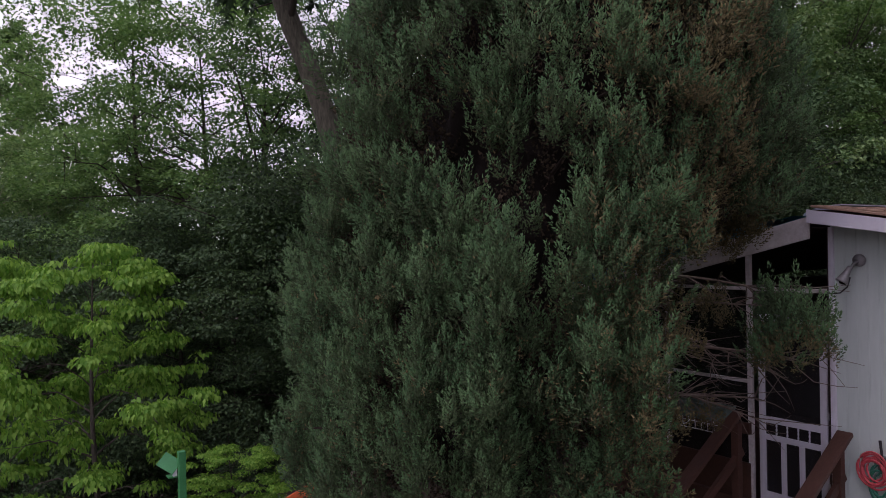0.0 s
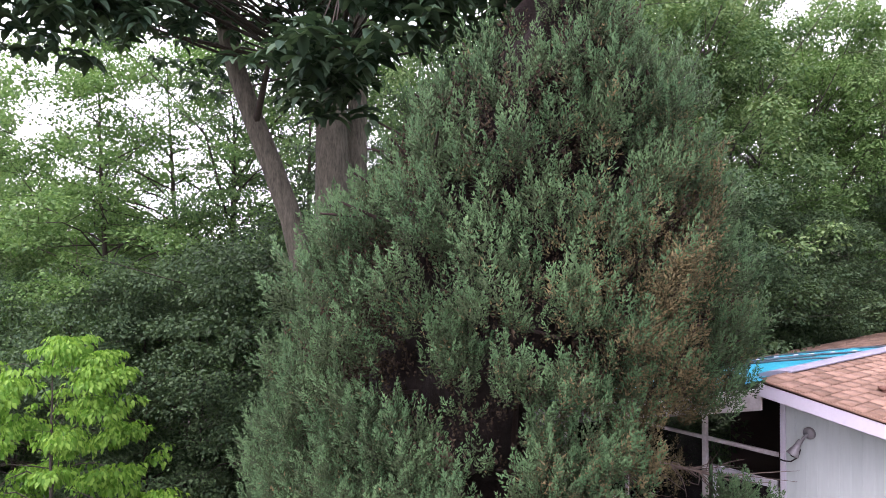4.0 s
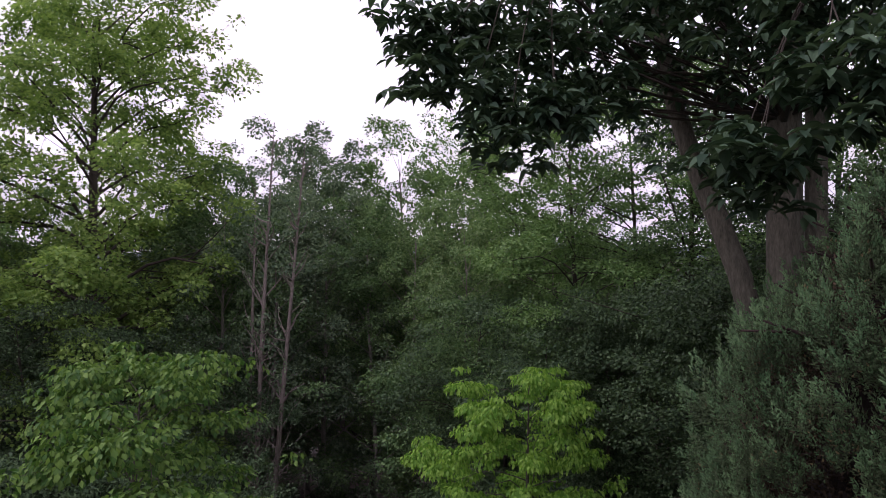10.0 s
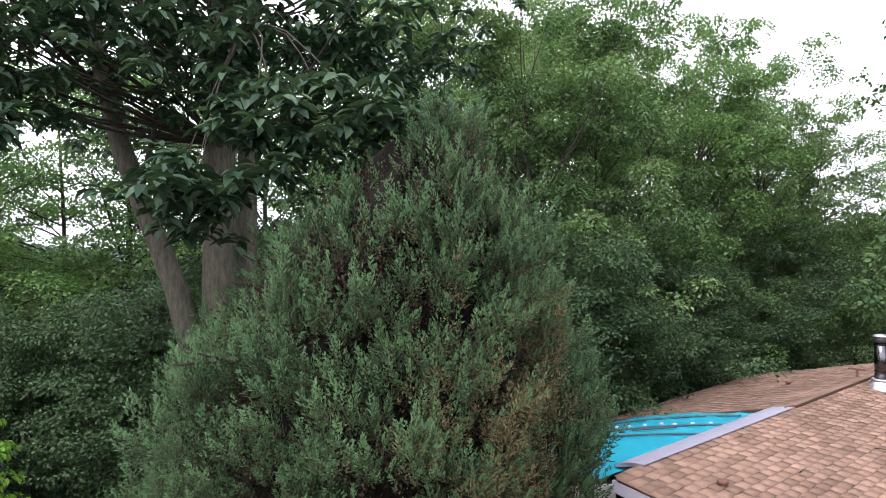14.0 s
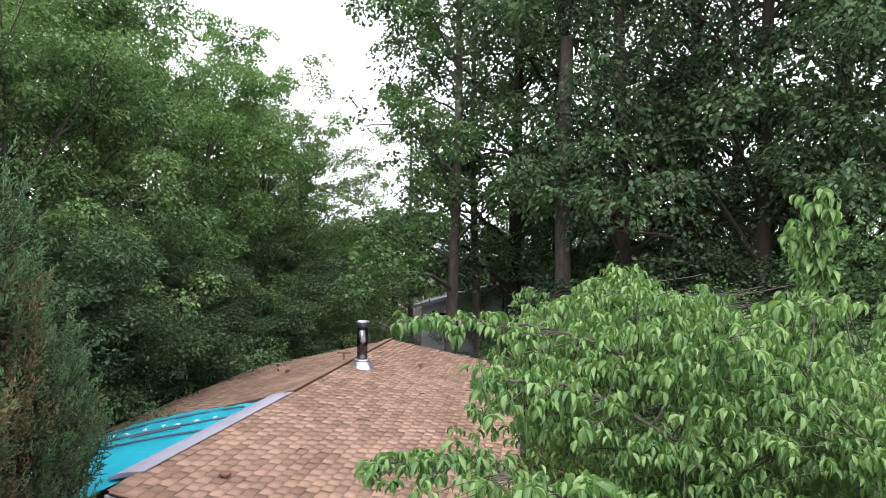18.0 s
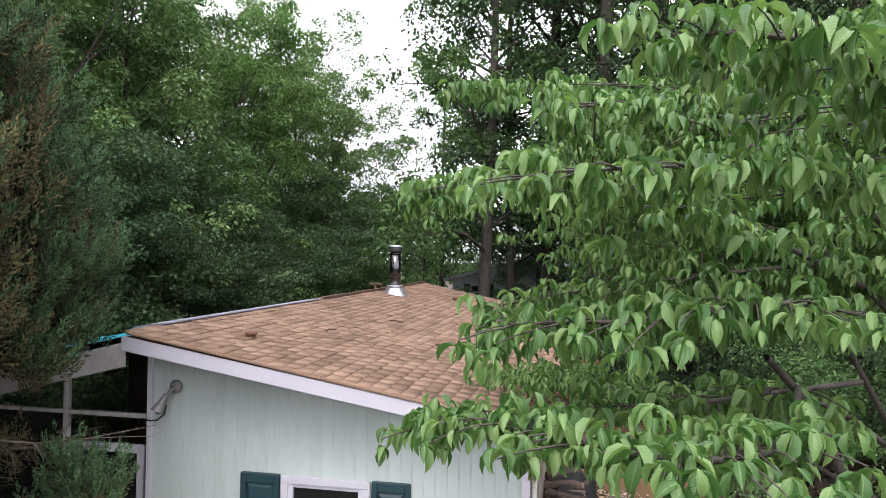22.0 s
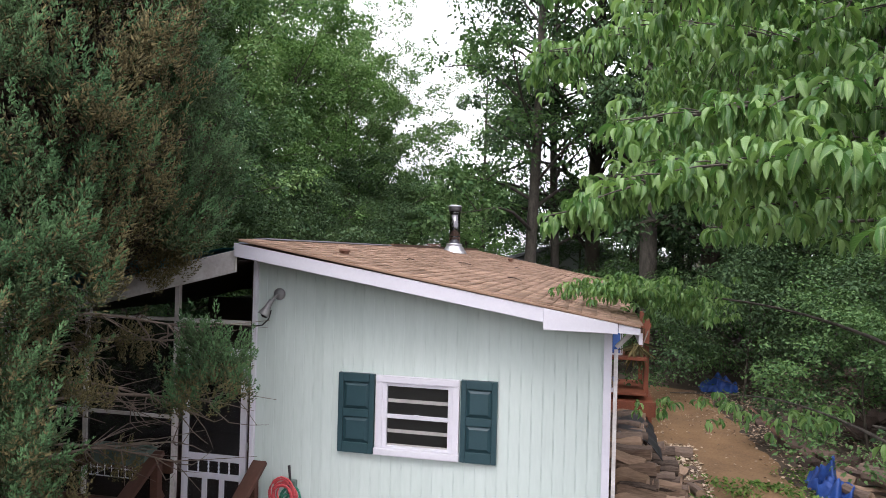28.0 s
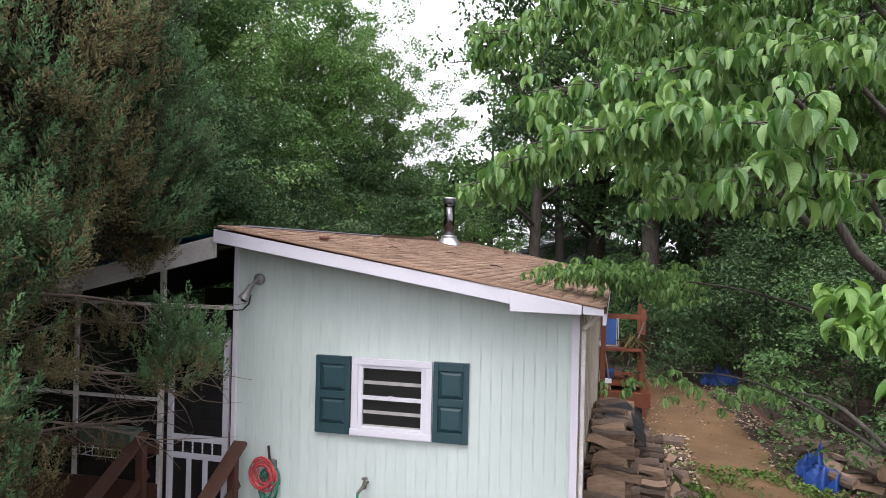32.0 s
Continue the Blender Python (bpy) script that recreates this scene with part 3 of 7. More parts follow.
def shutter(x0, x1):
    s = part("shutter", box(x0, x1, -0.006, 0.008, 1.705, 2.455), TEAL_PAINT, house, "dark teal raised-panel shutter")
    for a, b in ((x0, x0 + 0.048), (x1 - 0.048, x1)):
        part("stile", box(a, b, -0.034, -0.006, 1.705, 2.455, 0.006), TEAL_PAINT, s)
    for a, b in ((1.705, 1.80), (2.045, 2.115), (2.375, 2.455)):
        part("rail", box(x0 + 0.048, x1 - 0.048, -0.034, -0.006, a, b, 0.006), TEAL_PAINT, s)
    for a, b in ((1.80, 2.045), (2.115, 2.375)):
        xa, xb = x0 + 0.052, x1 - 0.052
        p = bmesh.new()
        o = [p.verts.new(c) for c in ((xa, -0.010, a + 0.004), (xb, -0.010, a + 0.004), (xb, -0.010, b - 0.004), (xa, -0.010, b - 0.004))]
        n2 = [p.verts.new(c) for c in ((xa + 0.032, -0.031, a + 0.036), (xb - 0.032, -0.031, a + 0.036), (xb - 0.032, -0.031, b - 0.036), (xa + 0.032, -0.031, b - 0.036))]
        p.faces.new(n2)
        for k in range(4):
            p.faces.new([o[k], o[(k + 1) % 4], n2[(k + 1) % 4], n2[k]])
        part("raised_panel", p, TEAL_PAINT, s)


shutter(0.91, 1.265)
shutter(2.095, 2.43)

# roof decks, fascias, shingles
roof = skewed(part("roof", prism([(RIDGE_X, RIDGE_Z - 0.045), (RIDGE_X, RIDGE_Z - 0.075), (EAVE_R, roof_z(EAVE_R) - 0.065), (EAVE_R, roof_z(EAVE_R) - 0.03)], FRONT, BACK), SHINGLE_DARK, house, "low-pitched roof of mottled tan shingles"))
skewed(part("deck_left", prism([(RIDGE_X, RIDGE_Z - 0.05), (EAVE_L, roof_z(EAVE_L) - 0.035), (EAVE_L, roof_z(EAVE_L) - 0.07), (RIDGE_X, RIDGE_Z - 0.08)], 3.9, BACK), SHINGLE_DARK, roof))
PORCH_DROP = 0.06
porch_roof = part("porch_roof", prism([(RIDGE_X - 0.05, RIDGE_Z - 0.06 - PORCH_DROP), (EAVE_L, roof_z(EAVE_L) - 0.06 - PORCH_DROP), (EAVE_L, roof_z(EAVE_L) - 0.12 - PORCH_DROP), (RIDGE_X - 0.05, RIDGE_Z - 0.12 - PORCH_DROP)], -0.30, 3.9), PORCH_SHADE, house)


def raked(xa, xb, top, drop, y0, y1, tdrop=None):
    tdrop = drop if tdrop is None else tdrop
    return prism([(xa, roof_z(xa) - top - drop), (xb, roof_z(xb) - top - tdrop), (xb, roof_z(xb) - top), (xa, roof_z(xa) - top)], y0, y1, 0.004)


part("drip_edge", raked(0.03, 3.64, 0.004, 0.022, -0.405, -0.05), SHINGLE, roof, "tan starter strip under the front shingles")
part("fascia", raked(-0.02, 2.87, 0.028, 0.125, -0.392, -0.362), WHITE, house, "white rake board")
part("fascia", prism([(2.85, roof_z(2.85) - 0.215), (3.46, roof_z(3.46) - 0.115), (3.46, roof_z(3.46) - 0.03), (2.85, roof_z(2.85) - 0.03)], -0.402, -0.364, 0.004), WHITE, house, "white boxed end of the rake")
part("eave_return", prism([(3.465, roof_z(3.5) - 0.10), (3.64, roof_z(3.64) - 0.085), (3.64, roof_z(3.64) - 0.03), (3.465, roof_z(3.465) - 0.03)], -0.385, -0.36, 0.004), WHITE, house)
part("eave_board", box(EAVE_R - 0.03, EAVE_R, -0.355, BACK, roof_z(EAVE_R) - 0.16, roof_z(EAVE_R) - 0.065), WHITE, house)
part("soffit", raked(0.0, 3.45, 0.064, 0.012, -0.36, 0.018), SIDING, house)
part("fascia", prism([(EAVE_L, roof_z(EAVE_L) - 0.30), (-0.03, roof_z(-0.03) - 0.30), (-0.03, roof_z(-0.03) - 0.09), (EAVE_L, roof_z(EAVE_L) - 0.09)], -0.335, -0.302, 0.004), OLD_WHITE, house, "weathered white rake board of the porch")
part("soffit_board", raked(EAVE_L, -0.015, 0.19, 0.012, -0.30, 0.06), PORCH_SHADE, house)
skewed(part("ridge_cap", prism([(RIDGE_X - 0.16, roof_z(RIDGE_X - 0.16) + 0.006), (RIDGE_X, RIDGE_Z + 0.010), (RIDGE_X + 0.015, RIDGE_Z + 0.034), (RIDGE_X - 0.02, RIDGE_Z + 0.034), (RIDGE_X - 0.17, roof_z(RIDGE_X - 0.17) + 0.022)], 4.05, BACK), SHINGLE, roof, "raised shingle ridge cap with a dark edge"))
skewed(part("ridge_seam", box(RIDGE_X + 0.012, RIDGE_X + 0.03, 4.05, BACK, RIDGE_Z - 0.008, RIDGE_Z + 0.026), SHINGLE_DARK, roof))
roll = [(-0.33, -0.092), (-0.30, -0.052), (-0.22, -0.018), (-0.08, 0.010), (0.05, 0.018), (0.05, 0.006), (-0.10, -0.04)]
skewed(part("flashing_strip", prism([(x, RIDGE_Z + z) for x, z in roll], 0.12, 3.95), FLASHING, roof, "strip of grey metal flashing along the ridge"))
skewed(part("tarp_edge_cap", prism([(-3.05, roof_z(-3.05) - 0.02), (-0.02, RIDGE_Z - 0.02), (-0.02, RIDGE_Z + 0.02), (-3.05, roof_z(-3.05) + 0.02)], 3.88, 3.92), SHINGLE_DARK, roof))

EXPO, TAB = 0.127, 0.20
tab_mesh = mesh_of("shingle", [(0, 0, 0), (TAB - 0.003, 0, 0), (TAB - 0.003, 0.17, 0), (0, 0.17, 0), (0, 0, 0.009), (TAB - 0.003, 0, 0.009), (TAB - 0.003, 0.17, 0.001), (0, 0.17, 0.001)],
                   [(0, 3, 2, 1), (4, 5, 6, 7), (0, 1, 5, 4), (1, 2, 6, 5), (2, 3, 7, 6), (3, 0, 4, 7)], SHINGLE)
tv = np.array([v.co[:] for v in tab_mesh.vertices])
tf = np.array([(0, 3, 2, 1), (4, 5, 6, 7), (0, 1, 5, 4), (1, 2, 6, 5), (2, 3, 7, 6), (3, 0, 4, 7)])
far_v, far_f, count = [], [], 0
r = random.Random(11)
for side, slope, length, y_from in ((1, RIGHT_SLOPE, (EAVE_R - RIDGE_X) * math.hypot(1, RIGHT_SLOPE), FRONT), (-1, LEFT_SLOPE, (RIDGE_X - EAVE_L) * math.hypot(1, LEFT_SLOPE), 3.9)):
    down = Vector((side, 0, -slope)).normalized()
    along = Vector((0, 1, 0)) * -side if side < 0 else Vector((0, 1, 0))
    up = -down
    nrm = Vector((side * slope, 0, 1)).normalized()
    rows_n = int(length / EXPO) + 1
    for i in range(rows_n):
        s = length - 0.0 - i * EXPO
        if s < 0.1:
            continue
        off = -(i % 2) * TAB / 2 - (i % 3) * 0.02
        cols = int((BACK - y_from - off) / TAB) + 1
        for j in range(cols):
            y = y_from + off + j * TAB
            if y < y_from:
                if y + TAB * 0.5 < y_from:
                    continue
                y = y_from
            if y + TAB > BACK + 0.02:
                continue
            o = Vector((RIDGE_X, 0, RIDGE_Z - 0.012)) + down * s
            ex = Vector((0, 1, 0))
            ey, ez = up, nrm
            lift = 0.004 + r.random() * 0.005
            m = Matrix((ex, ey, ez)).transposed().to_4x4()
            m.translation = Vector((o.x + float(skew(o.x, y)), y + r.uniform(-0.004, 0.004), o.z)) + nrm * lift
            m = m @ Matrix.Rotation(radians(r.gauss(0, 0.5)), 4, "Z")
            if side > 0 and y < 3.1 and count < 300:
                ob = part("shingle", tab_mesh, None, roof, at=m)
                count += 1
            else:
                mm = np.array(m)
                far_f.append(tf + 8 * len(far_v))
                far_v.append(tv @ mm[:3, :3].T + mm[:3, 3])
tagged(part("shingles", mesh_of("shingles", np.concatenate(far_v), np.concatenate(far_f), SHINGLE), None, roof), "rows of mottled tan shingles", kind="stuff")

# screened porch
porch = part("porch_floor", box(-3.0, -0.06, 0.0, 4.0, 0.50, 0.60, 0.006), BROWN_PAINT, house, "dark brown porch deck")
for x in (-0.90, -1.95, -2.95):
    part("post", box(x - 0.025, x + 0.025, 0.075, 0.125, 0.60, roof_z(x) - 0.2, 0.004), OLD_WHITE, porch, "thin white porch post")
for z in (2.86, 1.86):
    for a, b in ((-2.95, -1.975), (-1.925, -0.925)):
        part("crossbar", box(a, b, 0.08, 0.12, z - 0.018, z + 0.018, 0.003), OLD_WHITE, porch)
part("crossbar", box(-0.875, -0.015, 0.08, 0.12, 2.84, 2.88, 0.003), OLD_WHITE, porch)
for a, b in ((-2.93, -1.975), (-1.925, -0.925)):
    part("screen", box(a, b, 0.098, 0.101, 0.62, 2.84), SCREEN, porch, "dark insect screen")
part("kick_board", box(-2.95, -0.9, 0.06, 0.09, 0.6, 0.98, 0.004), BROWN_PAINT, porch)
part("guard_rail", box(-2.95, -0.88, 0.02, 0.07, 1.30, 1.42, 0.006), BROWN_PAINT, porch)
part("skirt", box(-3.0, -0.02, 0.02, 0.05, -0.3, 0.5, 0.004), BROWN_PAINT, porch)

screen_door = part("screen_door", box(-0.79, -0.72, 0.06, 0.09, 0.62, 2.60, 0.005), WHITE, house, "white wooden screen door with turned spindles")
part("stile", box(-0.15, -0.08, 0.06, 0.09, 0.62, 2.60, 0.005), WHITE, screen_door)
for z0, z1 in ((2.52, 2.60), (1.46, 1.53), (1.28, 1.34), (0.62, 0.74)):
    part("rail", box(-0.72, -0.15, 0.062, 0.088, z0, z1, 0.004), WHITE, screen_door)
for i in range(4):
    sp = lathe([(0.006, 1.34), (0.012, 1.36), (0.006, 1.38), (0.012, 1.40), (0.006, 1.42), (0.012, 1.44), (0.006, 1.46)], 8)
    bmesh.ops.translate(sp, vec=(-0.72 + 0.57 * (i + 1) / 5, 0.075, 0), verts=sp.verts)
    part("spindle", sp, WHITE, screen_door)
for i in range(2):
    x = -0.72 + 0.57 * (i + 1) / 3
    part("slat", box(x - 0.028, x + 0.028, 0.064, 0.086, 0.74, 1.28, 0.004), WHITE, screen_door)
part("screen", box(-0.72, -0.15, 0.073, 0.077, 0.74, 2.52), SCREEN, screen_door, "dark insect screen")
for z in (2.3, 1.6, 0.9):
    part("hinge", box(-0.085, -0.06, 0.055, 0.062, z, z + 0.08, 0.001), METAL, screen_door)

# porch steps with brown hand rails
steps = thing("porch_steps", "dark brown wooden steps with sloping hand rails", "steps")
for i in range(3):
    part("tread", box(-0.95, 0.10, -0.30 - 0.28 * i, 0.0 - 0.28 * i, 0.37 - 0.18 * i, 0.41 - 0.18 * i, 0.005), BROWN_PAINT, steps)
    part("riser", box(-0.93, 0.08, -0.02 - 0.28 * i, 0.0 - 0.28 * i, 0.23 - 0.18 * i, 0.37 - 0.18 * i), BROWN_PAINT, steps)
for x in (-0.93, 0.10):
    part("stringer", beam((x, 0.0, 0.36), (x, -1.1, -0.32), 0.04, 0.24), BROWN_PAINT, steps)
    part("hand_rail", beam((x + 0.07 * (x > 0), -0.12, 1.56), (x + 0.07 * (x > 0), -1.35, 0.82), 0.14, 0.045, 0.008), BROWN_PAINT, steps, "worn brown hand rail")
    part("newel", box(x + 0.01, x + 0.09, -0.26, -0.18, 0.35, 1.47, 0.006), BROWN_PAINT, steps)
    part("newel", box(x + 0.01, x + 0.09, -1.22, -1.14, -0.3, 0.92, 0.006), BROWN_PAINT, steps)
    part("mid_rail", beam((x + 0.05, -0.12, 1.16), (x + 0.05, -1.35, 0.42), 0.04, 0.09), BROWN_PAINT, steps)

# planter box hanging on the porch rail, in a white wire rack
planter = thing("planter_box", "dark green window box planter in a white wire rack", "planter", (-1.27, -0.20, 1.44))
pb = bmesh.new()
lo = [pb.verts.new(p) for p in ((-0.28, -0.07, 0), (0.28, -0.07, 0), (0.28, 0.07, 0), (-0.28, 0.07, 0))]
hi = [pb.verts.new(p) for p in ((-0.32, -0.10, 0.17), (0.32, -0.10, 0.17), (0.32, 0.10, 0.17), (-0.32, 0.10, 0.17))]
pb.faces.new(lo[::-1])
for i in range(4):
    pb.faces.new([lo[i], lo[(i + 1) % 4], hi[(i + 1) % 4], hi[i]])
inner = [pb.verts.new((v.co.x * 0.93, v.co.y * 0.85, 0.14)) for v in hi]
rim = [pb.verts.new((v.co.x * 0.95, v.co.y * 0.87, 0.17)) for v in hi]
for i in range(4):
    pb.faces.new([hi[i], hi[(i + 1) % 4], rim[(i + 1) % 4], rim[i]])
    pb.faces.new([rim[i], rim[(i + 1) % 4], inner[(i + 1) % 4], inner[i]])
pb.faces.new(inner)
part("trough", pb, PLANTER, planter)
part("lip", box(-0.335, 0.335, -0.115, -0.10, 0.15, 0.175, 0.004), PLANTER, planter)
wires = [(np.array([(-0.27 + 0.54 * i / 7, -0.11, -0.10), (-0.27 + 0.54 * i / 7, -0.12, 0.02)]), np.array([0.004, 0.004])) for i in range(8)]
wires += [(np.array([(-0.29, -0.11, z), (0.29, -0.11, z)]), np.array([0.005, 0.005])) for z in (-0.10, -0.02)]
wires += [(np.array([(x, -0.11, -0.10), (x, 0.05, -0.10), (x, 0.10, 0.02)]), np.array([0.005] * 3)) for x in (-0.25, 0.25)]
part("wire_rack", mesh_of("wire_rack", *tubes(wires, 6), WHITE), None, planter, "white wire rack")

# teal tarp over the porch roof, held by battens
tu, tvv = np.meshgrid(np.linspace(0, 1, 46), np.linspace(0, 1, 44), indexing="ij")
tx = -0.20 - tu * 2.94
ty = -0.30 + tvv * 4.19


def tarp_z(x):
    """The sheet is slack and bellies up a little between the ridge and the eave."""
    return RIDGE_Z - 0.035 - LEFT_SLOPE * (RIDGE_X - x) + 0.085 * np.sin(np.pi * np.clip((-0.20 - x) / 2.94, 0, 1)) ** 0.8


tz = tarp_z(tx) + 0.012 * np.sin(ty * 3.1 + tx * 2) + 0.010 * np.sin(tx * 7 + ty * 1.3) * np.sin(ty * 5) + 0.006 * np.sin(19 * tx + 7 * ty)
ti, tj = np.meshgrid(np.arange(45), np.arange(43), indexing="ij")
tfc = np.stack([ti * 44 + tj, ti * 44 + tj + 1, (ti + 1) * 44 + tj + 1, (ti + 1) * 44 + tj], -1).reshape(-1, 4)
tarp = thing("roof_tarp", "bright teal plastic tarp stretched over the porch roof", "tarp")
skewed(part("sheet", mesh_of("sheet", np.stack([tx, ty, tz], -1).reshape(-1, 3), tfc, TARP, True), None, tarp))
for k, (a, b, yy, dy) in enumerate(((-2.9, -0.45, 3.45, 0.18), (-2.7, -0.30, 2.75, 0.45), (-2.6, -0.35, 2.05, 0.30), (-1.5, -0.9, 2.5, 0.15))):
    bx = np.linspace(a, b, 9)
    part("batten", mesh_of("batten", *tubes([(np.stack([bx + skew(bx, yy), np.linspace(yy - dy, yy, 9), tarp_z(bx) + 0.022], -1), np.full(9, 0.014))], 6), BATTEN), None, tarp, "weathered batten holding the tarp down")
for k in range(9):
    part("tape", box(-2.5 + 0.25 * k, -2.46 + 0.25 * k, 2.70 + 0.04 * (k % 3), 2.76 + 0.04 * (k % 3), float(tarp_z(-2.5 + 0.25 * k)) + 0.006, float(tarp_z(-2.5 + 0.25 * k)) + 0.026, 0.002), WHITE, tarp)

# flue pipe
flue = thing("flue_pipe", "shiny steel stove pipe with a cap and cone flashing", "chimney", (0.60, 6.75, roof_z(0.37) - 0.02))
part("flashing_plate", beam((-0.32, 0, 0.045), (0.36, 0, -0.065), 0.62, 0.006, 0.0), METAL, flue)
part("cone", lathe([(0.26, -0.06), (0.22, 0.03), (0.135, 0.15), (0.125, 0.16)], 24), METAL, flue, "bright metal cone at the foot", smooth=True)
part("collar", lathe([(0.15, 0.145), (0.15, 0.175), (0.11, 0.18)], 24), METAL, flue, smooth=True)
part("pipe", lathe([(0.10, 0.15), (0.10, 0.79)], 24), PIPE_METAL, flue, smooth=True)
part("seam", lathe([(0.104, 0.75), (0.104, 0.775)], 24), PIPE_METAL, flue)
part("seam", lathe([(0.103, 0.30), (0.103, 0.315)], 24), PIPE_METAL, flue)
part("cap", lathe([(0.122, 0.785), (0.125, 0.80), (0.125, 0.875), (0.115, 0.88)], 24), BLACK, flue, "dark banded cap", smooth=True)
part("cap_top", lathe([(0.13, 0.88), (0.135, 0.89), (0.10, 0.91), (0.02, 0.915)], 24), METAL, flue, smooth=True)


def roof_vent(x, y, h=0.09, rad=0.05):
    v = thing("roof_vent", "short rusty vent pipe standing on the roof", "vent", (x + float(skew(x, y)), y, roof_z(x) - 0.02), "roof vents")
    part("stub", lathe([(rad * 0.8, 0), (rad * 0.8, h * 0.7)], 14), RUST, v)
    part("hood", lathe([(rad * 0.9, h * 0.62), (rad * 1.05, h * 0.68), (rad * 1.05, h), (rad * 0.8, h * 1.12), (0.01, h * 1.15)], 14), RUST, v, smooth=True)
    return v


roof_vent(0.73, 0.48, 0.065, 0.055)
roof_vent(1.35, 7.9, 0.08, 0.05)
roof_vent(-1.30, 7.4, 0.08, 0.05)
stub = thing("roof_fitting", "small rusty bracket standing on the roof", "bracket", (0.0, 7.6, roof_z(-0.25)))
part("stem", box(-0.02, 0.02, -0.02, 0.02, -0.02, 0.13, 0.004), RUST, stub)
part("arm", box(-0.14, 0.14, -0.025, 0.025, 0.13, 0.16, 0.004), RUST, stub)
for k, (x, y, a) in enumerate(((1.35, 3.4, 20), (2.2, 2.3, -30), (1.9, 5.6, 70), (0.7, 8.0, 10), (2.6, 6.7, 40), (1.1, 1.6, 80))):
    tw = np.array([(0, 0, 0), (0.1, 0.02, 0.012), (0.22, -0.01, 0.0)])
    tob = part("twig", mesh_of("twig", *tubes([(tw, np.array([0.008, 0.006, 0.003]))], 5), TWIG), None, None, at=pose(x, y, roof_z(x) + 0.014, 0, 9.5, 0) @ pose(0, 0, 0, 0, 0, a))
    tagged(tob, "fallen brown twig lying on the shingles", "twig", "fallen twigs")

# downspout at the corner
spout = thing("downspout", "white downspout at the corner of the wall", "downspout")
part("pipe", box(3.445, 3.48, 0.03, 0.07, 0.2, 2.80, 0.006), OLD_WHITE, spout)
part("elbow", beam((3.462, 0.05, 2.82), (3.60, 0.05, 2.96), 0.04, 0.04, 0.006), OLD_WHITE, spout)

# flood lamp on the wall
lampx = thing("flood_lamp", "grey outdoor flood lamp with a hanging cable", "wall lamp", (0.27, 0.0, 3.17))
LAMP_GREY = mat("dull_grey_metal", (0.16, 0.16, 0.16), (0.30, 0.30, 0.30), 0.5, 8, 0.05, metal=0.4)
box_base = lathe([(0.058, 0), (0.058, 0.02), (0.045, 0.035), (0.015, 0.04)], 20)
bmesh.ops.rotate(box_base, cent=(0, 0, 0), matrix=Matrix.Rotation(radians(90), 3, "X"), verts=box_base.verts)
part("base", box_base, LAMP_GREY, lampx, smooth=True)
arm = [(np.array([(0, -0.05, -0.01), (-0.01, -0.10, -0.03), (-0.03, -0.12, -0.08)]), np.array([0.014, 0.014, 0.016]))]
part("knuckle", mesh_of("knuckle", *tubes(arm, 8), LAMP_GREY, True), None, lampx)
head = lathe([(0.060, -0.11), (0.056, -0.10), (0.036, -0.04), (0.028, 0.0), (0.022, 0.05), (0.010, 0.055)], 18)
bmesh.ops.rotate(head, cent=(0, 0, 0), matrix=Matrix.Rotation(radians(22), 3, "Y") @ Matrix.Rotation(radians(-18), 3, "X"), verts=head.verts)
bmesh.ops.translate(head, vec=(-0.05, -0.13, -0.10), verts=head.verts)
part("shade", head, LAMP_GREY, lampx, smooth=True)
bulb = lathe([(0.005, -0.13), (0.03, -0.125), (0.04, -0.10), (0.03, -0.07)], 14)
bmesh.ops.rotate(bulb, cent=(0, 0, 0), matrix=Matrix.Rotation(radians(22), 3, "Y"), verts=bulb.verts)
bmesh.ops.translate(bulb, vec=(-0.05, -0.13, -0.10), verts=bulb.verts)
part("bulb", bulb, GLASS, lampx, smooth=True)
cable = np.array([(-0.06, -0.06, -0.16), (-0.10, -0.03, -0.25), (-0.17, -0.02, -0.31), (-0.24, -0.02, -0.32), (-0.29, -0.01, -0.315)])
part("cable", mesh_of("cable", *tubes([(cable, np.full(5, 0.007))], 6), BLACK, True), None, lampx, "black cable")


# hose reel holder on the wall
def coil(rad, thick, turns, wob, seed, squash=1.15):
    q = random.Random(seed)
    a = np.linspace(0, turns * 2 * np.pi, turns * 26)
    rr = rad + np.array([wob * math.sin(0.9 * t + q.random() * 0.3) for t in a]) + 0.02 * np.sin(a * 0.37)
    return np.stack([rr * np.cos(a), -0.06 - 0.02 * np.sin(a * 0.21 + seed) - 0.012 * (np.arange(len(a)) % 7) / 7, rr * squash * np.sin(a) - 0.02 * np.abs(np.sin(a * 0.13))], -1), np.full(len(a), thick)


hose = thing("hose_hanger", "wall hanger with coiled red and green garden hoses", "garden hose", (0.40, -0.02, 1.27))
part("bracket", box(0.02, 0.11, -0.05, 0.02, -0.02, 0.12, 0.015), PLANTER, hose)
part("red_coil", mesh_of("red_coil", *tubes([coil(0.108, 0.0095, 8, 0.022, 2)], 7), RED_HOSE, True), None, hose, "coiled red hose")
ga, gb = coil(0.085, 0.0095, 5, 0.025, 5, 1.7)
ga = ga + np.array([0.06, 0.03, -0.12])
part("green_coil", mesh_of("green_coil", *tubes([(ga, gb)], 7), GREEN_HOSE, True), None, hose, "coiled green hose")
part("handle", mesh_of("handle", *tubes([(np.array([(0.055, -0.06, 0.0), (0.065, -0.06, 0.14), (0.05, -0.06, 0.27)]), np.array([0.012, 0.012, 0.014]))], 8), BLACK, True), None, hose, "black handle standing up")
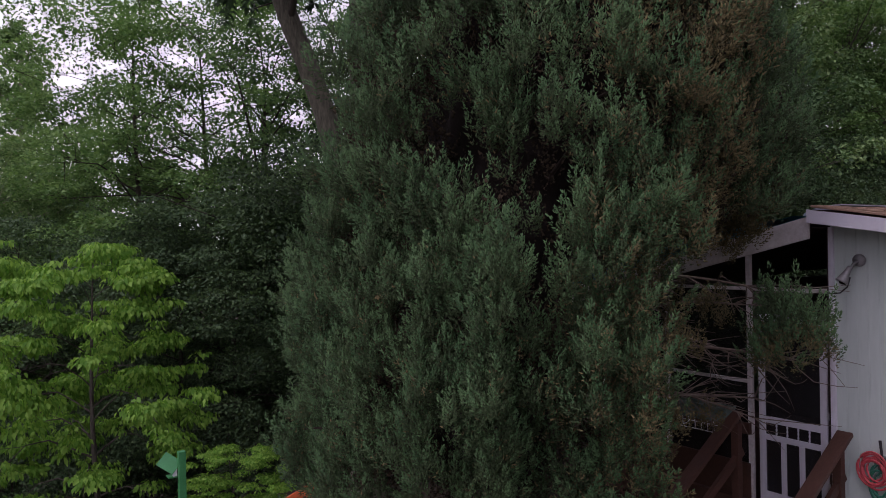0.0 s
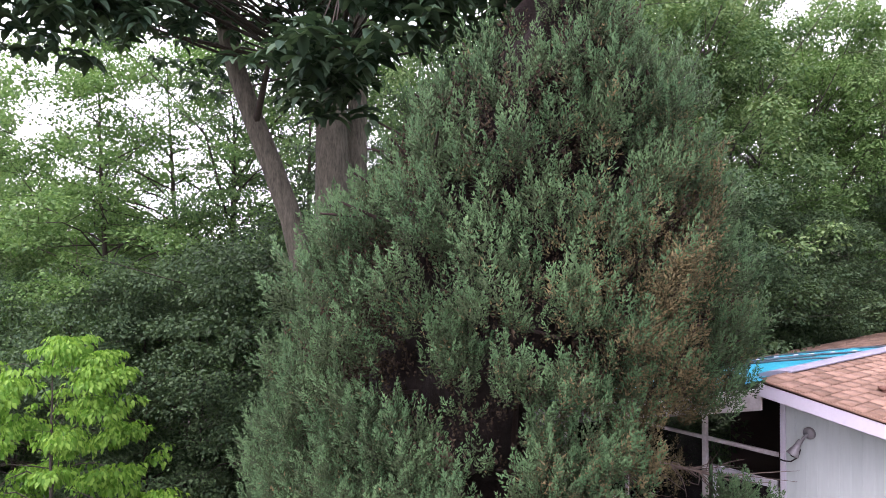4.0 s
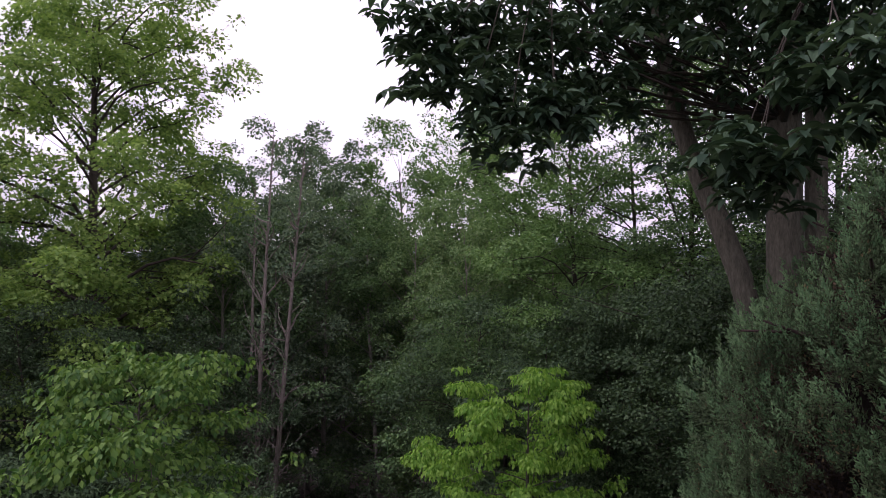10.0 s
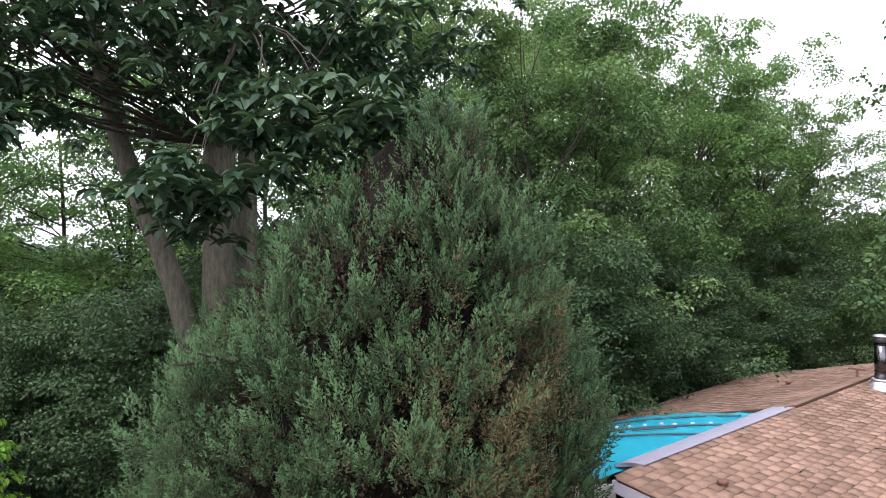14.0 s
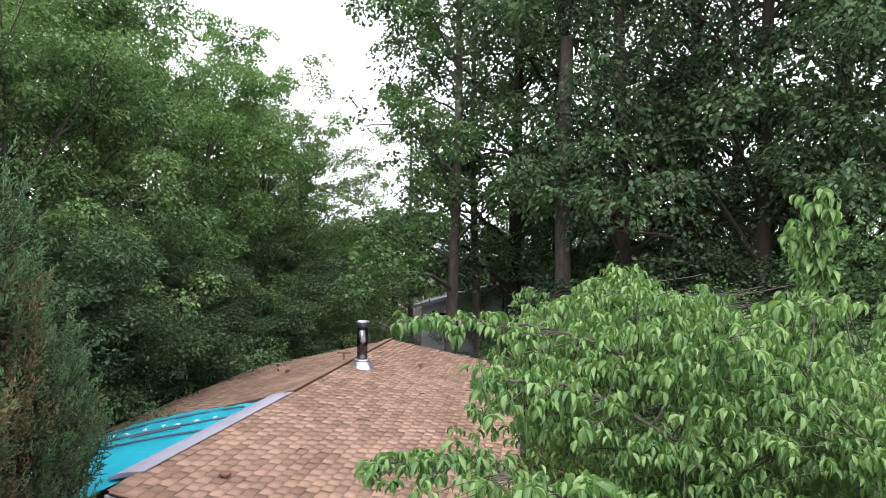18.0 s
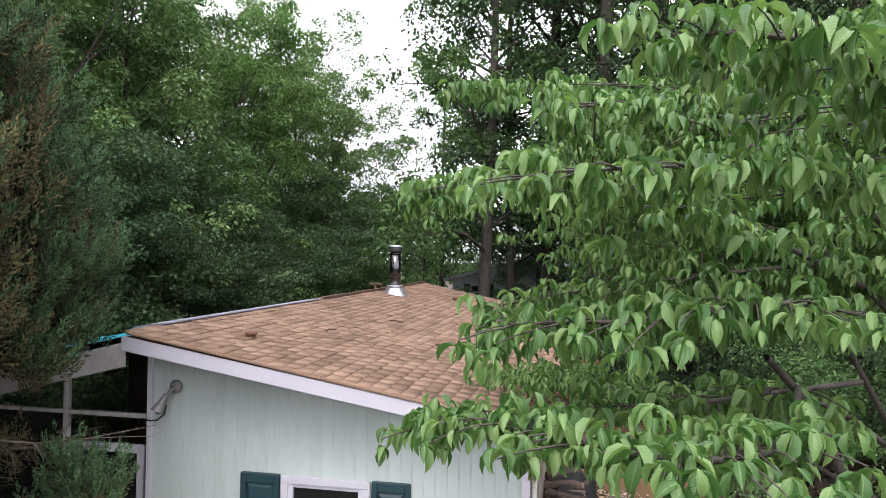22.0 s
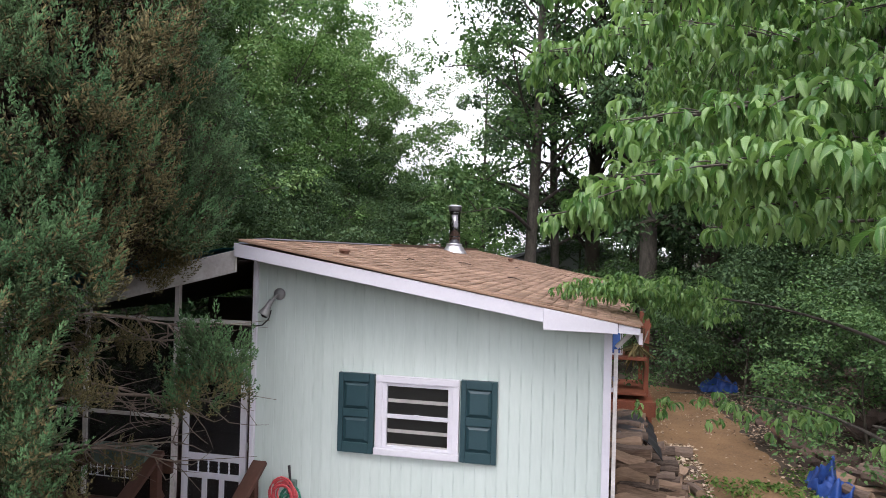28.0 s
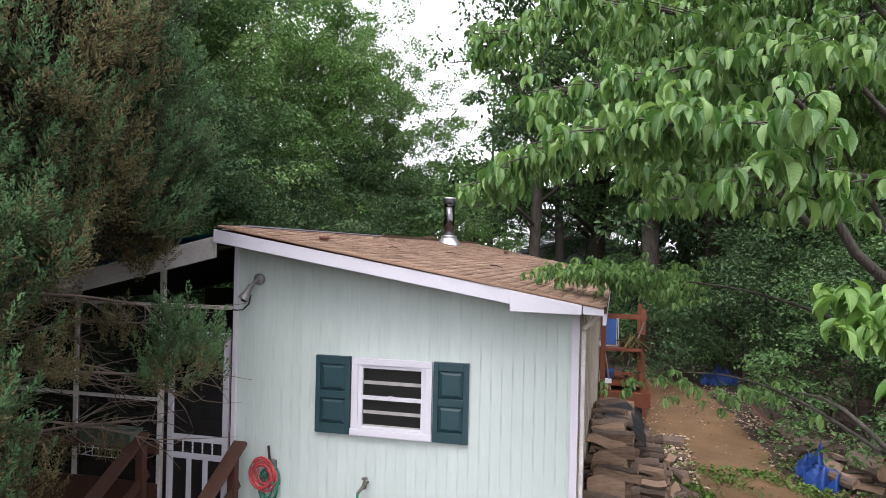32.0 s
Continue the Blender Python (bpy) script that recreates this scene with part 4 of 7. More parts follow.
faucet = thing("garden_tap", "old brass garden tap with a green hose", "tap", (1.46, -0.02, 1.24))
part("valve", lathe([(0.015, -0.04), (0.022, -0.02), (0.022, 0.02), (0.012, 0.03), (0.012, 0.05), (0.03, 0.055), (0.03, 0.065)], 12), BRASS, faucet, at=(0, -0.07, 0.02))
part("spout", mesh_of("spout", *tubes([(np.array([(0.0, 0.02, 0.02), (0, -0.08, 0.02), (-0.02, -0.11, -0.01), (-0.05, -0.12, -0.05)]), np.full(4, 0.015))], 8), BRASS, True), None, faucet)
part("hose_end", mesh_of("hose_end", *tubes([(np.array([(-0.05, -0.12, -0.05), (-0.06, -0.12, -0.2), (0.0, -0.1, -0.6), (0.1, -0.09, -1.25)]), np.full(4, 0.013))], 8), GREEN_HOSE, True), None, faucet)

# ---- beside the house: firewood, deck with shelves, tarps ----
LOG_BARK = mat("log_bark", (0.045, 0.032, 0.024), (0.17, 0.125, 0.095), 0.95, 9, 0.9, fine=55, stretch=(1, 0.3, 1), per_piece=0.4)


def log_mesh(seed, length, rad):
    """A split log: a wedge or half round with bark on its curved side, rough split faces and slightly bent."""
    q = random.Random(seed)
    sweep = radians(q.choice((75, 100, 130, 180, 200, 360)))
    arc = 9 if sweep > 6 else 6
    prof = [(rad * math.cos(sweep * k / (arc - (sweep < 6))), rad * math.sin(sweep * k / (arc - (sweep < 6)))) for k in range(arc)]
    if sweep < 6:
        prof.append((q.uniform(-0.02, 0.02), q.uniform(-0.03, 0.0)))
    n = len(prof)
    mx, mz = sum(p[0] for p in prof) / n, sum(p[1] for p in prof) / n
    bm2 = bmesh.new()
    rings = []
    for s in range(6):
        y = length * (s / 5 - 0.5)
        grow_by = q.uniform(0.90, 1.08)
        ox, oz = 0.02 * math.sin(s * 0.9 + seed) + q.uniform(-0.006, 0.006), q.uniform(-0.008, 0.008)
        rings.append([bm2.verts.new(((x - mx) * grow_by + ox + q.uniform(-0.005, 0.005), y + (q.uniform(-0.012, 0.012) if s in (0, 5) else 0), (z - mz) * grow_by + oz + q.uniform(-0.005, 0.005))) for x, z in prof])
    for r0, r1 in zip(rings, rings[1:]):
        for k in range(n):
            f = bm2.faces.new([r0[k], r1[k], r1[(k + 1) % n], r0[(k + 1) % n]])
            f.material_index = 1 if (sweep > 6 or k < arc - 1) else 0
    bm2.faces.new(rings[0])
    bm2.faces.new(rings[-1][::-1])
    bmesh.ops.recalc_face_normals(bm2, faces=bm2.faces[:])
    me = bpy.data.meshes.new("firewood_log")
    bm2.to_mesh(me)
    bm2.free()
    me.materials.append(LOG_WOOD)
    me.materials.append(LOG_BARK)
    return me


logs = [log_mesh(30 + k, 0.40 + 0.035 * (k % 5), 0.075 + 0.013 * (k % 4)) for k in range(14)]
q = random.Random(8)
for row, (x0, y0, y1, h) in enumerate(((3.70, 0.75, 5.6, 8), (4.08, 1.3, 5.2, 4))):
    for lvl in range(h):
        y = y0 + q.uniform(0, 0.15) + 0.06 * lvl
        shrink = 0.25 * lvl * q.uniform(0.5, 1.2)
        while y < y1 - shrink * 0.4:
            z = ground_z(x0, y) + 0.08 + lvl * 0.115 + q.uniform(-0.035, 0.035)
            ob = part("firewood_log", q.choice(logs), None, None, at=pose(x0 + q.uniform(-0.05, 0.10) + 0.03 * (h - lvl) * (row == 1), y, z, q.uniform(-9, 9), q.uniform(0, 360), 90 + q.uniform(-20, 20)))
            tagged(ob, "split brown firewood log in the stack by the wall", "firewood", "stacked firewood")
            y += q.uniform(0.16, 0.22)
for k in range(16):
    x, y = q.uniform(4.35, 4.7), q.uniform(1.0, 6.2)
    ob = part("firewood_log", q.choice(logs), None, None, at=pose(x, y, float(ground_z(x, y)) + 0.06, q.uniform(-8, 8), q.uniform(0, 360), q.uniform(0, 180)))
    tagged(ob, "split log fallen beside the firewood stack", "firewood", "stacked firewood")
cu, cv = np.meshgrid(np.linspace(0, 1, 18), np.linspace(0, 1, 18), indexing="ij")
cx = 3.62 + cu * 0.56
cy = 3.3 + cv * 1.7
cz = 1.20 + 0.05 * np.sin(cx * 9 + cy * 3) * np.cos(cy * 6) - 0.30 * np.clip(cu - 0.55, 0, 1) ** 1.2 * 2 + 0.25 * np.where(cv > 0.6, 0.15, 0)
ci, cj = np.meshgrid(np.arange(17), np.arange(17), indexing="ij")
cf = np.stack([ci * 18 + cj, (ci + 1) * 18 + cj, (ci + 1) * 18 + cj + 1, ci * 18 + cj + 1], -1).reshape(-1, 4)
sheet_ob = part("plastic_sheet", mesh_of("plastic_sheet", np.stack([cx, cy, cz], -1).reshape(-1, 3), cf, BLACK))
sheet_ob.modifiers.new("thickness", "SOLIDIFY").thickness = 0.012
tagged(sheet_ob, "black plastic sheet folded over the firewood stack", "plastic sheet")

deck = thing("back_deck", "red-brown stained deck with posts, shelf and rail", "deck")
part("floor", box(3.48, 4.45, 8.0, 11.0, 0.62, 0.70, 0.006), RED_STAIN, deck)
part("front_board", box(3.48, 4.45, 7.96, 8.0, 0.50, 0.78, 0.006), RED_STAIN, deck)
for x, y in ((3.52, 8.1), (4.32, 9.0), (4.32, 10.9), (3.52, 9.6)):
    part("post", box(x - 0.05, x + 0.05, y - 0.05, y + 0.05, 0.2, 2.35, 0.006), RED_STAIN, deck)
part("shelf", box(3.46, 4.30, 8.6, 9.5, 1.50, 1.56, 0.005), RED_STAIN, deck)
part("top_rail", box(3.46, 4.40, 8.96, 9.04, 2.14, 2.24, 0.005), RED_STAIN, deck)
part("side_rail", box(4.29, 4.35, 9.05, 10.9, 1.45, 1.54, 0.005), RED_STAIN, deck)
part("low_shelf", box(3.46, 4.3, 8.5, 9.4, 0.80, 0.84, 0.005), RED_STAIN, deck)
part("brace", beam((3.6, 8.2, 0.5), (4.3, 8.0, 0.32), 0.06, 0.08), RED_STAIN, deck)
part("foot", box(4.3, 4.38, 7.98, 8.06, 0.2, 0.72, 0.005), RED_STAIN, deck)
chair = thing("folded_chair", "blue canvas folding chair with silver frame on the shelf", "chair", (3.62, 8.9, 1.56))
part("canvas", box(-0.16, 0.16, -0.015, 0.015, 0.04, 0.58, 0.008), BLUE_FABRIC, chair)
for x in (-0.20, -0.165, 0.165, 0.20):
    part("frame_tube", box(x - 0.010, x + 0.010, -0.02, 0.02, 0.0, 0.60, 0.004), METAL, chair)
part("foot_rail", box(-0.21, 0.21, -0.02, 0.02, 0.0, 0.03, 0.004), METAL, chair)
hat = thing("pot", "upturned grey pot on the deck shelf", "pot", (3.44, 8.72, 1.56))
part("bowl", lathe([(0.15, 0), (0.14, 0.05), (0.09, 0.12), (0.03, 0.14)], 16), METAL, hat, smooth=True)
jug = thing("jug", "blue plastic jug standing on the deck shelf", "jug", (3.50, 8.95, 1.56))
part("body", lathe([(0.06, 0), (0.065, 0.02), (0.065, 0.16), (0.03, 0.22), (0.03, 0.26)], 14), BLUE_FABRIC, jug, smooth=True)
bucket = thing("bucket", "blue bucket on the lower deck shelf", "bucket", (3.62, 8.8, 0.84))
part("body", lathe([(0.10, 0), (0.13, 0.24), (0.135, 0.25), (0.12, 0.245), (0.09, 0.02)], 16), BLUE_FABRIC, bucket, smooth=True)
carton = thing("carton", "small white box on the lower deck shelf", "box", (3.60, 8.55, 0.84), turn=20)
part("box_body", box(-0.09, 0.09, -0.06, 0.06, 0, 0.09, 0.006), WHITE, carton)
bottle = thing("bottle", "white plastic bottle on the lower deck shelf", "bottle", (3.36 + 0.12, 8.6, 0.84))
part("body", lathe([(0.05, 0), (0.055, 0.02), (0.055, 0.2), (0.02, 0.26), (0.02, 0.30)], 14), OLD_WHITE, bottle, smooth=True)
rake = thing("tool_handles", "two long wooden tool handles leaning on the shelf", "garden tools")
part("handle", beam((3.58, 8.5, 0.7), (3.50, 8.62, 1.48), 0.03, 0.03, 0.008), LOG_WOOD, rake)
part("handle", beam((3.68, 8.5, 0.7), (3.56, 8.62, 1.44), 0.03, 0.03, 0.008), LOG_WOOD, rake)
hang = thing("hanging_plant", "dried strappy hanging plant on the deck post", "plant", (4.12, 8.9, 1.75))
hn = 60
hd = np.stack([rng.normal(0, 0.6, hn), rng.normal(0, 0.5, hn), rng.uniform(-1.6, -0.2, hn)], -1)
hv, hf = leaves(rng.normal(0, 0.05, (hn, 3)), hd, np.tile([[0, -1.0, 0.3]], (hn, 1)), rng.uniform(0.3, 0.6, hn), np.full(hn, 0.05))
part("fronds", mesh_of("fronds", hv, hf, L_JUNIPER_DRY), None, hang)
part("stick", beam((-0.10, -0.05, -0.55), (0.22, -0.02, 0.35), 0.025, 0.025, 0.005), DEAD_WOOD, hang)

# bank with stones, rusty sheet, blue tarp and split logs
for k in range(46):
    x, y = q.uniform(6.6, 8.6), q.uniform(5.0, 9.5)
    s = q.uniform(0.12, 0.34)
    bm2 = bmesh.new()
    bmesh.ops.create_icosphere(bm2, subdivisions=1, radius=s)
    for v in bm2.verts:
        v.co = Vector((v.co.x * q.uniform(0.8, 1.25), v.co.y * q.uniform(0.8, 1.2), v.co.z * q.uniform(0.5, 0.75)))
    ob = part("stone", bm2, STONE, None, at=pose(x, y, float(ground_z(x, y)) + 0.12 * s + 0.30 * max(0, x - 6.9) * q.random(), q.uniform(-15, 15), q.uniform(-15, 15), q.uniform(0, 360)))
    tagged(ob, "dark brown stone in the bank beside the path", "stone", "bank stones")
rust = part("rusty_sheet", box(-0.5, 0.5, -0.3, 0.3, 0, 0.02, 0.006), RUST, None, at=pose(6.28, 6.9, 0.72, 40, 22, 62))
tagged(rust, "rusty brown metal sheet leaning on the bank", "metal sheet")


def crumpled(name, x, y, w, d, h, material, label, cat, seed):
    n = 26
    a, b = np.meshgrid(np.linspace(-1, 1, n), np.linspace(-1, 1, n), indexing="ij")
    z = h * (0.7 + 0.3 * np.sign(np.sin(7 * a + 4 * b + seed)) * np.abs(np.sin(7 * a + 4 * b + seed)) ** 0.5) * np.clip(1 - a ** 2, 0, 1) ** 0.5 * np.clip(1 - b ** 2, 0, 1) ** 0.4 * (0.75 + 0.35 * np.sin(5 * a + seed) * np.cos(4 * b) + 0.2 * np.sin(13 * a + 3 * b + seed) + 0.15 * np.sin(17 * b - 5 * a))
    X, Y = x + a * w + 0.05 * np.sin(9 * b + seed), y + b * d + 0.05 * np.sin(8 * a)
    i, j = np.meshgrid(np.arange(n - 1), np.arange(n - 1), indexing="ij")
    f = np.stack([i * n + j, (i + 1) * n + j, (i + 1) * n + j + 1, i * n + j + 1], -1).reshape(-1, 4)
    ob = part(name, mesh_of(name, np.stack([X, Y, ground_z(X, Y) + 0.02 + z], -1).reshape(-1, 3), f, material))
    return tagged(ob, label, cat)


crumpled("blue_tarp", 6.62, 4.75, 0.20, 0.60, 0.40, BLUE_TARP, "crumpled bright blue tarp lying by the path", "tarp", 1.0)
crumpled("blue_tarp", 6.35, 12.6, 0.42, 0.35, 0.34, BLUE_TARP, "blue tarp heap under the shrubs behind the path", "tarp", 2.4)
for k in range(12):
    x, y = q.uniform(6.75, 7.5), q.uniform(3.9, 5.1)
    ob = part("split_log", logs[k % 9], None, None, at=pose(x, y, float(ground_z(x, y)) + 0.08 + 0.10 * (k % 4), q.uniform(-12, 12), q.uniform(0, 360), q.uniform(20, 70)))
    tagged(ob, "pale split log lying beside the blue tarp", "firewood", "logs by the tarp")

# bird house on a green post and the orange tool near the juniper
bird = thing("bird_house", "bright green bird feeder on a green post", "bird feeder", (-5.1, -4.75, float(ground_z(-5.1, -4.75))))
part("post", box(-0.04, 0.04, -0.04, 0.04, 0, 1.29, 0.006), GREEN_PAINT, bird)
part("tray", box(-0.16, -0.04, -0.14, -0.02, 0.98, 1.00, 0.004), GREEN_PAINT, bird)
part("roof", box(-0.11, 0.11, -0.01, 0.01, -0.09, 0.09, 0.003), GREEN_PAINT, bird, "slanting green roof", at=pose(-0.085, -0.12, 1.15, -38, 32, 54.8))
part("back_board", box(-0.09, -0.03, -0.09, -0.045, 1.00, 1.08, 0.003), WHITE, bird, "white side board")
saw = thing("saw_horse", "orange painted wooden trestle on the slope", "trestle", (-3.99, -4.03, float(ground_z(-3.99, -4.03)) - 0.22), turn=56)
part("top_bar", beam((-0.45, 0, 0.62), (0.45, 0, 1.14), 0.05, 0.09), ORANGE_PAINT, saw)
for x in (-0.35, 0.35):
    for s in (-1, 1):
        part("leg", beam((x, s * 0.25, 0.0), (x, s * 0.02, 0.88 + 0.578 * x - 0.04), 0.05, 0.05), ORANGE_PAINT, saw)


# parked car
def car(x, y, turn):
    c = thing("parked_car", "silver hatchback car parked under the trees", "car", (x, y, float(ground_z(x, y))), turn=turn)
    prof = [(-2.05, 0.35), (2.05, 0.35), (2.10, 0.60), (1.95, 0.78), (1.10, 0.92), (0.45, 1.33), (-0.55, 1.45), (-1.35, 1.32), (-1.95, 0.98), (-2.12, 0.85)]
    body = prism([(a, b) for a, b in prof], -0.84, 0.84)
    for v in body.verts:
        if v.co.z > 0.95:
            v.co.y *= 0.80
    bmesh.ops.bevel(body, geom=body.edges[:], offset=0.07, segments=2, affect="EDGES")
    part("body", body, SILVER, c, smooth=False)
    for s in (-1, 1):
        gl = prism([(0.95, 0.97), (0.42, 1.27), (-0.55, 1.38), (-1.25, 1.26), (-1.45, 1.02)], -0.01, 0.01)
        part("side_window", gl, GLASS, c, at=pose(0, s * 0.775, 0.0, s * 14 * 0, 0, 0))
        for wx in (-1.28, 1.30):
            w = lathe([(0.20, -0.1), (0.32, -0.09), (0.33, 0.0), (0.32, 0.09), (0.20, 0.1)], 20)
            bmesh.ops.rotate(w, cent=(0, 0, 0), matrix=Matrix.Rotation(radians(90), 3, "X"), verts=w.verts)
            wheel = part("wheel", w, TYRE, c, "dark tyre", at=(wx, s * 0.78, 0.33))
            rim2 = lathe([(0.05, -0.02), (0.20, 0.0), (0.205, 0.02)], 16)
            bmesh.ops.rotate(rim2, cent=(0, 0, 0), matrix=Matrix.Rotation(radians(90), 3, "X"), verts=rim2.verts)
            part("rim", rim2, METAL, wheel, at=(0, s * 0.09, 0))
        part("tail_light", box(-2.06, -1.80, s * 0.80 - 0.06, s * 0.80 + 0.05, 0.86, 0.98, 0.03), LAMP_RED, c, "red tail light")
    part("rear_window", beam((-1.42, 0, 1.30), (-1.93, 0, 1.02), 1.2, 0.02), GLASS, c)
    part("windscreen", beam((0.5, 0, 1.31), (1.07, 0, 0.96), 1.25, 0.02), GLASS, c)
    for s in (-0.5, 0.5):
        part("roof_rail", beam((-1.1, s, 1.42), (0.3, s, 1.42), 0.03, 0.03), BLACK, c)
    return c


car(-22.9, -10.2, 92)

# neighbour's grey house far behind the roof
nb = thing("far_house", "small grey neighbouring house behind the trees", "house", (0.4, 25.5, 0.7))
part("wall", prism([(-1.7, 0), (5.2, 0), (5.2, 2.5), (1.75, 3.4), (-1.7, 2.5)], 0, 6), GREY_WALL, nb, "pale grey gable wall")
part("roof", prism([(-2.1, 2.42), (1.75, 3.46), (1.75, 3.62), (-2.1, 2.56)], -0.45, 6.4), GREY_ROOF, nb)
part("roof", prism([(1.75, 3.46), (5.6, 2.42), (5.6, 2.56), (1.75, 3.62)], -0.45, 6.4), GREY_ROOF, nb)
nbw = part("window", box(-0.92, -0.15, -0.03, 0.0, 1.62, 2.30), WHITE, nb, "white framed window")
for i in range(2):
    for j in range(2):
        part("pane", box(-0.87 + 0.36 * i, -0.56 + 0.36 * i, -0.04, -0.03, 1.67 + 0.31 * j, 1.93 + 0.31 * j), GLASS, nbw)
part("shutter", box(-1.22, -0.94, -0.03, 0.0, 1.60, 2.32), BLACK, nb, "dark shutter")
part("shutter", box(-0.13, 0.15, -0.03, 0.0, 1.60, 2.32), BLACK, nb, "dark shutter")

# ---- trees ----
def curve_path(points, n=8):
    """A smooth path through a few points."""
    p = np.asarray(points, float)
    k = len(p)
    t = np.linspace(0, k - 1, n)
    i = np.clip(t.astype(int), 0, k - 2)
    f = (t - i)[:, None]
    a, b, c, d = p[np.clip(i - 1, 0, k - 1)], p[i], p[i + 1], p[np.clip(i + 2, 0, k - 1)]
    return 0.5 * (2 * b + (c - a) * f + (2 * a - 5 * b + 4 * c - d) * f ** 2 + (3 * b - a - 3 * c + d) * f ** 3)


def grow(seed, height, base=0.3, spread=3.0, limbs=18, radius=0.18, lean=(0, 0), n_leaves=12000, size=0.13, flat=0.5, rise=0.5, droop=0.25, puff=0.55, twigs=5, shape="round"):
    """Wood (verts, quads) and leaves (verts, tris) of one tree that stands at the origin; the leaves sit in clumps at the twigs' ends."""
    g = np.random.default_rng(seed)
    zs = np.linspace(0, 1, 10)
    trunk = np.stack([lean[0] * zs ** 1.5 + 0.12 * np.sin(zs * 5 + seed), lean[1] * zs ** 1.5 + 0.12 * np.cos(zs * 4 + seed * 2), height * 0.95 * zs], -1)
    trunk[:, :2] -= trunk[0, :2]
    trunk[0, 2] = -0.4
    wood = [(trunk, radius * (1.2 * (1 - zs) ** 0.8 + 0.12))]
    tips, reach = [], []
    for k in range(limbs):
        f = base + (0.98 - base) * ((k + g.uniform(0.1, 0.9)) / limbs)
        s = np.array([np.interp(f, zs, trunk[:, i]) for i in range(3)])
        u = (f - base) / (1 - base)
        if shape == "round":
            prof = math.sqrt(max(0.06, 1 - (u * 1.25 - 0.45) ** 2 / 0.75))
        elif shape == "cone":
            prof = 1.05 - 0.85 * u
        else:
            prof = 0.55 + 0.6 * u - 0.75 * max(0, u - 0.7)
        a = k * 2.4 + g.normal(0, 0.5)
        ln = spread * prof * g.uniform(0.6, 1.25)
        up = rise * g.uniform(0.5, 1.4) * (0.5 + u)
        e = s + ln * np.array([math.cos(a), math.sin(a), up])
        mid = (s + e) / 2 + np.array([0, 0, 0.10 * ln]) + g.normal(0, 0.06 * ln, 3)
        path = curve_path([s, mid, e + np.array([0, 0, -droop * ln * 0.25])], 6)
        r0 = radius * (0.42 - 0.28 * u)
        wood.append((path, np.linspace(r0, r0 * 0.18, 6)))
        for j in range(twigs):
            t = 0.28 + 0.72 * (j + g.random()) / twigs
            b0 = np.array([np.interp(t, np.linspace(0, 1, 6), path[:, i]) for i in range(3)])
            d = unit((e - s)[None])[0] * 0.6 + g.normal(0, 0.7, 3)
            d[2] = d[2] * 0.6 + 0.12
            b1 = b0 + d * (0.25 + ln * g.uniform(0.12, 0.34))
            wood.append((np.stack([b0, (b0 + b1) / 2 + g.normal(0, 0.03, 3), b1]), np.array([r0 * 0.28, r0 * 0.18, r0 * 0.06])))
            tips.append(b1)
            reach.append(g.uniform(0.5, 1.35))
        tips.append(path[-1])
        reach.append(g.uniform(0.7, 1.2))
    tips, reach = np.array(tips), np.array(reach)
    w = reach ** 3.0
    pick = g.choice(len(tips), n_leaves, p=w / w.sum())
    ray = unit(g.normal(0, 1, (n_leaves, 3)) + np.array([0, 0, 0.25]))
    # small sprays inside each clump leave gaps and an uneven outline
    spray = unit(np.random.default_rng(seed + 99).normal(0, 1, (len(tips), 7, 3)) + np.array([0, 0, 0.2]))
    which = g.integers(0, 7, n_leaves)
    ray = unit(0.8 * spray[pick, which] + 0.75 * ray + np.array([0, 0, 0.15]))
    rr = puff * reach[pick] * (0.35 + 0.65 * g.random(n_leaves) ** 0.6)
    c = tips[pick] + ray * rr[:, None] * np.array([1, 1, flat])
    d = ray * np.array([1, 1, 0.4]) + g.normal(0, 0.4, (n_leaves, 3)) + np.array([0, 0, -droop])
    nrm = ray * 0.9 + np.array([0, 0, 0.6]) + g.normal(0, 0.42, (n_leaves, 3))
    sz = size * g.uniform(0.6, 1.35, n_leaves)
    return tubes(wood, 6), leaves(c, d, nrm, sz, sz * 0.66)


KINDS, CROWN_TOP = {}, {}


def tree_kind(name, bark, leaf, label, category="tree", thing_name="tree", **kw):
    """One tree, kept as the model from which the others of its kind are copied."""
    w, l = grow(**kw)
    KINDS[name] = (mesh_of("trunk", *w, bark, True), mesh_of("crown", *l, leaf), label, category, thing_name)
    CROWN_TOP[name] = float(np.percentile(l[0][:, 2], 98.5))


def plant(kind, x, y, scale=1.0, turn=0.0, tall=1.0, sink=0.1, leaf=None, label="", group=""):
    tm, cm, lab, cat, nm = KINDS[kind]
    ob = thing(nm, label or lab, cat, (x, y, float(ground_z(x, y)) - sink), group, turn=turn)
    ob.matrix_basis = ob.matrix_basis @ Matrix.Diagonal((scale, scale, scale * tall, 1))
    part("trunk", tm, None, ob)
    crown = part("crown", cm, None, ob)
    if leaf:
        crown.material_slots[0].link = "OBJECT"
        crown.material_slots[0].material = leaf
    return ob


EYE = (3.8, -6.5)


def polar(bearing, d):
    b = radians(bearing)
    return EYE[0] - d * math.sin(b), EYE[1] + d * math.cos(b)


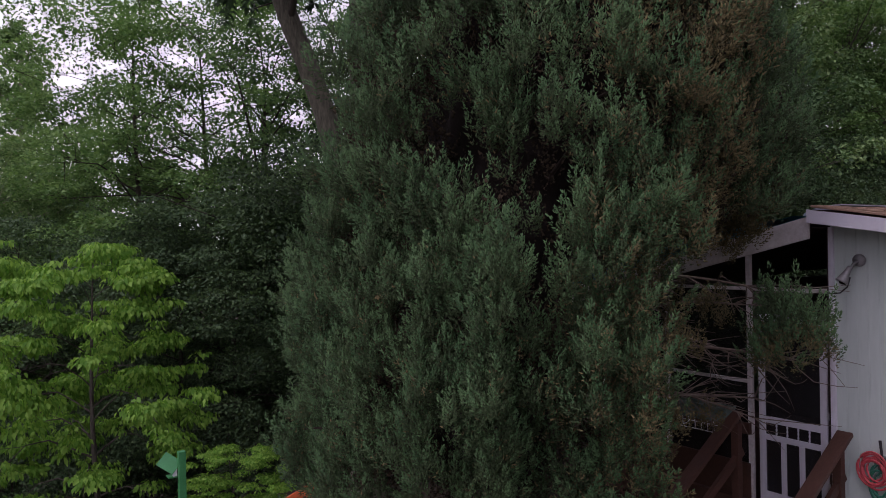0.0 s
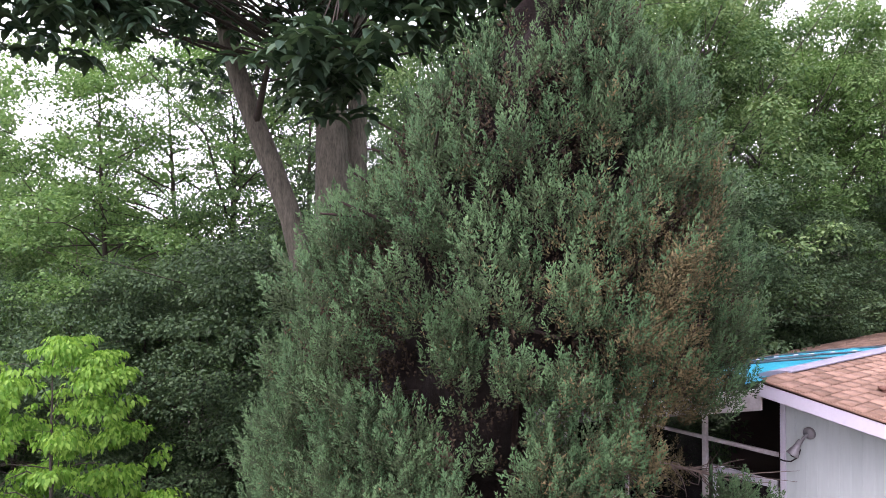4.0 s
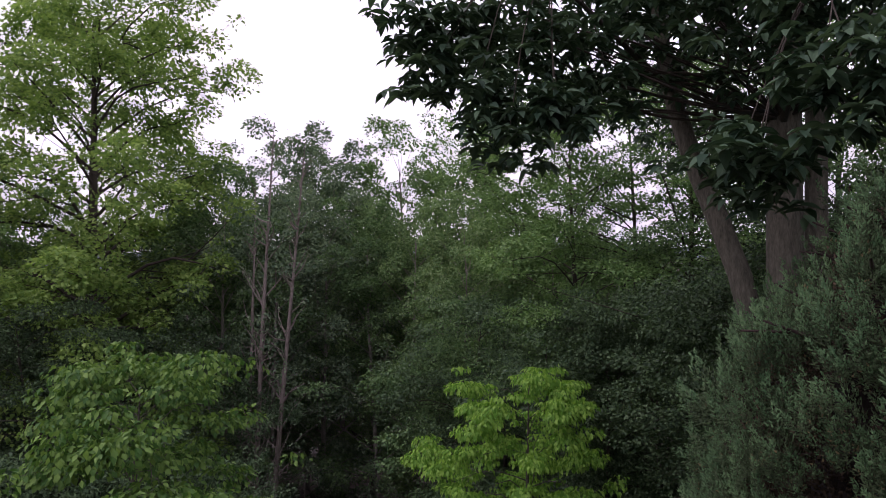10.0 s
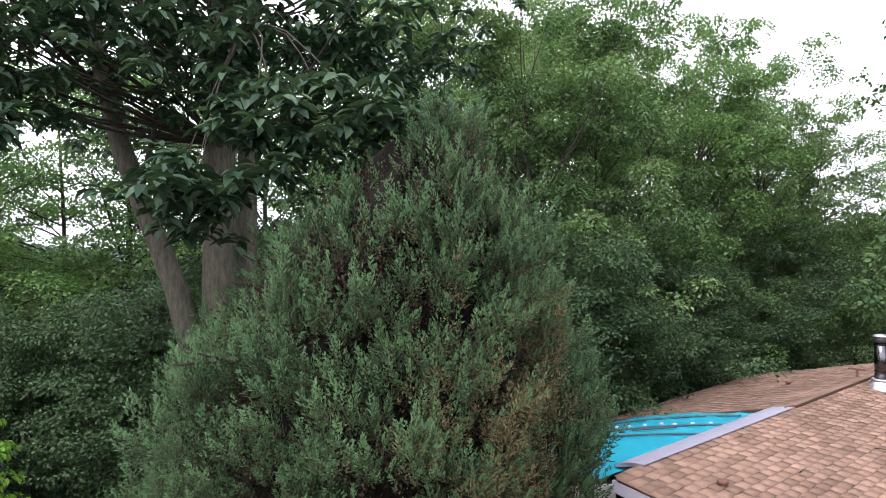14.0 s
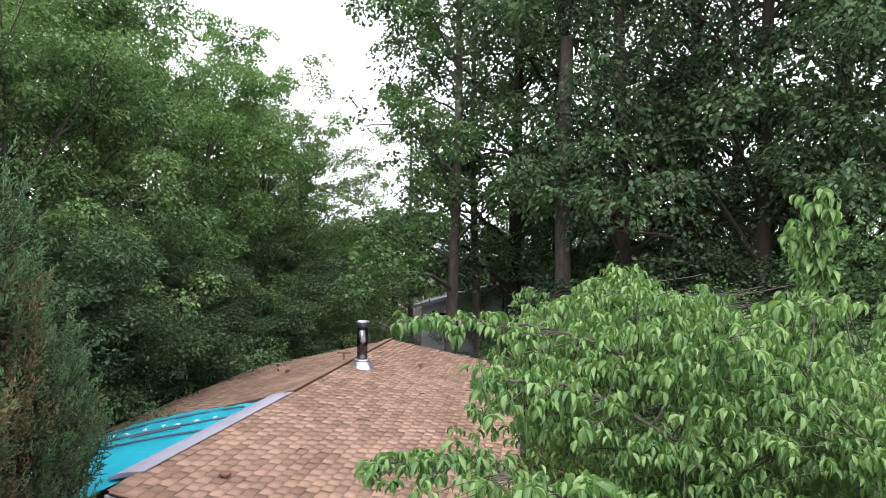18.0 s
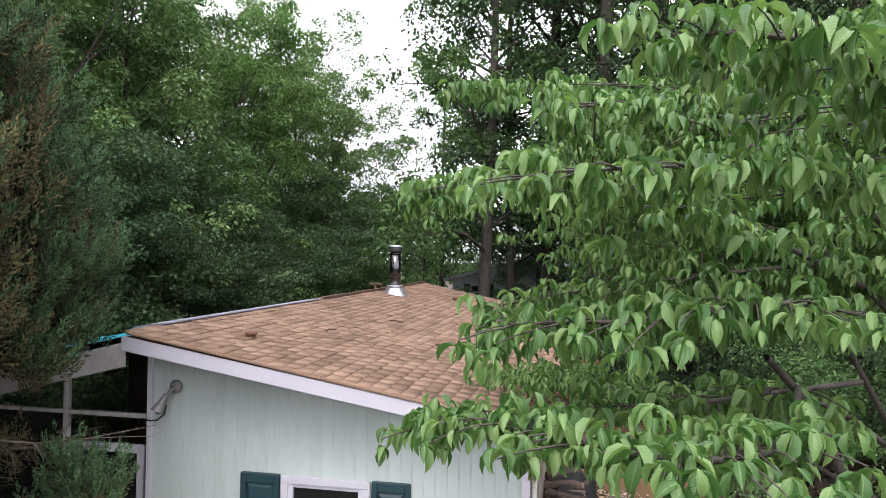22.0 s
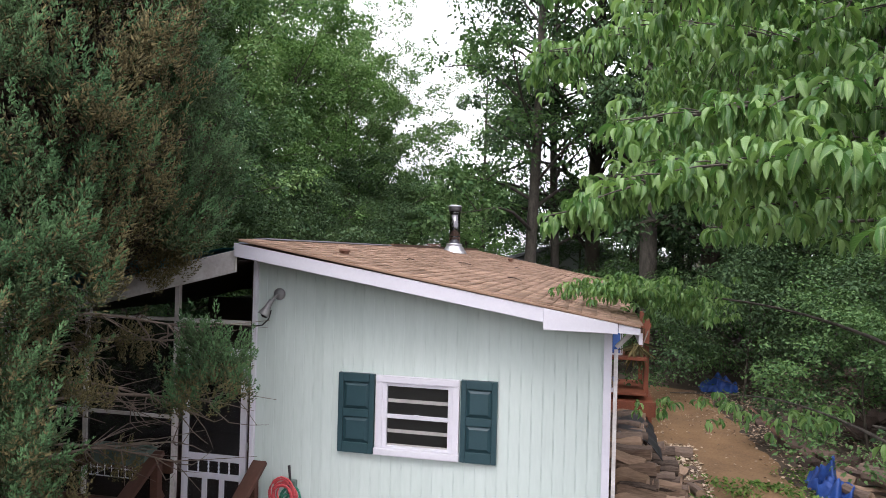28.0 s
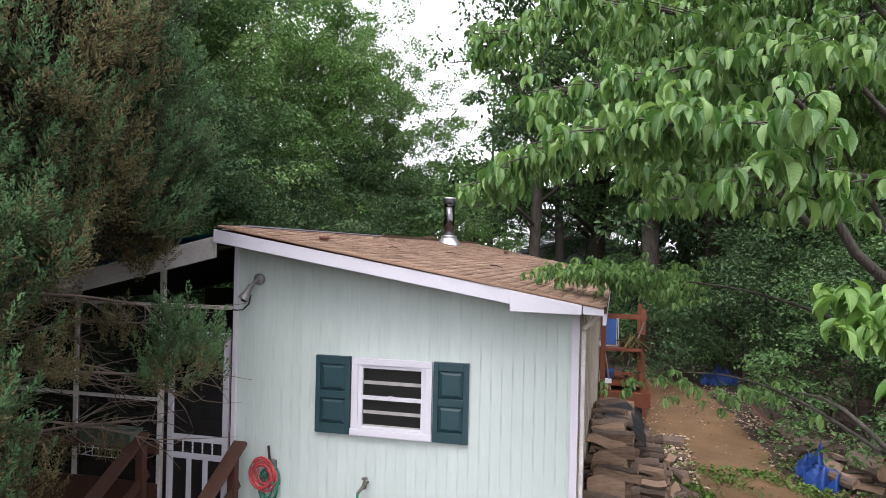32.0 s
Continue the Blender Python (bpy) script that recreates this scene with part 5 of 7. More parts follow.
tree_kind("maple", BARK, L_MID, "tall mid-green maple with drooping layered foliage", seed=1, height=17, base=0.10, spread=4.9, limbs=54, radius=0.17, n_leaves=64000, size=0.138, flat=0.75, rise=1.0, droop=0.45, puff=0.66, twigs=5)
tree_kind("airy", BARK, L_LIGHT, "tall maple with open grey-green foliage", seed=14, height=17, base=0.12, spread=4.6, limbs=38, radius=0.18, n_leaves=24000, size=0.15, flat=0.6, rise=0.9, droop=0.45, puff=0.6, twigs=4)
tree_kind("slim", BARK, L_FRESH, "tall slim tree with sparse bright green foliage", seed=2, height=19, base=0.18, spread=2.8, limbs=30, radius=0.15, n_leaves=19000, size=0.145, flat=0.8, rise=0.8, droop=0.35, puff=0.52, twigs=4)
tree_kind("poplar", BARK_LIGHT, L_FRESH, "narrow pale green poplar rising above the woods", seed=3, height=17, base=0.15, spread=1.7, limbs=40, radius=0.12, n_leaves=19000, size=0.14, flat=1.0, rise=1.2, droop=0.1, puff=0.38, shape="cone", twigs=4)
tree_kind("oak", BARK_DARK, L_OAK, "broad oak with bright green uneven crown", seed=4, height=18.5, base=0.22, spread=4.4, limbs=64, radius=0.24, n_leaves=76000, size=0.145, flat=0.7, rise=0.45, droop=0.25, puff=0.66, twigs=5)
tree_kind("understory", BARK_DARK, L_MID, "small forest tree with flat layers of leaves", seed=5, height=7.2, base=0.06, spread=3.0, limbs=30, radius=0.07, n_leaves=36000, size=0.078, flat=0.36, rise=0.3, droop=0.3, puff=0.66, twigs=4)
tree_kind("dark", BARK_DARK, L_DARK, "huge dark green tree with dense heavy foliage", seed=6, height=22, base=0.14, spread=4.8, limbs=46, radius=0.24, n_leaves=27000, size=0.165, flat=0.7, rise=0.65, droop=0.6, puff=0.74, twigs=5)
tree_kind("layered", BARK_DARK, L_FRESH, "open-crowned tree with flat tiers of leaves and thin dark branches", seed=7, height=14, base=0.26, spread=3.5, limbs=34, radius=0.10, n_leaves=46000, size=0.095, flat=0.40, rise=0.42, droop=0.2, puff=0.66, twigs=6)
tree_kind("fan", BARK_DARK, L_MID, "thinly leaved tree with a fan of bare dark branches", seed=27, height=13, base=0.30, spread=4.6, limbs=34, radius=0.16, n_leaves=11000, size=0.092, flat=0.4, rise=0.55, droop=0.2, puff=0.6, twigs=7)
tree_kind("bush", BARK_DARK, L_MID, "dense leafy forest shrub", "shrub", "shrub", seed=8, height=3.0, base=0.05, spread=1.7, limbs=18, radius=0.03, n_leaves=9500, size=0.085, flat=0.5, rise=0.55, droop=0.25, puff=0.50, twigs=4)
tree_kind("far", BARK_DARK, L_MID, "distant leafy tree in the woods", seed=9, height=14, base=0.08, spread=4.4, limbs=26, radius=0.2, n_leaves=7000, size=0.40, flat=0.8, rise=0.5, droop=0.2, puff=1.0, twigs=3)
tree_kind("aspen", BARK_LIGHT, L_GREY, "pale grey-green tree with fine upright foliage", seed=10, height=13, base=0.06, spread=2.6, limbs=36, radius=0.09, n_leaves=26000, size=0.115, flat=0.8, rise=0.8, droop=0.15, puff=0.44, twigs=4)

R2 = random.Random(21)


def woods(trees, group, lift=1.0):
    """Trees by bearing, distance, kind, the slope at which their tops rise over the eye, and leaves."""
    for b, d, kind, slope, leaf in trees:
        x, y = polar(b, d)
        top = 5.25 + slope * d * lift
        plant(kind, x, y, (top - float(ground_z(x, y))) / CROWN_TOP[kind], R2.uniform(0, 360), leaf=leaf, group=group)


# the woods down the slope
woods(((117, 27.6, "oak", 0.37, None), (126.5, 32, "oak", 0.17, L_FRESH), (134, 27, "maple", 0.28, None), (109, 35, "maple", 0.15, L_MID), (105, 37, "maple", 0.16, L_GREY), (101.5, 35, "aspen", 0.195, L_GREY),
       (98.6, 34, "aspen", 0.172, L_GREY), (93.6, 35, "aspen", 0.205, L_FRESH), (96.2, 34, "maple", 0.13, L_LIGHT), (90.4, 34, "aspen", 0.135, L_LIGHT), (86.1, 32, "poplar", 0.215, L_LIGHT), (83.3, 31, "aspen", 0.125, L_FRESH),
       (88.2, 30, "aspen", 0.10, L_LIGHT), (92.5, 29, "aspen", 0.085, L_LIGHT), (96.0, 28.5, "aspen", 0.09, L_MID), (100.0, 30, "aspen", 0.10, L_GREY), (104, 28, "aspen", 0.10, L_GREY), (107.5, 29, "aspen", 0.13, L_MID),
       (112, 33, "maple", 0.14, L_MID), (121, 34, "maple", 0.13, L_MID), (85.0, 26, "aspen", 0.06, L_LIGHT), (81.0, 25, "aspen", 0.07, L_FRESH), (88.3, 25.5, "aspen", 0.05, L_LIGHT),
       (79.3, 22.5, "layered", 0.245, L_FRESH), (75.0, 23.5, "layered", 0.27, L_FRESH), (70.3, 21.7, "fan", 0.27, L_MID), (64.5, 20.5, "layered", 0.28, L_MID), (77.5, 29, "aspen", 0.08, L_MID),
       (60, 23, "airy", 0.30, L_FRESH), (54, 21, "airy", 0.33, L_MID)), "woods down the slope")
# Darker leaves colour in the shade under the taller trees.
for b, d, leaf in ((128, 21, L_SHADE), (122, 22, L_SHADE), (115, 23, L_SHADE), (110, 24, L_SHADE), (85.5, 22.5, L_DARK), (86.8, 21.5, L_MID), (81.5, 19.5, L_DARK), (77.5, 19, L_DARK), (73.0, 18.5, L_DARK),
                   (69, 17.5, L_DARK), (65, 17, L_DARK), (60.5, 16.5, L_SHADE), (56, 15.5, L_SHADE), (51, 15, L_SHADE), (85, 25, L_MID), (80, 23, L_MID), (75, 21, L_DARK), (118, 27, L_SHADE), (125, 27, L_SHADE)):
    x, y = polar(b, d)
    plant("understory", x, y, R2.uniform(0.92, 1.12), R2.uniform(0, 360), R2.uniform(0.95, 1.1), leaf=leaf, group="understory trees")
for b in range(48, 134, 4):
    for d in (17.5, 23):
        if d < 20 and (58 < b < 84 or 93 < b < 109):
            continue
        x, y = polar(b + R2.uniform(-1.5, 1.5), d + R2.uniform(-1, 1.2))
        if abs(x + 22.5) < 4.5 and abs(y + 10.0) < 5.0 or (x > -23 and 89 < b < 108 and d > 15):
            continue
        # Shrub greens are kept dark to stand in for forest shade.
        plant("bush", x, y, R2.uniform(0.75, 1.05), R2.uniform(0, 360), leaf=R2.choice((L_SHADE, L_DARK, L_SHADE)), group="forest shrubs")

# the woods behind the house
woods(((46, 15.5, "maple", 0.42, L_MID), (39.5, 16.0, "maple", 0.44, L_LIGHT), (34, 18.5, "maple", 0.40, L_MID), (29.8, 21.5, "maple", 0.31, L_FRESH), (26.0, 24.0, "maple", 0.295, L_FRESH), (21.4, 25.3, "maple", 0.275, L_LIGHT),
       (18.9, 28.0, "maple", 0.215, L_LIGHT), (42, 22, "maple", 0.42, L_LIGHT), (36, 26, "maple", 0.42, L_LIGHT), (51, 22, "slim", 0.36, L_FRESH), (24, 31, "maple", 0.27, L_LIGHT),
       (6.8, 24.6, "slim", 0.66, L_MID), (10.0, 37, "slim", 0.24, L_FRESH), (4.3, 27, "slim", 0.50, L_MID), (1.6, 27.5, "dark", 0.62, None), (-2.2, 25.0, "dark", 0.68, None), (-7.0, 22.5, "dark", 0.70, None), (-12.0, 23.5, "dark", 0.68, None),
       (-17.0, 21.0, "dark", 0.72, None), (-22.5, 21.5, "dark", 0.70, None), (-28, 20, "dark", 0.70, None), (-35, 20, "dark", 0.70, None), (-5, 32, "dark", 0.50, None), (-15, 31, "dark", 0.52, None), (-26, 30, "dark", 0.50, None)), "woods behind the house", 1.07)
# Dark greens here paint the shade below the tall crowns.
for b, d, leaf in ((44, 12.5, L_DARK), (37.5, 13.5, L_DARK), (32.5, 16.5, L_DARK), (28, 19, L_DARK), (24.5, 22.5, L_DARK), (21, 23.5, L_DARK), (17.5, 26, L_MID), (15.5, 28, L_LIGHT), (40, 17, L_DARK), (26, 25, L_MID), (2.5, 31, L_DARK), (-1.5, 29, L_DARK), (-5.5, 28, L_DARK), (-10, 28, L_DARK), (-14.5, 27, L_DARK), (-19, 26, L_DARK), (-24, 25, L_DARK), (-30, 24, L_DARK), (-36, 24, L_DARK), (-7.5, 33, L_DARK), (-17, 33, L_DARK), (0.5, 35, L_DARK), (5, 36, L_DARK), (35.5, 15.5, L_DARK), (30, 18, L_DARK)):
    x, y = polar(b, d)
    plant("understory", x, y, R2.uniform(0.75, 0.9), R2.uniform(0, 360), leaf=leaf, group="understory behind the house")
for x, y, s, leaf in ((7.6, 6.2, 0.75, L_MID), (8.9, 4.6, 0.85, L_DARK), (8.4, 8.4, 0.9, L_DARK), (6.6, 10.8, 0.9, L_DARK), (9.6, 10.5, 1.0, L_MID), (7.4, 12.6, 1.0, L_DARK), (5.4, 13.2, 0.8, L_MID), (9.8, 7.2, 1.0, L_MID), (10.5, 2.4, 1.0, L_MID),
                      (8.2, 2.4, 0.7, L_MID), (11.5, 13, 1.2, L_DARK), (9.0, 15, 1.2, L_DARK), (6.2, 16, 1.1, L_DARK), (3.2, 15.5, 0.9, L_MID), (12, 8, 1.2, L_MID), (12, 4.5, 1.2, L_MID), (8.6, -0.5, 0.8, L_MID), (10.2, -2.5, 0.9, L_MID)):
    plant("bush", x, y, s, R2.uniform(0, 360), R2.uniform(0.9, 1.15), leaf=leaf, group="shrubs beside the path")
for k, b in enumerate(np.arange(-42, 140, 4.5)):
    x, y = polar(b + R2.uniform(-1.5, 1.5), 52 + R2.uniform(-8, 10))
    low = 11 < b < 19
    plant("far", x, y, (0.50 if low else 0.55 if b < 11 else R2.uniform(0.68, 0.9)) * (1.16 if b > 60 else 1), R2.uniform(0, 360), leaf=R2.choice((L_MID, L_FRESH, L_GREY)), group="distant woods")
for b, d in ((18, 40), (15.5, 42), (13, 44), (11.5, 38)):
    x, y = polar(b, d)
    plant("far", x, y, 0.50, R2.uniform(0, 360), leaf=R2.choice((L_MID, L_FRESH)), group="distant woods")

# thick trunk standing behind the path
tx0, ty0 = 4.7, 15.6
tp = np.array([(0, 0, -0.3), (0.05, 0, 3), (0.0, 0.1, 7), (0.1, 0, 12)])
bt = thing("bare_trunk", "thick dark bare tree trunk behind the path", "tree trunk", (tx0, ty0, float(ground_z(tx0, ty0))))
part("trunk", mesh_of("trunk", *tubes([(curve_path(tp, 10), np.linspace(0.30, 0.20, 10))], 10), BARK, True), None, bt)

# two thin dead trees with bare tops
for k, (x, y, h) in enumerate(((-19.3, -13.1, 14.9), (-19.4, -12.55, 14.3), (-20.3, -13.6, 13.2))):
    g = np.random.default_rng(40 + k)
    zs = np.linspace(0, 1, 9)
    tr = np.stack([0.25 * np.sin(zs * 3 + k), (1.0, 1.4, 0.5)[k] * zs, h * zs], -1)
    paths = [(tr, 0.10 * (1 - zs) ** 0.8 + 0.012)]
    for j in range(46):
        f = g.uniform(0.22, 0.98)
        s = np.array([np.interp(f, zs, tr[:, i]) for i in range(3)])
        a = g.uniform(0, 6.3)
        ln = (1.25 - f) * g.uniform(0.8, 2.2)
        e = s + ln * np.array([math.cos(a) * 0.6, math.sin(a) * 0.6, g.uniform(0.3, 1.1)])
        paths.append((np.stack([s, (s + e) / 2 + g.normal(0, 0.08, 3), e]), np.array([0.03, 0.02, 0.008])))
    dt = thing("dead_tree", "thin dead tree with bare grey branches", "tree", (x, y, float(ground_z(x, y)) - 0.2), "dead trees")
    part("trunk", mesh_of("trunk", *tubes(paths, 5), DEAD_WOOD, True), None, dt)
    c = np.concatenate([p[0][-1:] for p in paths[1:]])
    n = 700
    pk = g.integers(0, len(c), n)
    v, f = leaves(c[pk] + g.normal(0, 0.16, (n, 3)), g.normal(0, 1, (n, 3)), np.array([0, 0, 1.0]) + g.normal(0, 0.5, (n, 3)), np.full(n, 0.13), np.full(n, 0.07))
    part("sparse_leaves", mesh_of("sparse_leaves", v, f, L_GREY), None, dt)

# small dogwoods on the slope
tree_kind("young_dogwood", BARK, L_YELLOW, "young dogwood with glowing yellow-green leaves", seed=31, height=5.6, base=0.12, spread=2.3, limbs=26, radius=0.06, n_leaves=21000, size=0.125, flat=0.24, rise=0.20, droop=1.1, puff=0.48, twigs=5)
plant("young_dogwood", -9.1, -5.0, 4.75 / CROWN_TOP["young_dogwood"] * 0.78, 300, 1.28)
plant("young_dogwood", -6.1, -3.86, (0.78 - float(ground_z(-6.1, -3.86))) / CROWN_TOP["young_dogwood"] * 1.2, 80, 0.84, label="low young dogwood shoot beside the bird feeder")
tree_kind("dogwood", BARK, L_DOGWOOD_FAR, "light green dogwood with layered branches", seed=32, height=5.2, base=0.15, spread=2.0, limbs=34, radius=0.05, n_leaves=21000, size=0.098, flat=0.30, rise=0.25, droop=0.9, puff=0.42, twigs=5)
plant("dogwood", -4.9, -10.5, 0.92, 10, 1.0)

# hickory behind the juniper: twin trunks, a leaning limb, hanging dark leaves
HICK_BARK = mat("furrowed_lichen_bark", (0.020, 0.018, 0.011), (0.15, 0.147, 0.105), 0.95, 13, 1.0, fine=48, stretch=(1.6, 1.6, 0.35))
hick = thing("hickory", "large old hickory with big dark hanging leaves", "tree")
hz = float(ground_z(-5.9, -1.8))
tr1 = curve_path([(-5.9, -1.8, hz - 0.3), (-5.95, -1.75, 4), (-5.9, -1.7, 9), (-5.6, -1.5, 16)], 14)
tr2 = curve_path([(-6.1, -1.35, hz - 0.3), (-6.15, -1.2, 5), (-6.3, -1.0, 10), (-6.4, -0.6, 16)], 12)
limb = curve_path([(-6.0, -1.85, 2.8), (-6.25, -2.2, 5.2), (-6.6, -2.8, 7.2), (-6.8, -3.1, 8.6), (-6.7, -3.5, 11)], 12)
part("trunk", mesh_of("trunk", *tubes([(tr1, np.linspace(0.32, 0.16, 14))], 12), HICK_BARK, True), None, hick, "furrowed grey-brown trunk")
part("trunk", mesh_of("trunk", *tubes([(tr2, np.linspace(0.20, 0.10, 12))], 10), HICK_BARK, True), None, hick, "darker second trunk")
part("limb", mesh_of("limb", *tubes([(limb, np.linspace(0.19, 0.11, 12))], 12), HICK_BARK, True), None, hick, "leaning pale limb with lichen")
g = np.random.default_rng(77)
ENDS = [(-3.4, -6.2, 7.55), (-3.2, -5.9, 7.05), (-3.4, -5.4, 7.3), (-2.0, -3.95, 6.5), (-1.2, -3.75, 7.2), (-0.9, -3.25, 7.25), (-0.5, -3.1, 7.1), (-1.1, -3.5, 6.85), (-3.65, -6.8, 8.3), (-3.75, -6.6, 8.1),
        (-3.65, -6.7, 7.75), (-4.2, -6.15, 8.4), (-4.15, -5.35, 8.25), (-4.6, -4.5, 7.75), (-4.3, -4.2, 8.8), (-4.0, -3.3, 8.7), (-2.9, -2.25, 8.5), (-3.3, -2.8, 8.3), (-2.5, -1.6, 8.4), (-3.6, -5.3, 7.25), (-2.3, -3.9, 6.75), (-1.5, -4.1, 6.55)]
hub = [(-5.2, -2.9, 8.0), (-4.6, -5.2, 9.2), (-3.4, -2.6, 8.6)]
wood, cents = [], []
for e in ENDS:
    h0 = min(hub, key=lambda h: sum((a - b) ** 2 for a, b in zip(h, e)))
    mid = [(a + b) / 2 + g.normal(0, 0.12) for a, b in zip(h0, e)]
    mid[2] += 0.25
    wood.append((curve_path([h0, mid, e], 7), np.linspace(0.012, 0.005, 7)))
    for j in range(25):
        cents.append(np.array(e) + g.normal(0, 1, 3) * (0.26, 0.26, 0.17))
for h0, s in zip(hub, ((-6.5, -2.7, 6.8), (-6.75, -3.0, 8.2), (-5.95, -1.75, 7.5))):
    wood.append((curve_path([s, [(a + b) / 2 for a, b in zip(h0, s)], h0], 7), np.linspace(0.06, 0.02, 7)))
for j in range(190):
    a, z = g.uniform(0, 6.3), 8.0 + 6.0 * g.random() ** 1.4
    rr = g.uniform(0.8, 4.4)
    e = np.array([-5.9 + rr * math.cos(a), -2.0 + rr * math.sin(a), z])
    if e[1] > -1.2 and z < 11.5 and g.random() < 0.7:
        continue
    s = np.array([-5.9, -1.75, max(7.6, z - g.uniform(1.0, 2.8))])
    wood.append((curve_path([s, s * 0.6 + e * 0.4 + g.normal(0, 0.12, 3), s * 0.25 + e * 0.75 + g.normal(0, 0.12, 3), e], 8), np.linspace(0.024, 0.006, 8)))
    for k in range(13):
        cents.append(e + g.normal(0, 1, 3) * (0.46, 0.46, 0.26) + [0, 0, 0.08])
tagged(part("branch_mass", mesh_of("branch_mass", *tubes(wood, 6), BARK_DARK, True), None, hick, "many thin dark branches"), kind="stuff")
cents = np.array(cents)
n = 9
cc = np.repeat(cents, n, 0) + g.normal(0, 0.03, (len(cents) * n, 3))
ang = np.tile(np.arange(n) * 2.4, len(cents)) + np.repeat(g.uniform(0, 6.3, len(cents)), n)
dd = np.stack([np.cos(ang), np.sin(ang), g.uniform(-0.6, 0.35, len(cc))], -1)
ll = g.uniform(0.15, 0.24, len(cc))
v, f = leaves(cc, dd, np.array([0, 0, 1.0]) + np.stack([np.cos(ang), np.sin(ang), 0 * ang], -1) * 0.5 + g.normal(0, 0.2, (len(cc), 3)), ll, ll * 0.42, HANG)
part("crown", mesh_of("crown", v, f, L_HICKORY), None, hick, "clusters of large dark drooping leaves")

# ---- the juniper in front of the porch ----
JX, JY = -1.75, -2.2
g = np.random.default_rng(9)


def jun_c(z):
    """The axis of the crown at each height: it leans out over the yard."""
    z = np.asarray(z, float)
    return np.interp(z, [1.5, 3.5, 5.5, 7.4], [-2.12, -1.70, -0.97, 0.05]), np.interp(z, [1.5, 3.5, 5.5, 7.4], [-2.0, -2.24, -2.60, -2.75])


def jun_r(z, a):
    base = np.interp(z, [0.7, 1.5, 2.5, 3.3, 4.1, 4.9, 5.6, 6.3, 6.9, 7.25], [1.9, 2.40, 2.48, 2.44, 2.24, 2.06, 1.64, 1.22, 0.56, 0.14])
    return base * (1 + 0.045 * np.sin(3 * a + 1.1 * z) + 0.04 * np.sin(5 * a - 2.3 * z + 1) + 0.035 * np.sin(9 * a + 3.1 * z))


# hollows between the boughs: centre and size
HOLLOWS = ((-0.55, -4.10, 4.35, 0.22), (-0.12, -4.05, 3.95, 0.27), (0.10, -3.75, 3.60, 0.22), (-0.05, -4.0, 5.2, 0.14))
SPINDLE = np.array([[0.1, 1, 0], [0.1, -0.5, 0.87], [0.1, -0.5, -0.87], [1, 0, 0]])
SPIN_F = np.array([[3, 0, 1], [3, 1, 2], [3, 2, 0]])


def spindles(base, along, length, width):
    """Short pointed twigs of scale leaves."""
    along = unit(along)
    side = unit(np.cross(along, g.normal(0, 1, along.shape)))
    up = np.cross(along, side)
    l, w = length[:, None, None], width[:, None, None]
    v = base[:, None] + SPINDLE[None, :, 0:1] * l * along[:, None] + SPINDLE[None, :, 1:2] * w * side[:, None] + SPINDLE[None, :, 2:3] * w * up[:, None]
    return v


def plumes(base, axis, ln, per, fat=1.0):
    """Feathery shoots: twigs branch off each axis all round, shorter towards its tip. Gives twigs, their place along the shoot, and the shoot."""
    m = len(base) * per
    who = np.repeat(np.arange(len(base)), per)
    t = np.tile((np.arange(per) + 0.5) / per, len(base)) ** 0.85
    t = np.clip(t + g.normal(0, 0.03, m), 0.02, 0.99)
    bend = unit(axis + np.array([0, 0, 0.3]))
    l0 = ln[who]
    ax = unit(axis[who] * (1 - t)[:, None] + bend[who] * t[:, None])
    rad = unit(np.cross(ax, g.normal(0, 1, (m, 3))))
    c = base[who] + ax * (t * l0)[:, None] * 0.86 + rad * (l0 * 0.20 * (1 - t) ** 0.7 * g.random(m) ** 0.7)[:, None]
    open_ = (1.35 - 0.80 * t) * g.uniform(0.55, 1.2, m)
    d = unit(ax + rad * open_[:, None] + np.array([0, 0, 0.10]) + g.normal(0, 0.20, (m, 3)))
    s = l0 * (0.118 - 0.045 * t) * g.uniform(0.6, 1.4, m)
    return spindles(c, d, s, fat * (0.0034 + 0.10 * s) * g.uniform(0.8, 1.25, m)), t, who


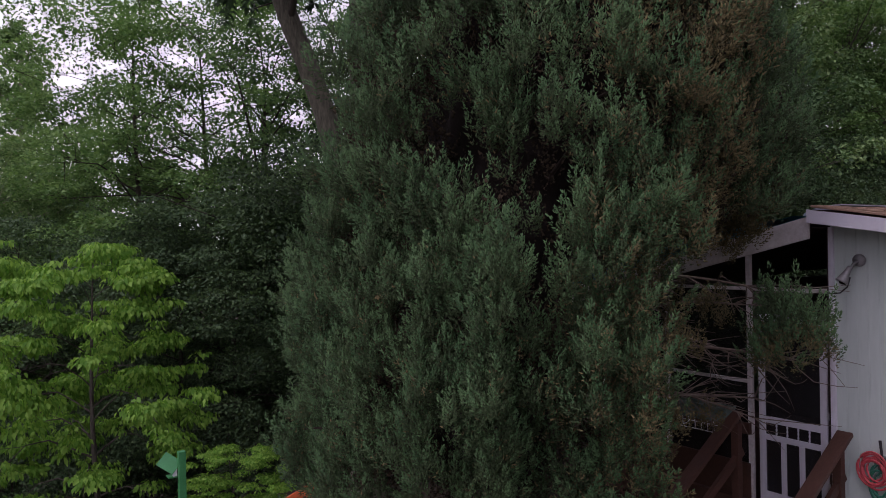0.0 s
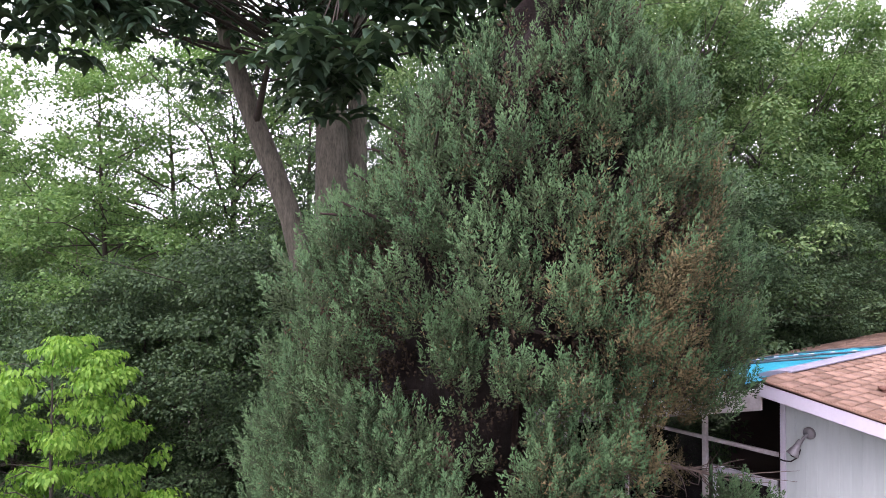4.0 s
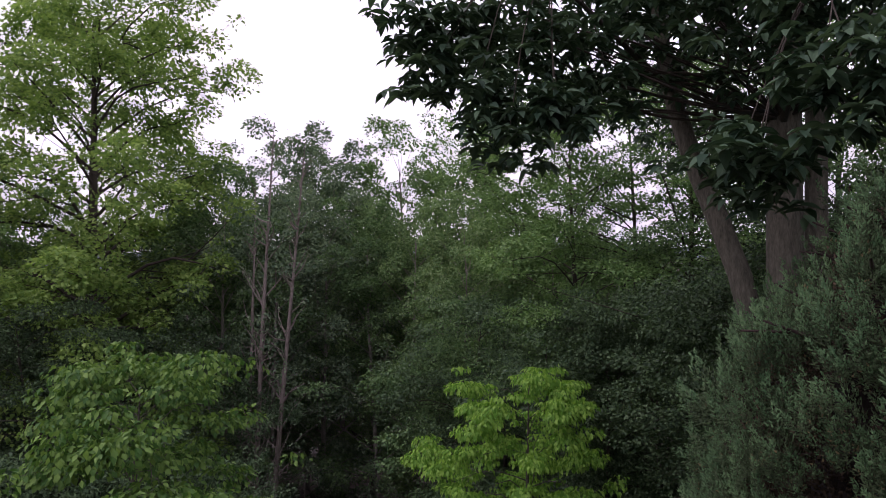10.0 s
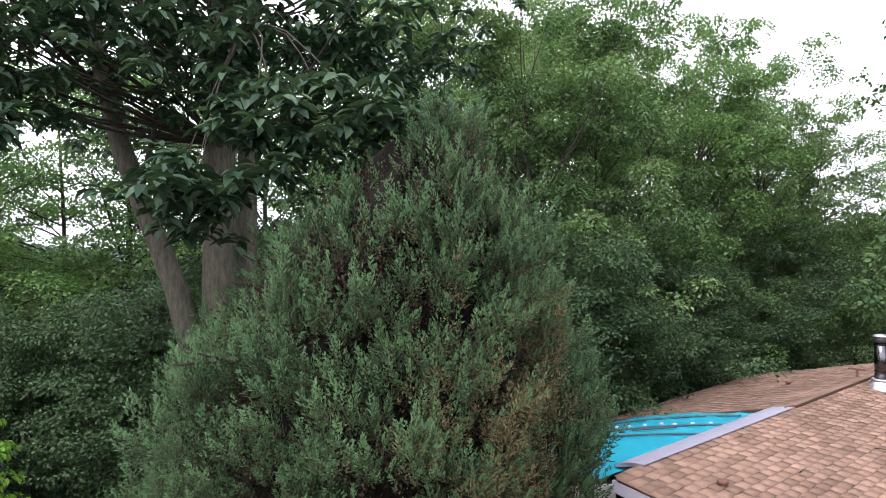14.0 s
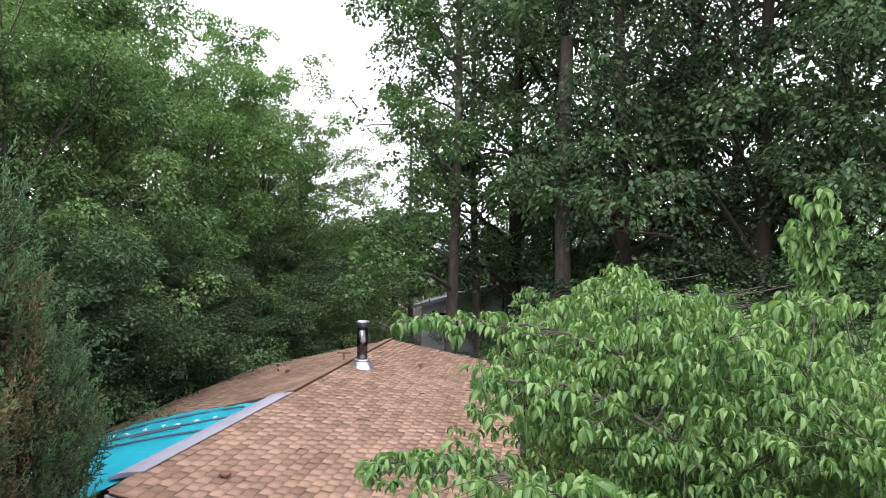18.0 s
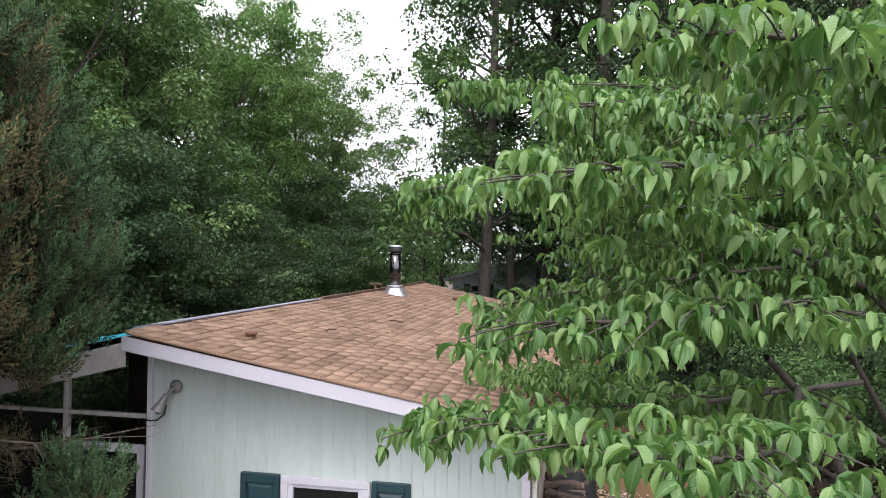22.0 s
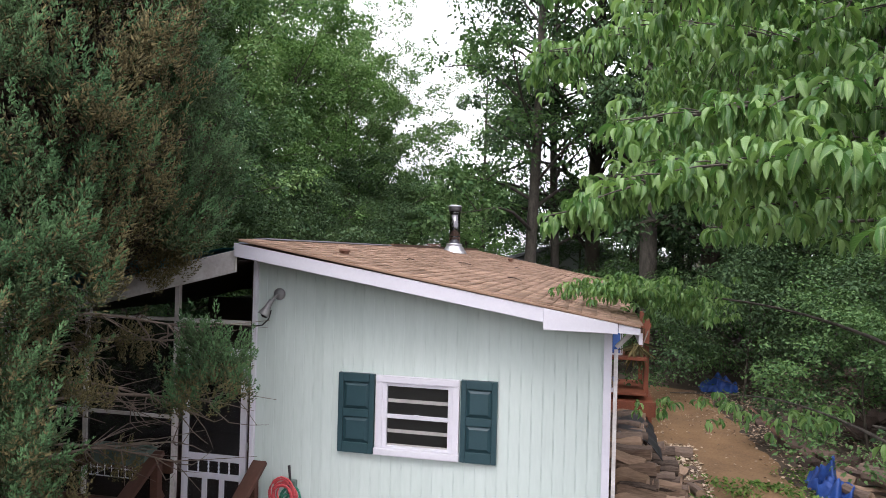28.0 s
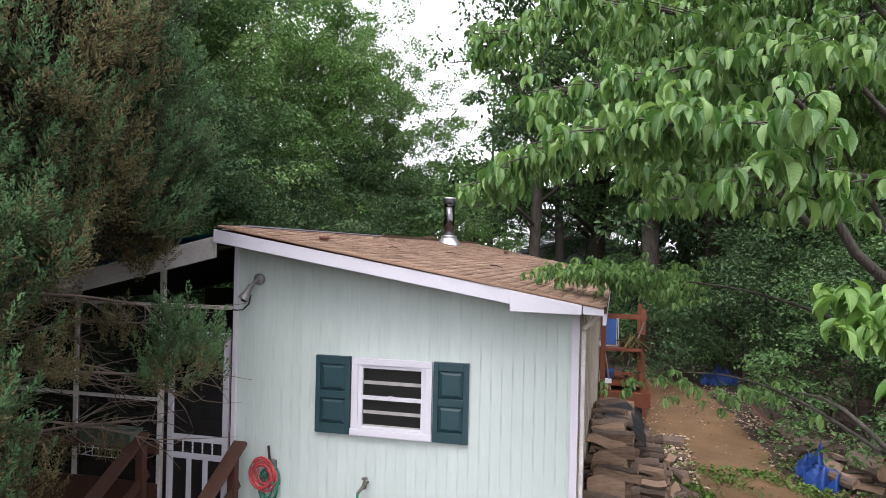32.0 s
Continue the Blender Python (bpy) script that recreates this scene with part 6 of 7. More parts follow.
def jun_tufts(k):
    """Feet, directions and sizes of the tufts that cover the crown."""
    z = 1.0 + 6.2 * g.random(k)
    a = g.uniform(0, 2 * np.pi, k)
    rr = jun_r(z, a)
    ok = g.random(k) < rr / 2.5
    z, a, rr = z[ok], a[ok], rr[ok]
    # the side by the porch is bare underneath
    turn = (np.degrees(a) - 60 + 180) % 360 - 180
    under = np.clip((3.75 + 0.25 * np.sin(4 * a) - z) / 0.35, 0, 1) * np.clip((88 - np.abs(turn)) / 20, 0, 1)
    ok = g.random(len(z)) > under
    z, a, rr = z[ok], a[ok], rr[ok]
    swell = 0.10 * np.sin(4.1 * a + 2.7 * z) * np.sin(3.3 * z - 2.0 * a + 1) + 0.05 * np.sin(11 * a + 5 * z)
    rr = np.maximum(rr + swell - 0.42 * g.random(len(z)) ** 1.6 - 0.17, 0.03)
    out = np.stack([np.cos(a), np.sin(a), 0 * a], -1)
    p = np.stack([*jun_c(z), z - 0.22], -1) + out * rr[:, None]
    lean = np.clip(0.75 - 0.10 * (z - 2), 0.25, 0.75)
    axis = unit(out * lean[:, None] + np.array([0, 0, 0.85]) + g.normal(0, 0.16, (len(z), 3)))
    keep = np.ones(len(z), bool)
    for hx_, hy_, hz_, hr in HOLLOWS:
        keep &= np.linalg.norm(p + axis * 0.22 - np.array([hx_, hy_, hz_]), axis=1) > hr * g.uniform(0.8, 1.15, len(z))
    keep &= ~((p[:, 1] > -0.55) & (p[:, 2] < 3.75)) & ~((p[:, 2] < 3.6) & (p[:, 0] > -0.1) & (p[:, 1] > -2.4))
    return p[keep], axis[keep], g.uniform(0.75, 1.25, keep.sum())


def lobe(n, cx, cy, z0, z1, rad):
    """Tufts over a separate rounded bough."""
    u = g.random(n)
    a = g.uniform(0, 2 * np.pi, n)
    rr = rad * np.sqrt(np.clip(1 - np.clip(u * 1.5 - 0.5, 0, 1) ** 2, 0.03, 1)) * g.uniform(0.55, 0.95, n)
    out = np.stack([np.cos(a), np.sin(a), 0 * a], -1)
    p = np.stack([cx + rr * np.cos(a), cy + rr * np.sin(a), z0 + (z1 - z0 - 0.34) * u], -1)
    return p, unit(out * 0.38 + np.array([0, 0, 1.0]) + g.normal(0, 0.15, (n, 3))), g.uniform(0.7, 1.15, n)


def shoots(p, axis, big, per=7):
    """Each tuft: one tall middle shoot and shorter ones spread round it."""
    k = len(p)
    first = np.tile(np.arange(per) == 0, k)
    p, axis, big = np.repeat(p, per, 0), np.repeat(axis, per, 0), np.repeat(big, per)
    off = g.normal(0, 1, p.shape)
    off = unit(off - axis * (off * axis).sum(1)[:, None]) * np.where(first, 0.0, 1.0)[:, None]
    base = p + off * (g.uniform(0.02, 0.085, len(p)) * big)[:, None] - axis * np.where(first, 0.0, g.uniform(0.0, 0.12, len(p)))[:, None]
    return base, unit(axis + off * g.uniform(0.25, 0.75, len(p))[:, None]), np.where(first, g.uniform(0.30, 0.42, len(p)), g.uniform(0.18, 0.34, len(p))) * big


boughs = [jun_tufts(3250), lobe(26, 0.02, -2.75, 6.3, 7.45, 0.34), lobe(26, -0.3, -2.7, 6.0, 7.15, 0.5)]
for spec in ((62, -1.15, -4.05, 1.5, 4.10, 0.72), (46, -0.55, -4.10, 1.6, 4.12, 0.42), (20, 0.05, -4.10, 2.2, 3.84, 0.26), (30, 0.36, -3.55, 2.2, 3.98, 0.36), (26, -2.3, -4.0, 1.8, 4.0, 0.55),
             (30, 0.33, -1.30, 2.36, 3.20, 0.32), (14, 0.0, -2.95, 2.1, 2.9, 0.36), (14, 0.0, -3.05, 1.3, 2.2, 0.38), (7, -0.85, -0.95, 2.6, 3.2, 0.42), (8, -1.15, -0.95, 1.4, 2.0, 0.5), (16, -0.15, -3.15, 1.6, 3.4, 0.38),
             (9, -0.9, -1.6, 2.2, 3.5, 0.5), (9, -0.35, -2.2, 2.3, 3.6, 0.42), (7, -1.3, -1.5, 1.2, 2.2, 0.5)):
    boughs.append(lobe(*spec))
P3, A3, B3 = (np.concatenate([b[i] for b in boughs]) for i in range(3))
sp, sa, sl = shoots(P3, A3, B3)
twig_v, twig_t, who = plumes(sp, sa, sl, 50)
cen = sp + sa * sl[:, None] * 0.5
az = np.arctan2(cen[:, 1] - jun_c(cen[:, 2])[1], cen[:, 0] - jun_c(cen[:, 2])[0])
toward_house = np.clip((np.cos(az - radians(28)) - 0.30) / 0.5, 0, 1) * np.clip((6.4 - cen[:, 2]) / 1.6, 0, 1)
patchy = 0.5 + 0.5 * np.sin(3.1 * cen[:, 0] + 1.7 * cen[:, 2]) * np.sin(2.3 * cen[:, 1] - 1.9 * cen[:, 2])
dryness = toward_house * (0.40 + 0.46 * patchy) + g.normal(0, 0.16, len(cen))
sprig = np.hypot(cen[:, 0] - 0.36, cen[:, 1] + 1.3) < 0.55
dryness = np.where(sprig, 0.42 * (cen[:, 2] < 2.75), dryness)
dryness = np.where((cen[:, 0] > -1.8) & (cen[:, 1] > -2.5) & (cen[:, 2] < 3.6) & ~sprig, 1.0, dryness)
# the older twigs near the foot of a shoot brown first
age = dryness[who] + 0.10 + 0.50 * (0.35 - twig_t) + g.normal(0, 0.10, len(who))
is_dry = age > 0.50
# Outer twigs take the paler tip colour, as new growth and as caught light.
is_tip = (twig_t + g.normal(0, 0.12, len(who)) > 0.60) & ~is_dry
juniper = thing("juniper", "large dense blue-green juniper with browned side by the porch", "tree")


def twig_mesh(name, sel, material, label):
    v = twig_v[sel]
    f = SPIN_F[None] + (np.arange(len(v)) * 4)[:, None, None]
    part(name, mesh_of(name, v.reshape(-1, 3), f.reshape(-1, 3), material), None, juniper, label)


twig_mesh("crown", ~is_dry & ~is_tip, L_JUNIPER, "dense blue-green scale foliage")
twig_mesh("fresh_growth", is_tip, L_JUNIPER_TIP, "paler blue-green shoot tips")
twig_mesh("dry_foliage", is_dry, L_JUNIPER_DRY, "olive and brown dry foliage")
# brown inner foliage and a near-black shell, both coloured dark for the shade inside
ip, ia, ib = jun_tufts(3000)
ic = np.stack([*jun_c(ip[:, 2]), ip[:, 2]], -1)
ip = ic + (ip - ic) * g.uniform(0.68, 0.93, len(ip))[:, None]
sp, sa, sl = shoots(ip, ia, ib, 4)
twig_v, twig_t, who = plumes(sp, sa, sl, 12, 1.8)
twig_mesh("inner_foliage", np.ones(len(who), bool), L_JUNIPER_IN, "brown inner foliage darkened for the shade inside")
# Near-black closed shell: painted shade that fills the gaps between tufts.
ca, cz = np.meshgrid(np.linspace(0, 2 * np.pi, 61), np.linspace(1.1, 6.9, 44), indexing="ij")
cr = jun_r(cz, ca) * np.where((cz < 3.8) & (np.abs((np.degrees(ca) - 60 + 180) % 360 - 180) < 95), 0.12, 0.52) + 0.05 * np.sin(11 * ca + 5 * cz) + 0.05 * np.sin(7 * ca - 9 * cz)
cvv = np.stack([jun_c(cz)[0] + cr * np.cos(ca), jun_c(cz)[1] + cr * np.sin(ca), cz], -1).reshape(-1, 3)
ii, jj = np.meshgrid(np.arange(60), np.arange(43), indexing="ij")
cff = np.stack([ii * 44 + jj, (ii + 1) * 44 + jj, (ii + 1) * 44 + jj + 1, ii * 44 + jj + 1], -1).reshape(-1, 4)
part("shade_core", mesh_of("shade_core", cvv, cff, mat("deep_shade_shell", (0.006, 0.004, 0.003), (0.02, 0.014, 0.010), 0.98, 14, 0.8, fine=70)), None, juniper, "near-black shell standing for the shade inside the crown")
jw = [(curve_path([(JX, JY, -0.4), (JX + 0.2, JY - 0.1, 3), (-0.6, -2.6, 6.6)], 8), np.linspace(0.22, 0.05, 8))]
for j in range(170):
    z, a = g.uniform(0.9, 6.0), g.uniform(0, 2 * np.pi)
    if z < 3.9 and abs((math.degrees(a) - 60 + 180) % 360 - 180) < 95:
        continue
    rr = float(jun_r(z, a)) * g.uniform(0.75, 0.92)
    jc = np.array([float(jun_c(z)[0]), float(jun_c(z)[1]), z])
    e = jc + np.array([rr * math.cos(a), rr * math.sin(a), 0.25])
    s = jc - [0, 0, 0.3]
    jw.append((curve_path([s, (s + e) / 2 + g.normal(0, 0.12, 3), e], 6), np.linspace(0.035, 0.008, 6)))
part("trunk", mesh_of("trunk", *tubes(jw[:1], 8), TWIG, True), None, juniper)
tagged(part("branch_mass", mesh_of("branch_mass", *tubes(jw[1:], 6), TWIG, True), None, juniper, "dark twigs inside the crown"), kind="stuff")
# bare grey branches reaching towards the porch
bw = []
for s, e, r0 in (((-1.3, -2.0, 2.2), (0.30, -1.30, 2.40), 0.030), ((-1.4, -1.9, 1.9), (-0.35, -0.75, 1.70), 0.020), ((-1.5, -1.8, 2.5), (-0.45, -0.60, 2.75), 0.020), ((-1.6, -1.7, 2.3), (-1.0, -0.45, 2.1), 0.018),
                 ((-1.2, -2.2, 2.9), (0.05, -1.2, 2.95), 0.024), ((-1.5, -2.0, 1.6), (-0.2, -1.0, 1.95), 0.026), ((-1.7, -1.6, 2.7), (-1.3, -0.5, 2.5), 0.016), ((-1.0, -2.1, 2.5), (-0.1, -0.9, 2.2), 0.020)):
    s, e = np.array(s), np.array(e)
    main = curve_path([s, (s * 0.55 + e * 0.45) + [0, 0, 0.16], e], 9)
    bw.append((main, np.linspace(r0 * 0.75, r0 * 0.3, 9)))
    for j in range(20):
        f = g.integers(2, 9)
        d = (e - s) * g.uniform(0.08, 0.28) + g.normal(0, 0.13, 3) + [0, 0, -0.08]
        bw.append((curve_path([main[f], main[f] + d * 0.5 + g.normal(0, 0.05, 3), main[f] + d], 5), np.linspace(0.006, 0.002, 5)))
tagged(part("dead_wood", mesh_of("dead_wood", *tubes(bw, 5), mat("brown_dead_twig", (0.07, 0.052, 0.04), (0.23, 0.185, 0.15), 0.9, 6, 0.5, fine=50), True), None, juniper, "bare grey dead branches"), kind="stuff")

# ---- the dogwood beside the path ----
g = np.random.default_rng(15)
dog = thing("dogwood_tree", "multi-stemmed dogwood with large drooping ribbed leaves", "tree")
# stems: points from the foot to the tip, and the radius at the foot
STEMS = [([(6.1, -1.6, -0.1), (5.75, -2.1, 1.4), (5.23, -2.58, 2.31), (4.79, -2.76, 2.78), (4.66, -2.4, 2.80)], 0.026), ([(6.2, -1.6, 0.0), (5.95, -2.1, 2.2), (5.27, -2.43, 3.19), (4.81, -2.8, 3.50), (4.58, -2.95, 3.86), (4.30, -3.45, 4.1)], 0.046),
         ([(6.2, -1.6, 0.0), (6.2, -2.1, 2.2), (5.7, -2.3, 3.5), (5.1, -2.3, 4.2), (4.85, -2.0, 4.75)], 0.044), ([(6.3, -1.5, 0.0), (6.1, -1.4, 2.2), (5.5, -1.2, 3.6), (4.9, -1.2, 4.8)], 0.038), ([(6.3, -1.6, 0.0), (6.5, -2.1, 2.6), (6.2, -2.4, 3.8), (5.8, -2.5, 4.6)], 0.040),
         ([(4.95, -2.72, 2.6), (4.75, -1.9, 2.68), (4.46, -1.05, 2.66), (3.9, -0.2, 2.5)], 0.011), ([(5.9, -1.4, 2.7), (5.2, -0.5, 3.1), (4.5, 0.5, 3.25), (3.3, 0.55, 3.28)], 0.018)]
# leafy branches: points, leaf size, whorls per metre, half width of the spray
ROWS = [([(5.2, -2.4, 3.5), (4.75, -2.55, 3.80), (4.25, -2.6, 3.80), (3.85, -2.5, 3.78)], 1.0, 30, 0.17), ([(4.9, -2.6, 3.9), (4.4, -3.0, 3.90), (4.05, -3.1, 3.86), (3.75, -3.05, 3.84)], 0.95, 44, 0.14),
        ([(4.50, -3.1, 3.95), (4.22, -3.85, 3.92), (3.85, -4.0, 3.92), (3.5, -3.65, 3.90), (3.16, -3.27, 3.76)], 0.86, 80, 0.11), ([(4.9, -2.6, 4.3), (4.3, -2.9, 4.55), (3.6, -2.6, 4.78), (2.93, -2.37, 4.68)], 0.95, 70, 0.17),
        ([(4.75, -2.0, 5.1), (4.2, -1.7, 5.35), (3.6, -1.4, 5.42), (2.98, -1.55, 5.42)], 1.0, 42, 0.17), ([(4.9, -3.0, 4.05), (4.4, -3.5, 4.27), (3.85, -3.5, 4.20), (3.40, -3.3, 4.16)], 0.98, 64, 0.14), ([(4.9, -3.0, 4.45), (4.4, -3.5, 4.66), (3.9, -3.55, 4.68), (3.5, -3.3, 4.66)], 0.98, 56, 0.15),
        ([(4.7, -2.3, 4.85), (4.1, -2.2, 5.13), (3.55, -2.2, 5.15)], 1.0, 46, 0.16),
        ([(4.9, -2.4, 4.4), (4.2, -2.2, 4.3), (3.7, -1.9, 4.2), (3.3, -1.7, 4.1)], 1.0, 40, 0.16), ([(4.7, -1.5, 5.2), (4.6, -1.4, 5.5), (4.5, -1.4, 5.74)], 0.95, 60, 0.20), ([(4.8, -1.7, 5.1), (5.2, -1.8, 5.5), (5.6, -2.1, 5.66)], 1.0, 50, 0.22),
        ([(4.35, -3.9, 3.7), (4.2, -4.35, 3.88), (4.10, -4.46, 3.90)], 0.92, 24, 0.05), ([(4.3, -4.0, 3.6), (4.12, -4.2, 3.72), (4.02, -4.24, 3.70)], 0.98, 22, 0.03), ([(4.4, -3.8, 3.6), (4.34, -4.0, 3.74), (4.31, -4.06, 3.73)], 0.98, 24, 0.04),
        ([(5.6, -2.4, 4.4), (5.2, -3.4, 4.8), (4.75, -4.1, 5.0)], 1.0, 66, 0.2), ([(4.9, -3.2, 4.65), (4.5, -3.7, 4.93), (4.15, -3.75, 5.02), (3.88, -3.7, 5.03)], 1.0, 52, 0.15), ([(5.3, -2.6, 3.4), (5.2, -3.5, 3.9), (5.0, -4.2, 4.2)], 1.1, 44, 0.2),
        ([(5.7, -2.4, 4.9), (5.9, -3.2, 5.2), (5.6, -3.9, 5.3)], 1.1, 44, 0.22), ([(5.0, -1.2, 4.2), (4.5, -0.6, 4.5), (3.9, -0.3, 4.5)], 1.0, 40, 0.2), ([(6.0, -2.3, 4.0), (6.6, -2.8, 4.4), (6.9, -3.2, 4.6)], 1.0, 40, 0.25),
        ([(5.7, -1.3, 4.6), (5.8, -1.2, 5.5), (5.7, -1.4, 6.28)], 1.0, 62, 0.26), ([(5.8, -0.9, 4.8), (6.0, -0.5, 5.5), (5.9, -0.5, 6.05)], 1.0, 62, 0.26), ([(5.9, -0.9, 4.7), (6.3, -1.0, 5.3), (6.4, -1.2, 5.9)], 1.0, 60, 0.26)]
skel = [curve_path(p, 14) for p, _ in STEMS]
for p, (_, r0) in zip(skel, STEMS):
    part("stem", mesh_of("stem", *tubes([(p, np.linspace(r0, r0 * 0.22, 14))], 9), BARK, True), None, dog, "grey-brown stem")
tips, sizes, young, tw = [], [], [], []


def whorl_at(p, size, fresh=False):
    tips.append(np.asarray(p, float))
    sizes.append(size)
    young.append(fresh)


for pts, sz, per_m, half in ROWS:
    p = curve_path(pts, 12)
    part("branch", mesh_of("branch", *tubes([(p, np.linspace(0.013, 0.004, 12))], 6), BARK, True), None, dog)
    run = np.concatenate([[0], np.cumsum(np.linalg.norm(np.diff(p, axis=0), axis=1))])
    for d in np.linspace(run[-1] * 0.25, run[-1], int(per_m * run[-1])):
        b = np.array([np.interp(d, run, p[:, i]) for i in range(3)])
        k = min(11, int(np.searchsorted(run, d)))
        way = unit((p[k] - p[max(0, k - 1)])[None])[0]
        side = np.array([-way[1], way[0], 0])
        o = g.normal(0, half * (1.15 - 0.6 * d / run[-1]))
        o *= 1.35
        t1 = b + side * o + way * abs(o) * 0.4 + [0, 0, 0.03 - 0.25 * abs(o) + g.normal(0, 0.012)]
        tw.append((curve_path([b, (b + t1) / 2 + [0, 0, 0.01], t1], 4), np.linspace(0.004, 0.002, 4)))
        whorl_at(t1 + [0, 0, g.normal(0, 0.03)], sz * g.uniform(0.7, 1.25))
# flat sprays of twigs in tiers through the crown
allp = np.concatenate(skel[:5] + [curve_path(r[0], 12) for r in ROWS])
made = 0
while made < 500:
    d = unit(g.normal(0, 1, (1, 3)))[0]
    c0 = np.array([5.0, -0.6, 4.85]) + d * np.array([1.5, 2.4, 1.0]) * g.uniform(0.4, 1.0) ** 0.5
    near = c0[1] < -3.2 and c0[2] < 4.4
    if c0[2] < 4.25 - 0.2 * (c0[1] > -1.5) or near or c0[1] < -3.0 or (c0[1] < -2.5 and c0[2] > 4.85) or c0[2] > 5.6 - 0.3 * (c0[0] - 5.0) or c0[0] < 3.45 or (c0[0] < 4.3 and g.random() < 0.6):
        continue
    made += 1
    k = np.argmin(((allp - c0) ** 2).sum(1))
    way = c0 - allp[k]
    way[2] *= 0.3
    way = way / (np.linalg.norm(way) + 1e-6)
    side = np.array([-way[1], way[0], 0])
    s = allp[k] if np.linalg.norm(c0 - allp[k]) < 0.8 else c0 + 0.8 * (allp[k] - c0) / np.linalg.norm(allp[k] - c0)
    tw.append((curve_path([s, (s + c0) / 2 + [0, 0, -0.04], c0, c0 + way * 0.3 + [0, 0, -0.02]], 7), np.linspace(0.006, 0.002, 7)))
    for q2 in range(16):
        f, o = g.uniform(-0.36, 0.34), g.normal(0, 0.13)
        whorl_at(c0 + way * f + side * o + [0, 0, g.normal(0, 0.02) - 0.2 * abs(o) - 0.12 * max(0, f)], g.uniform(0.68, 0.92))
# far compact cluster above the eave, low sparse sprays, and the young growth
for n2, c0, sp, sz in ((90, (3.3, 0.5, 3.32), (0.17, 0.25, 0.035), 0.95), (170, (3.75, 0.6, 3.34), (0.22, 0.3, 0.055), 0.95), (110, (4.15, 0.75, 3.22), (0.2, 0.3, 0.10), 0.95),
                       (12, (4.46, -1.05, 2.55), (0.16, 0.20, 0.04), 0.9), (10, (4.15, -0.6, 2.5), (0.16, 0.2, 0.05), 0.9), (6, (3.81, -0.2, 2.36), (0.09, 0.1, 0.04), 0.95), (10, (4.75, -1.6, 2.62), (0.15, 0.2, 0.05), 0.9)):
    for j in range(n2):
        whorl_at(np.array(c0) + g.normal(0, 1, 3) * sp, sz * g.uniform(0.85, 1.1))
new_shoot = curve_path([(5.5, -2.3, 2.7), (5.1, -3.6, 3.0), (4.68, -4.15, 3.22), (4.42, -4.35, 3.34)], 10)
part("branch", mesh_of("branch", *tubes([(new_shoot, np.linspace(0.014, 0.005, 10))], 6), BARK, True), None, dog)
for c0, sp, n2 in (((4.38, -4.30, 3.40), (0.06, 0.05, 0.025), 12), ((4.46, -4.36, 3.33), (0.08, 0.05, 0.03), 16), ((4.56, -4.40, 3.22), (0.07, 0.05, 0.03), 15), ((4.64, -4.30, 3.33), (0.08, 0.06, 0.03), 14), ((4.62, -4.46, 3.09), (0.06, 0.05, 0.025), 10)):
    for j in range(n2):
        whorl_at(np.array(c0) + g.normal(0, 1, 3) * sp, 1.0 * g.uniform(0.75, 1.1), True)
tagged(part("twig_mass", mesh_of("twig_mass", *tubes(tw, 4), BARK, True), None, dog, "thin curving twigs"), kind="stuff")
whorl, sizes, young = np.array(tips), np.array(sizes), np.array(young)
n = 6
cc = np.repeat(whorl, n, 0) + g.normal(0, 0.010, (len(whorl) * n, 3))
ang = np.tile(np.arange(n) * 2 * np.pi / n, len(whorl)) + np.repeat(g.uniform(0, 6.3, len(whorl)), n) + g.normal(0, 0.3, len(cc))
out = np.stack([np.cos(ang), np.sin(ang), 0 * ang], -1)
dd = unit(out + np.stack([0 * ang, 0 * ang, g.uniform(-1.0, 0.15, len(cc))], -1))
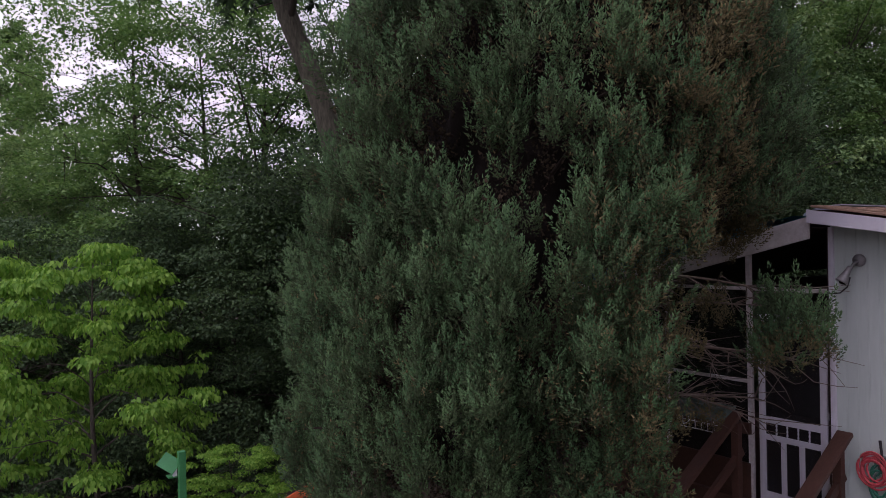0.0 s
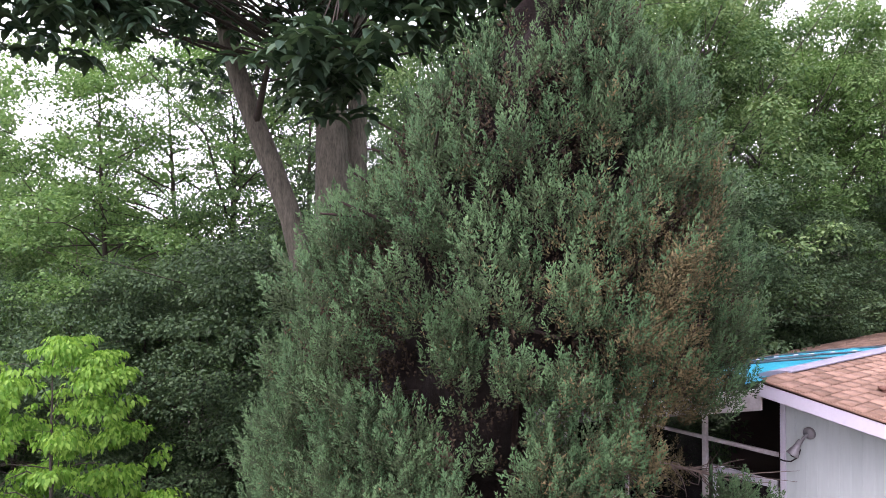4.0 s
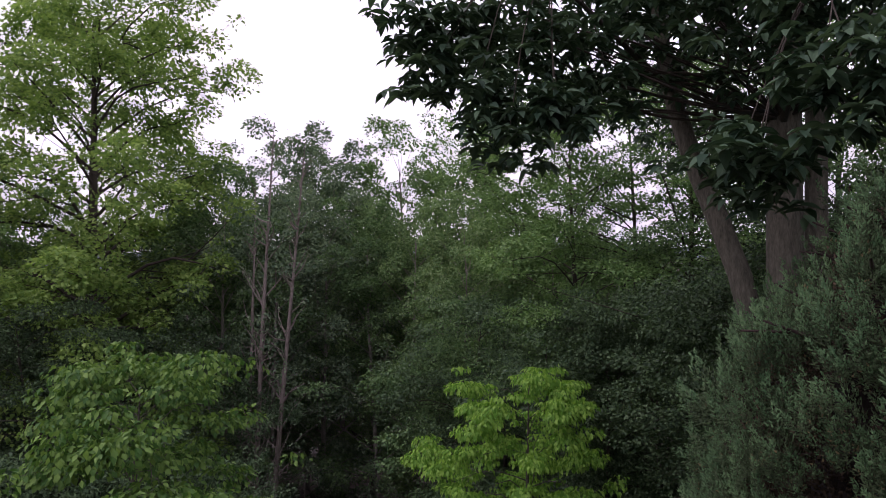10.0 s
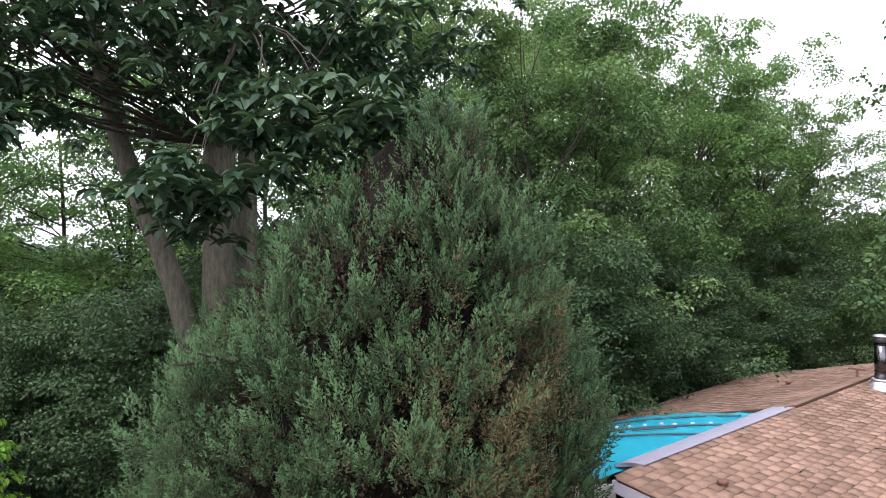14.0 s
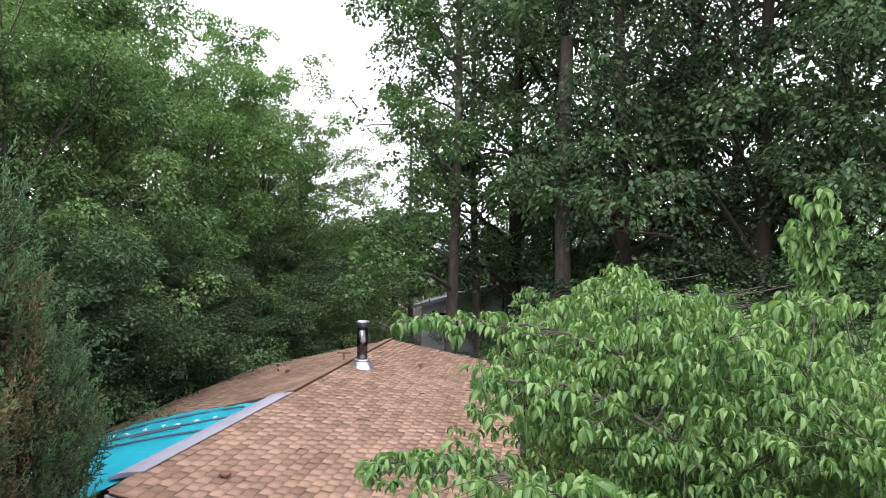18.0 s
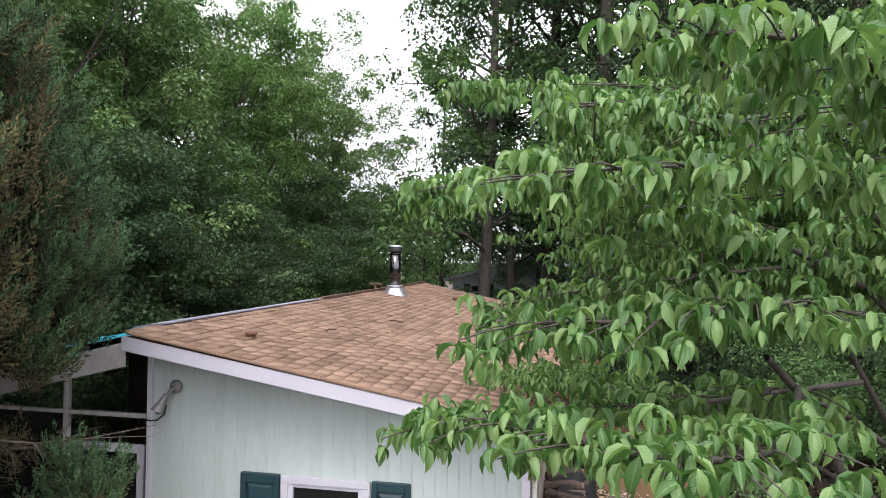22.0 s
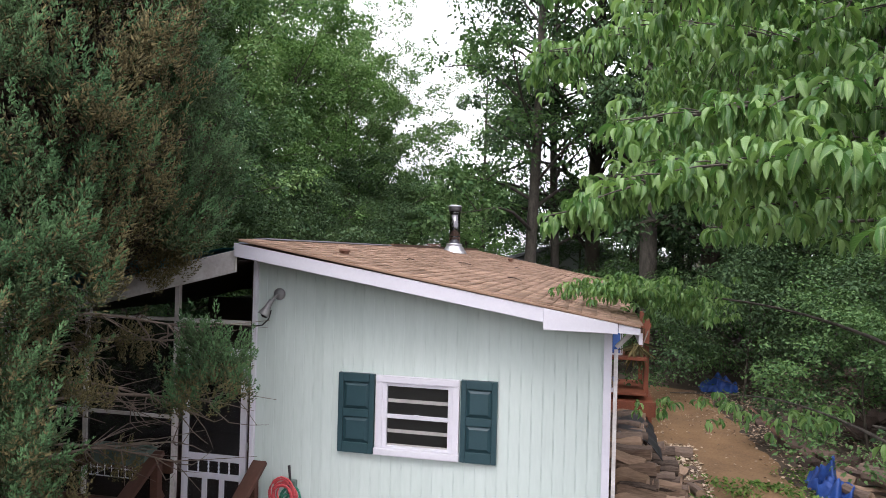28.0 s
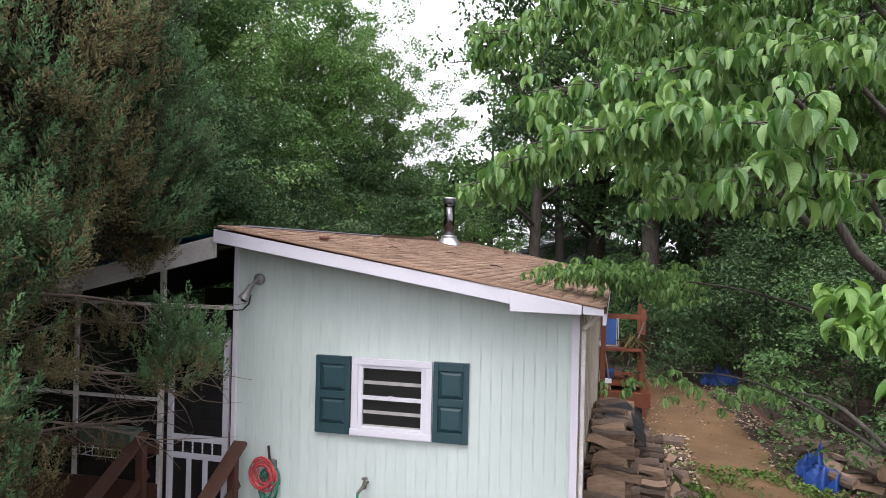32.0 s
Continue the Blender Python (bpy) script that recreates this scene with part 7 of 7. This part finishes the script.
ll = g.uniform(0.066, 0.104, len(cc)) * np.repeat(sizes, n)
nn = np.array([0, 0, 1.0]) + out * 0.2 + g.normal(0, 0.22, (len(cc), 3))
fresh = np.repeat(young, n)
near = np.argsort(np.linalg.norm(cc - np.array([4.0, -5.6, 3.6]), axis=1))[:480]
rest = np.setdiff1d(np.arange(len(cc)), near)
v, f = leaves(cc[rest], dd[rest], nn[rest], ll[rest], ll[rest] * 0.37, DROOP)
tagged(part("foliage", mesh_of("foliage", v, f, L_DOGWOOD, True, np.tile(DROOP[2], (len(rest), 1))), None, dog, "drooping ribbed green leaves"), kind="stuff")
leaf_mes = [mesh_of("leaf", *leaves(np.zeros((1, 3)), np.array([[1.0, 0, 0]]), np.array([[0, 0, 1.0]]), np.array([1.0]), np.array([0.40]), sh), m_, True, sh[2]) for m_ in (L_DOGWOOD, L_DOGWOOD_NEW) for sh in (DROOP_FINE, leaf_shape(7, 0.9, 0.28), leaf_shape(7, 1.5, 0.4))]
for i in near:
    ax = Vector(dd[i]).normalized()
    sd = Vector(nn[i]).cross(ax).normalized()
    up = ax.cross(sd)
    m = Matrix((ax, sd, up)).transposed().to_4x4()
    m.translation = Vector(cc[i])
    part("leaf", leaf_mes[3 * int(fresh[i]) + i % 3], None, dog, at=m @ Matrix.Diagonal((ll[i], ll[i], ll[i], 1)))

# hills on the horizon, the distance haze put into their pale blue-grey colour
ha = np.linspace(radians(20), radians(150), 90)
hx, hy = EYE[0] - 1500 * np.sin(ha), EYE[1] + 1500 * np.cos(ha)
ht = 18 + 9 * np.sin(ha * 9) + 5 * np.sin(ha * 23 + 1)
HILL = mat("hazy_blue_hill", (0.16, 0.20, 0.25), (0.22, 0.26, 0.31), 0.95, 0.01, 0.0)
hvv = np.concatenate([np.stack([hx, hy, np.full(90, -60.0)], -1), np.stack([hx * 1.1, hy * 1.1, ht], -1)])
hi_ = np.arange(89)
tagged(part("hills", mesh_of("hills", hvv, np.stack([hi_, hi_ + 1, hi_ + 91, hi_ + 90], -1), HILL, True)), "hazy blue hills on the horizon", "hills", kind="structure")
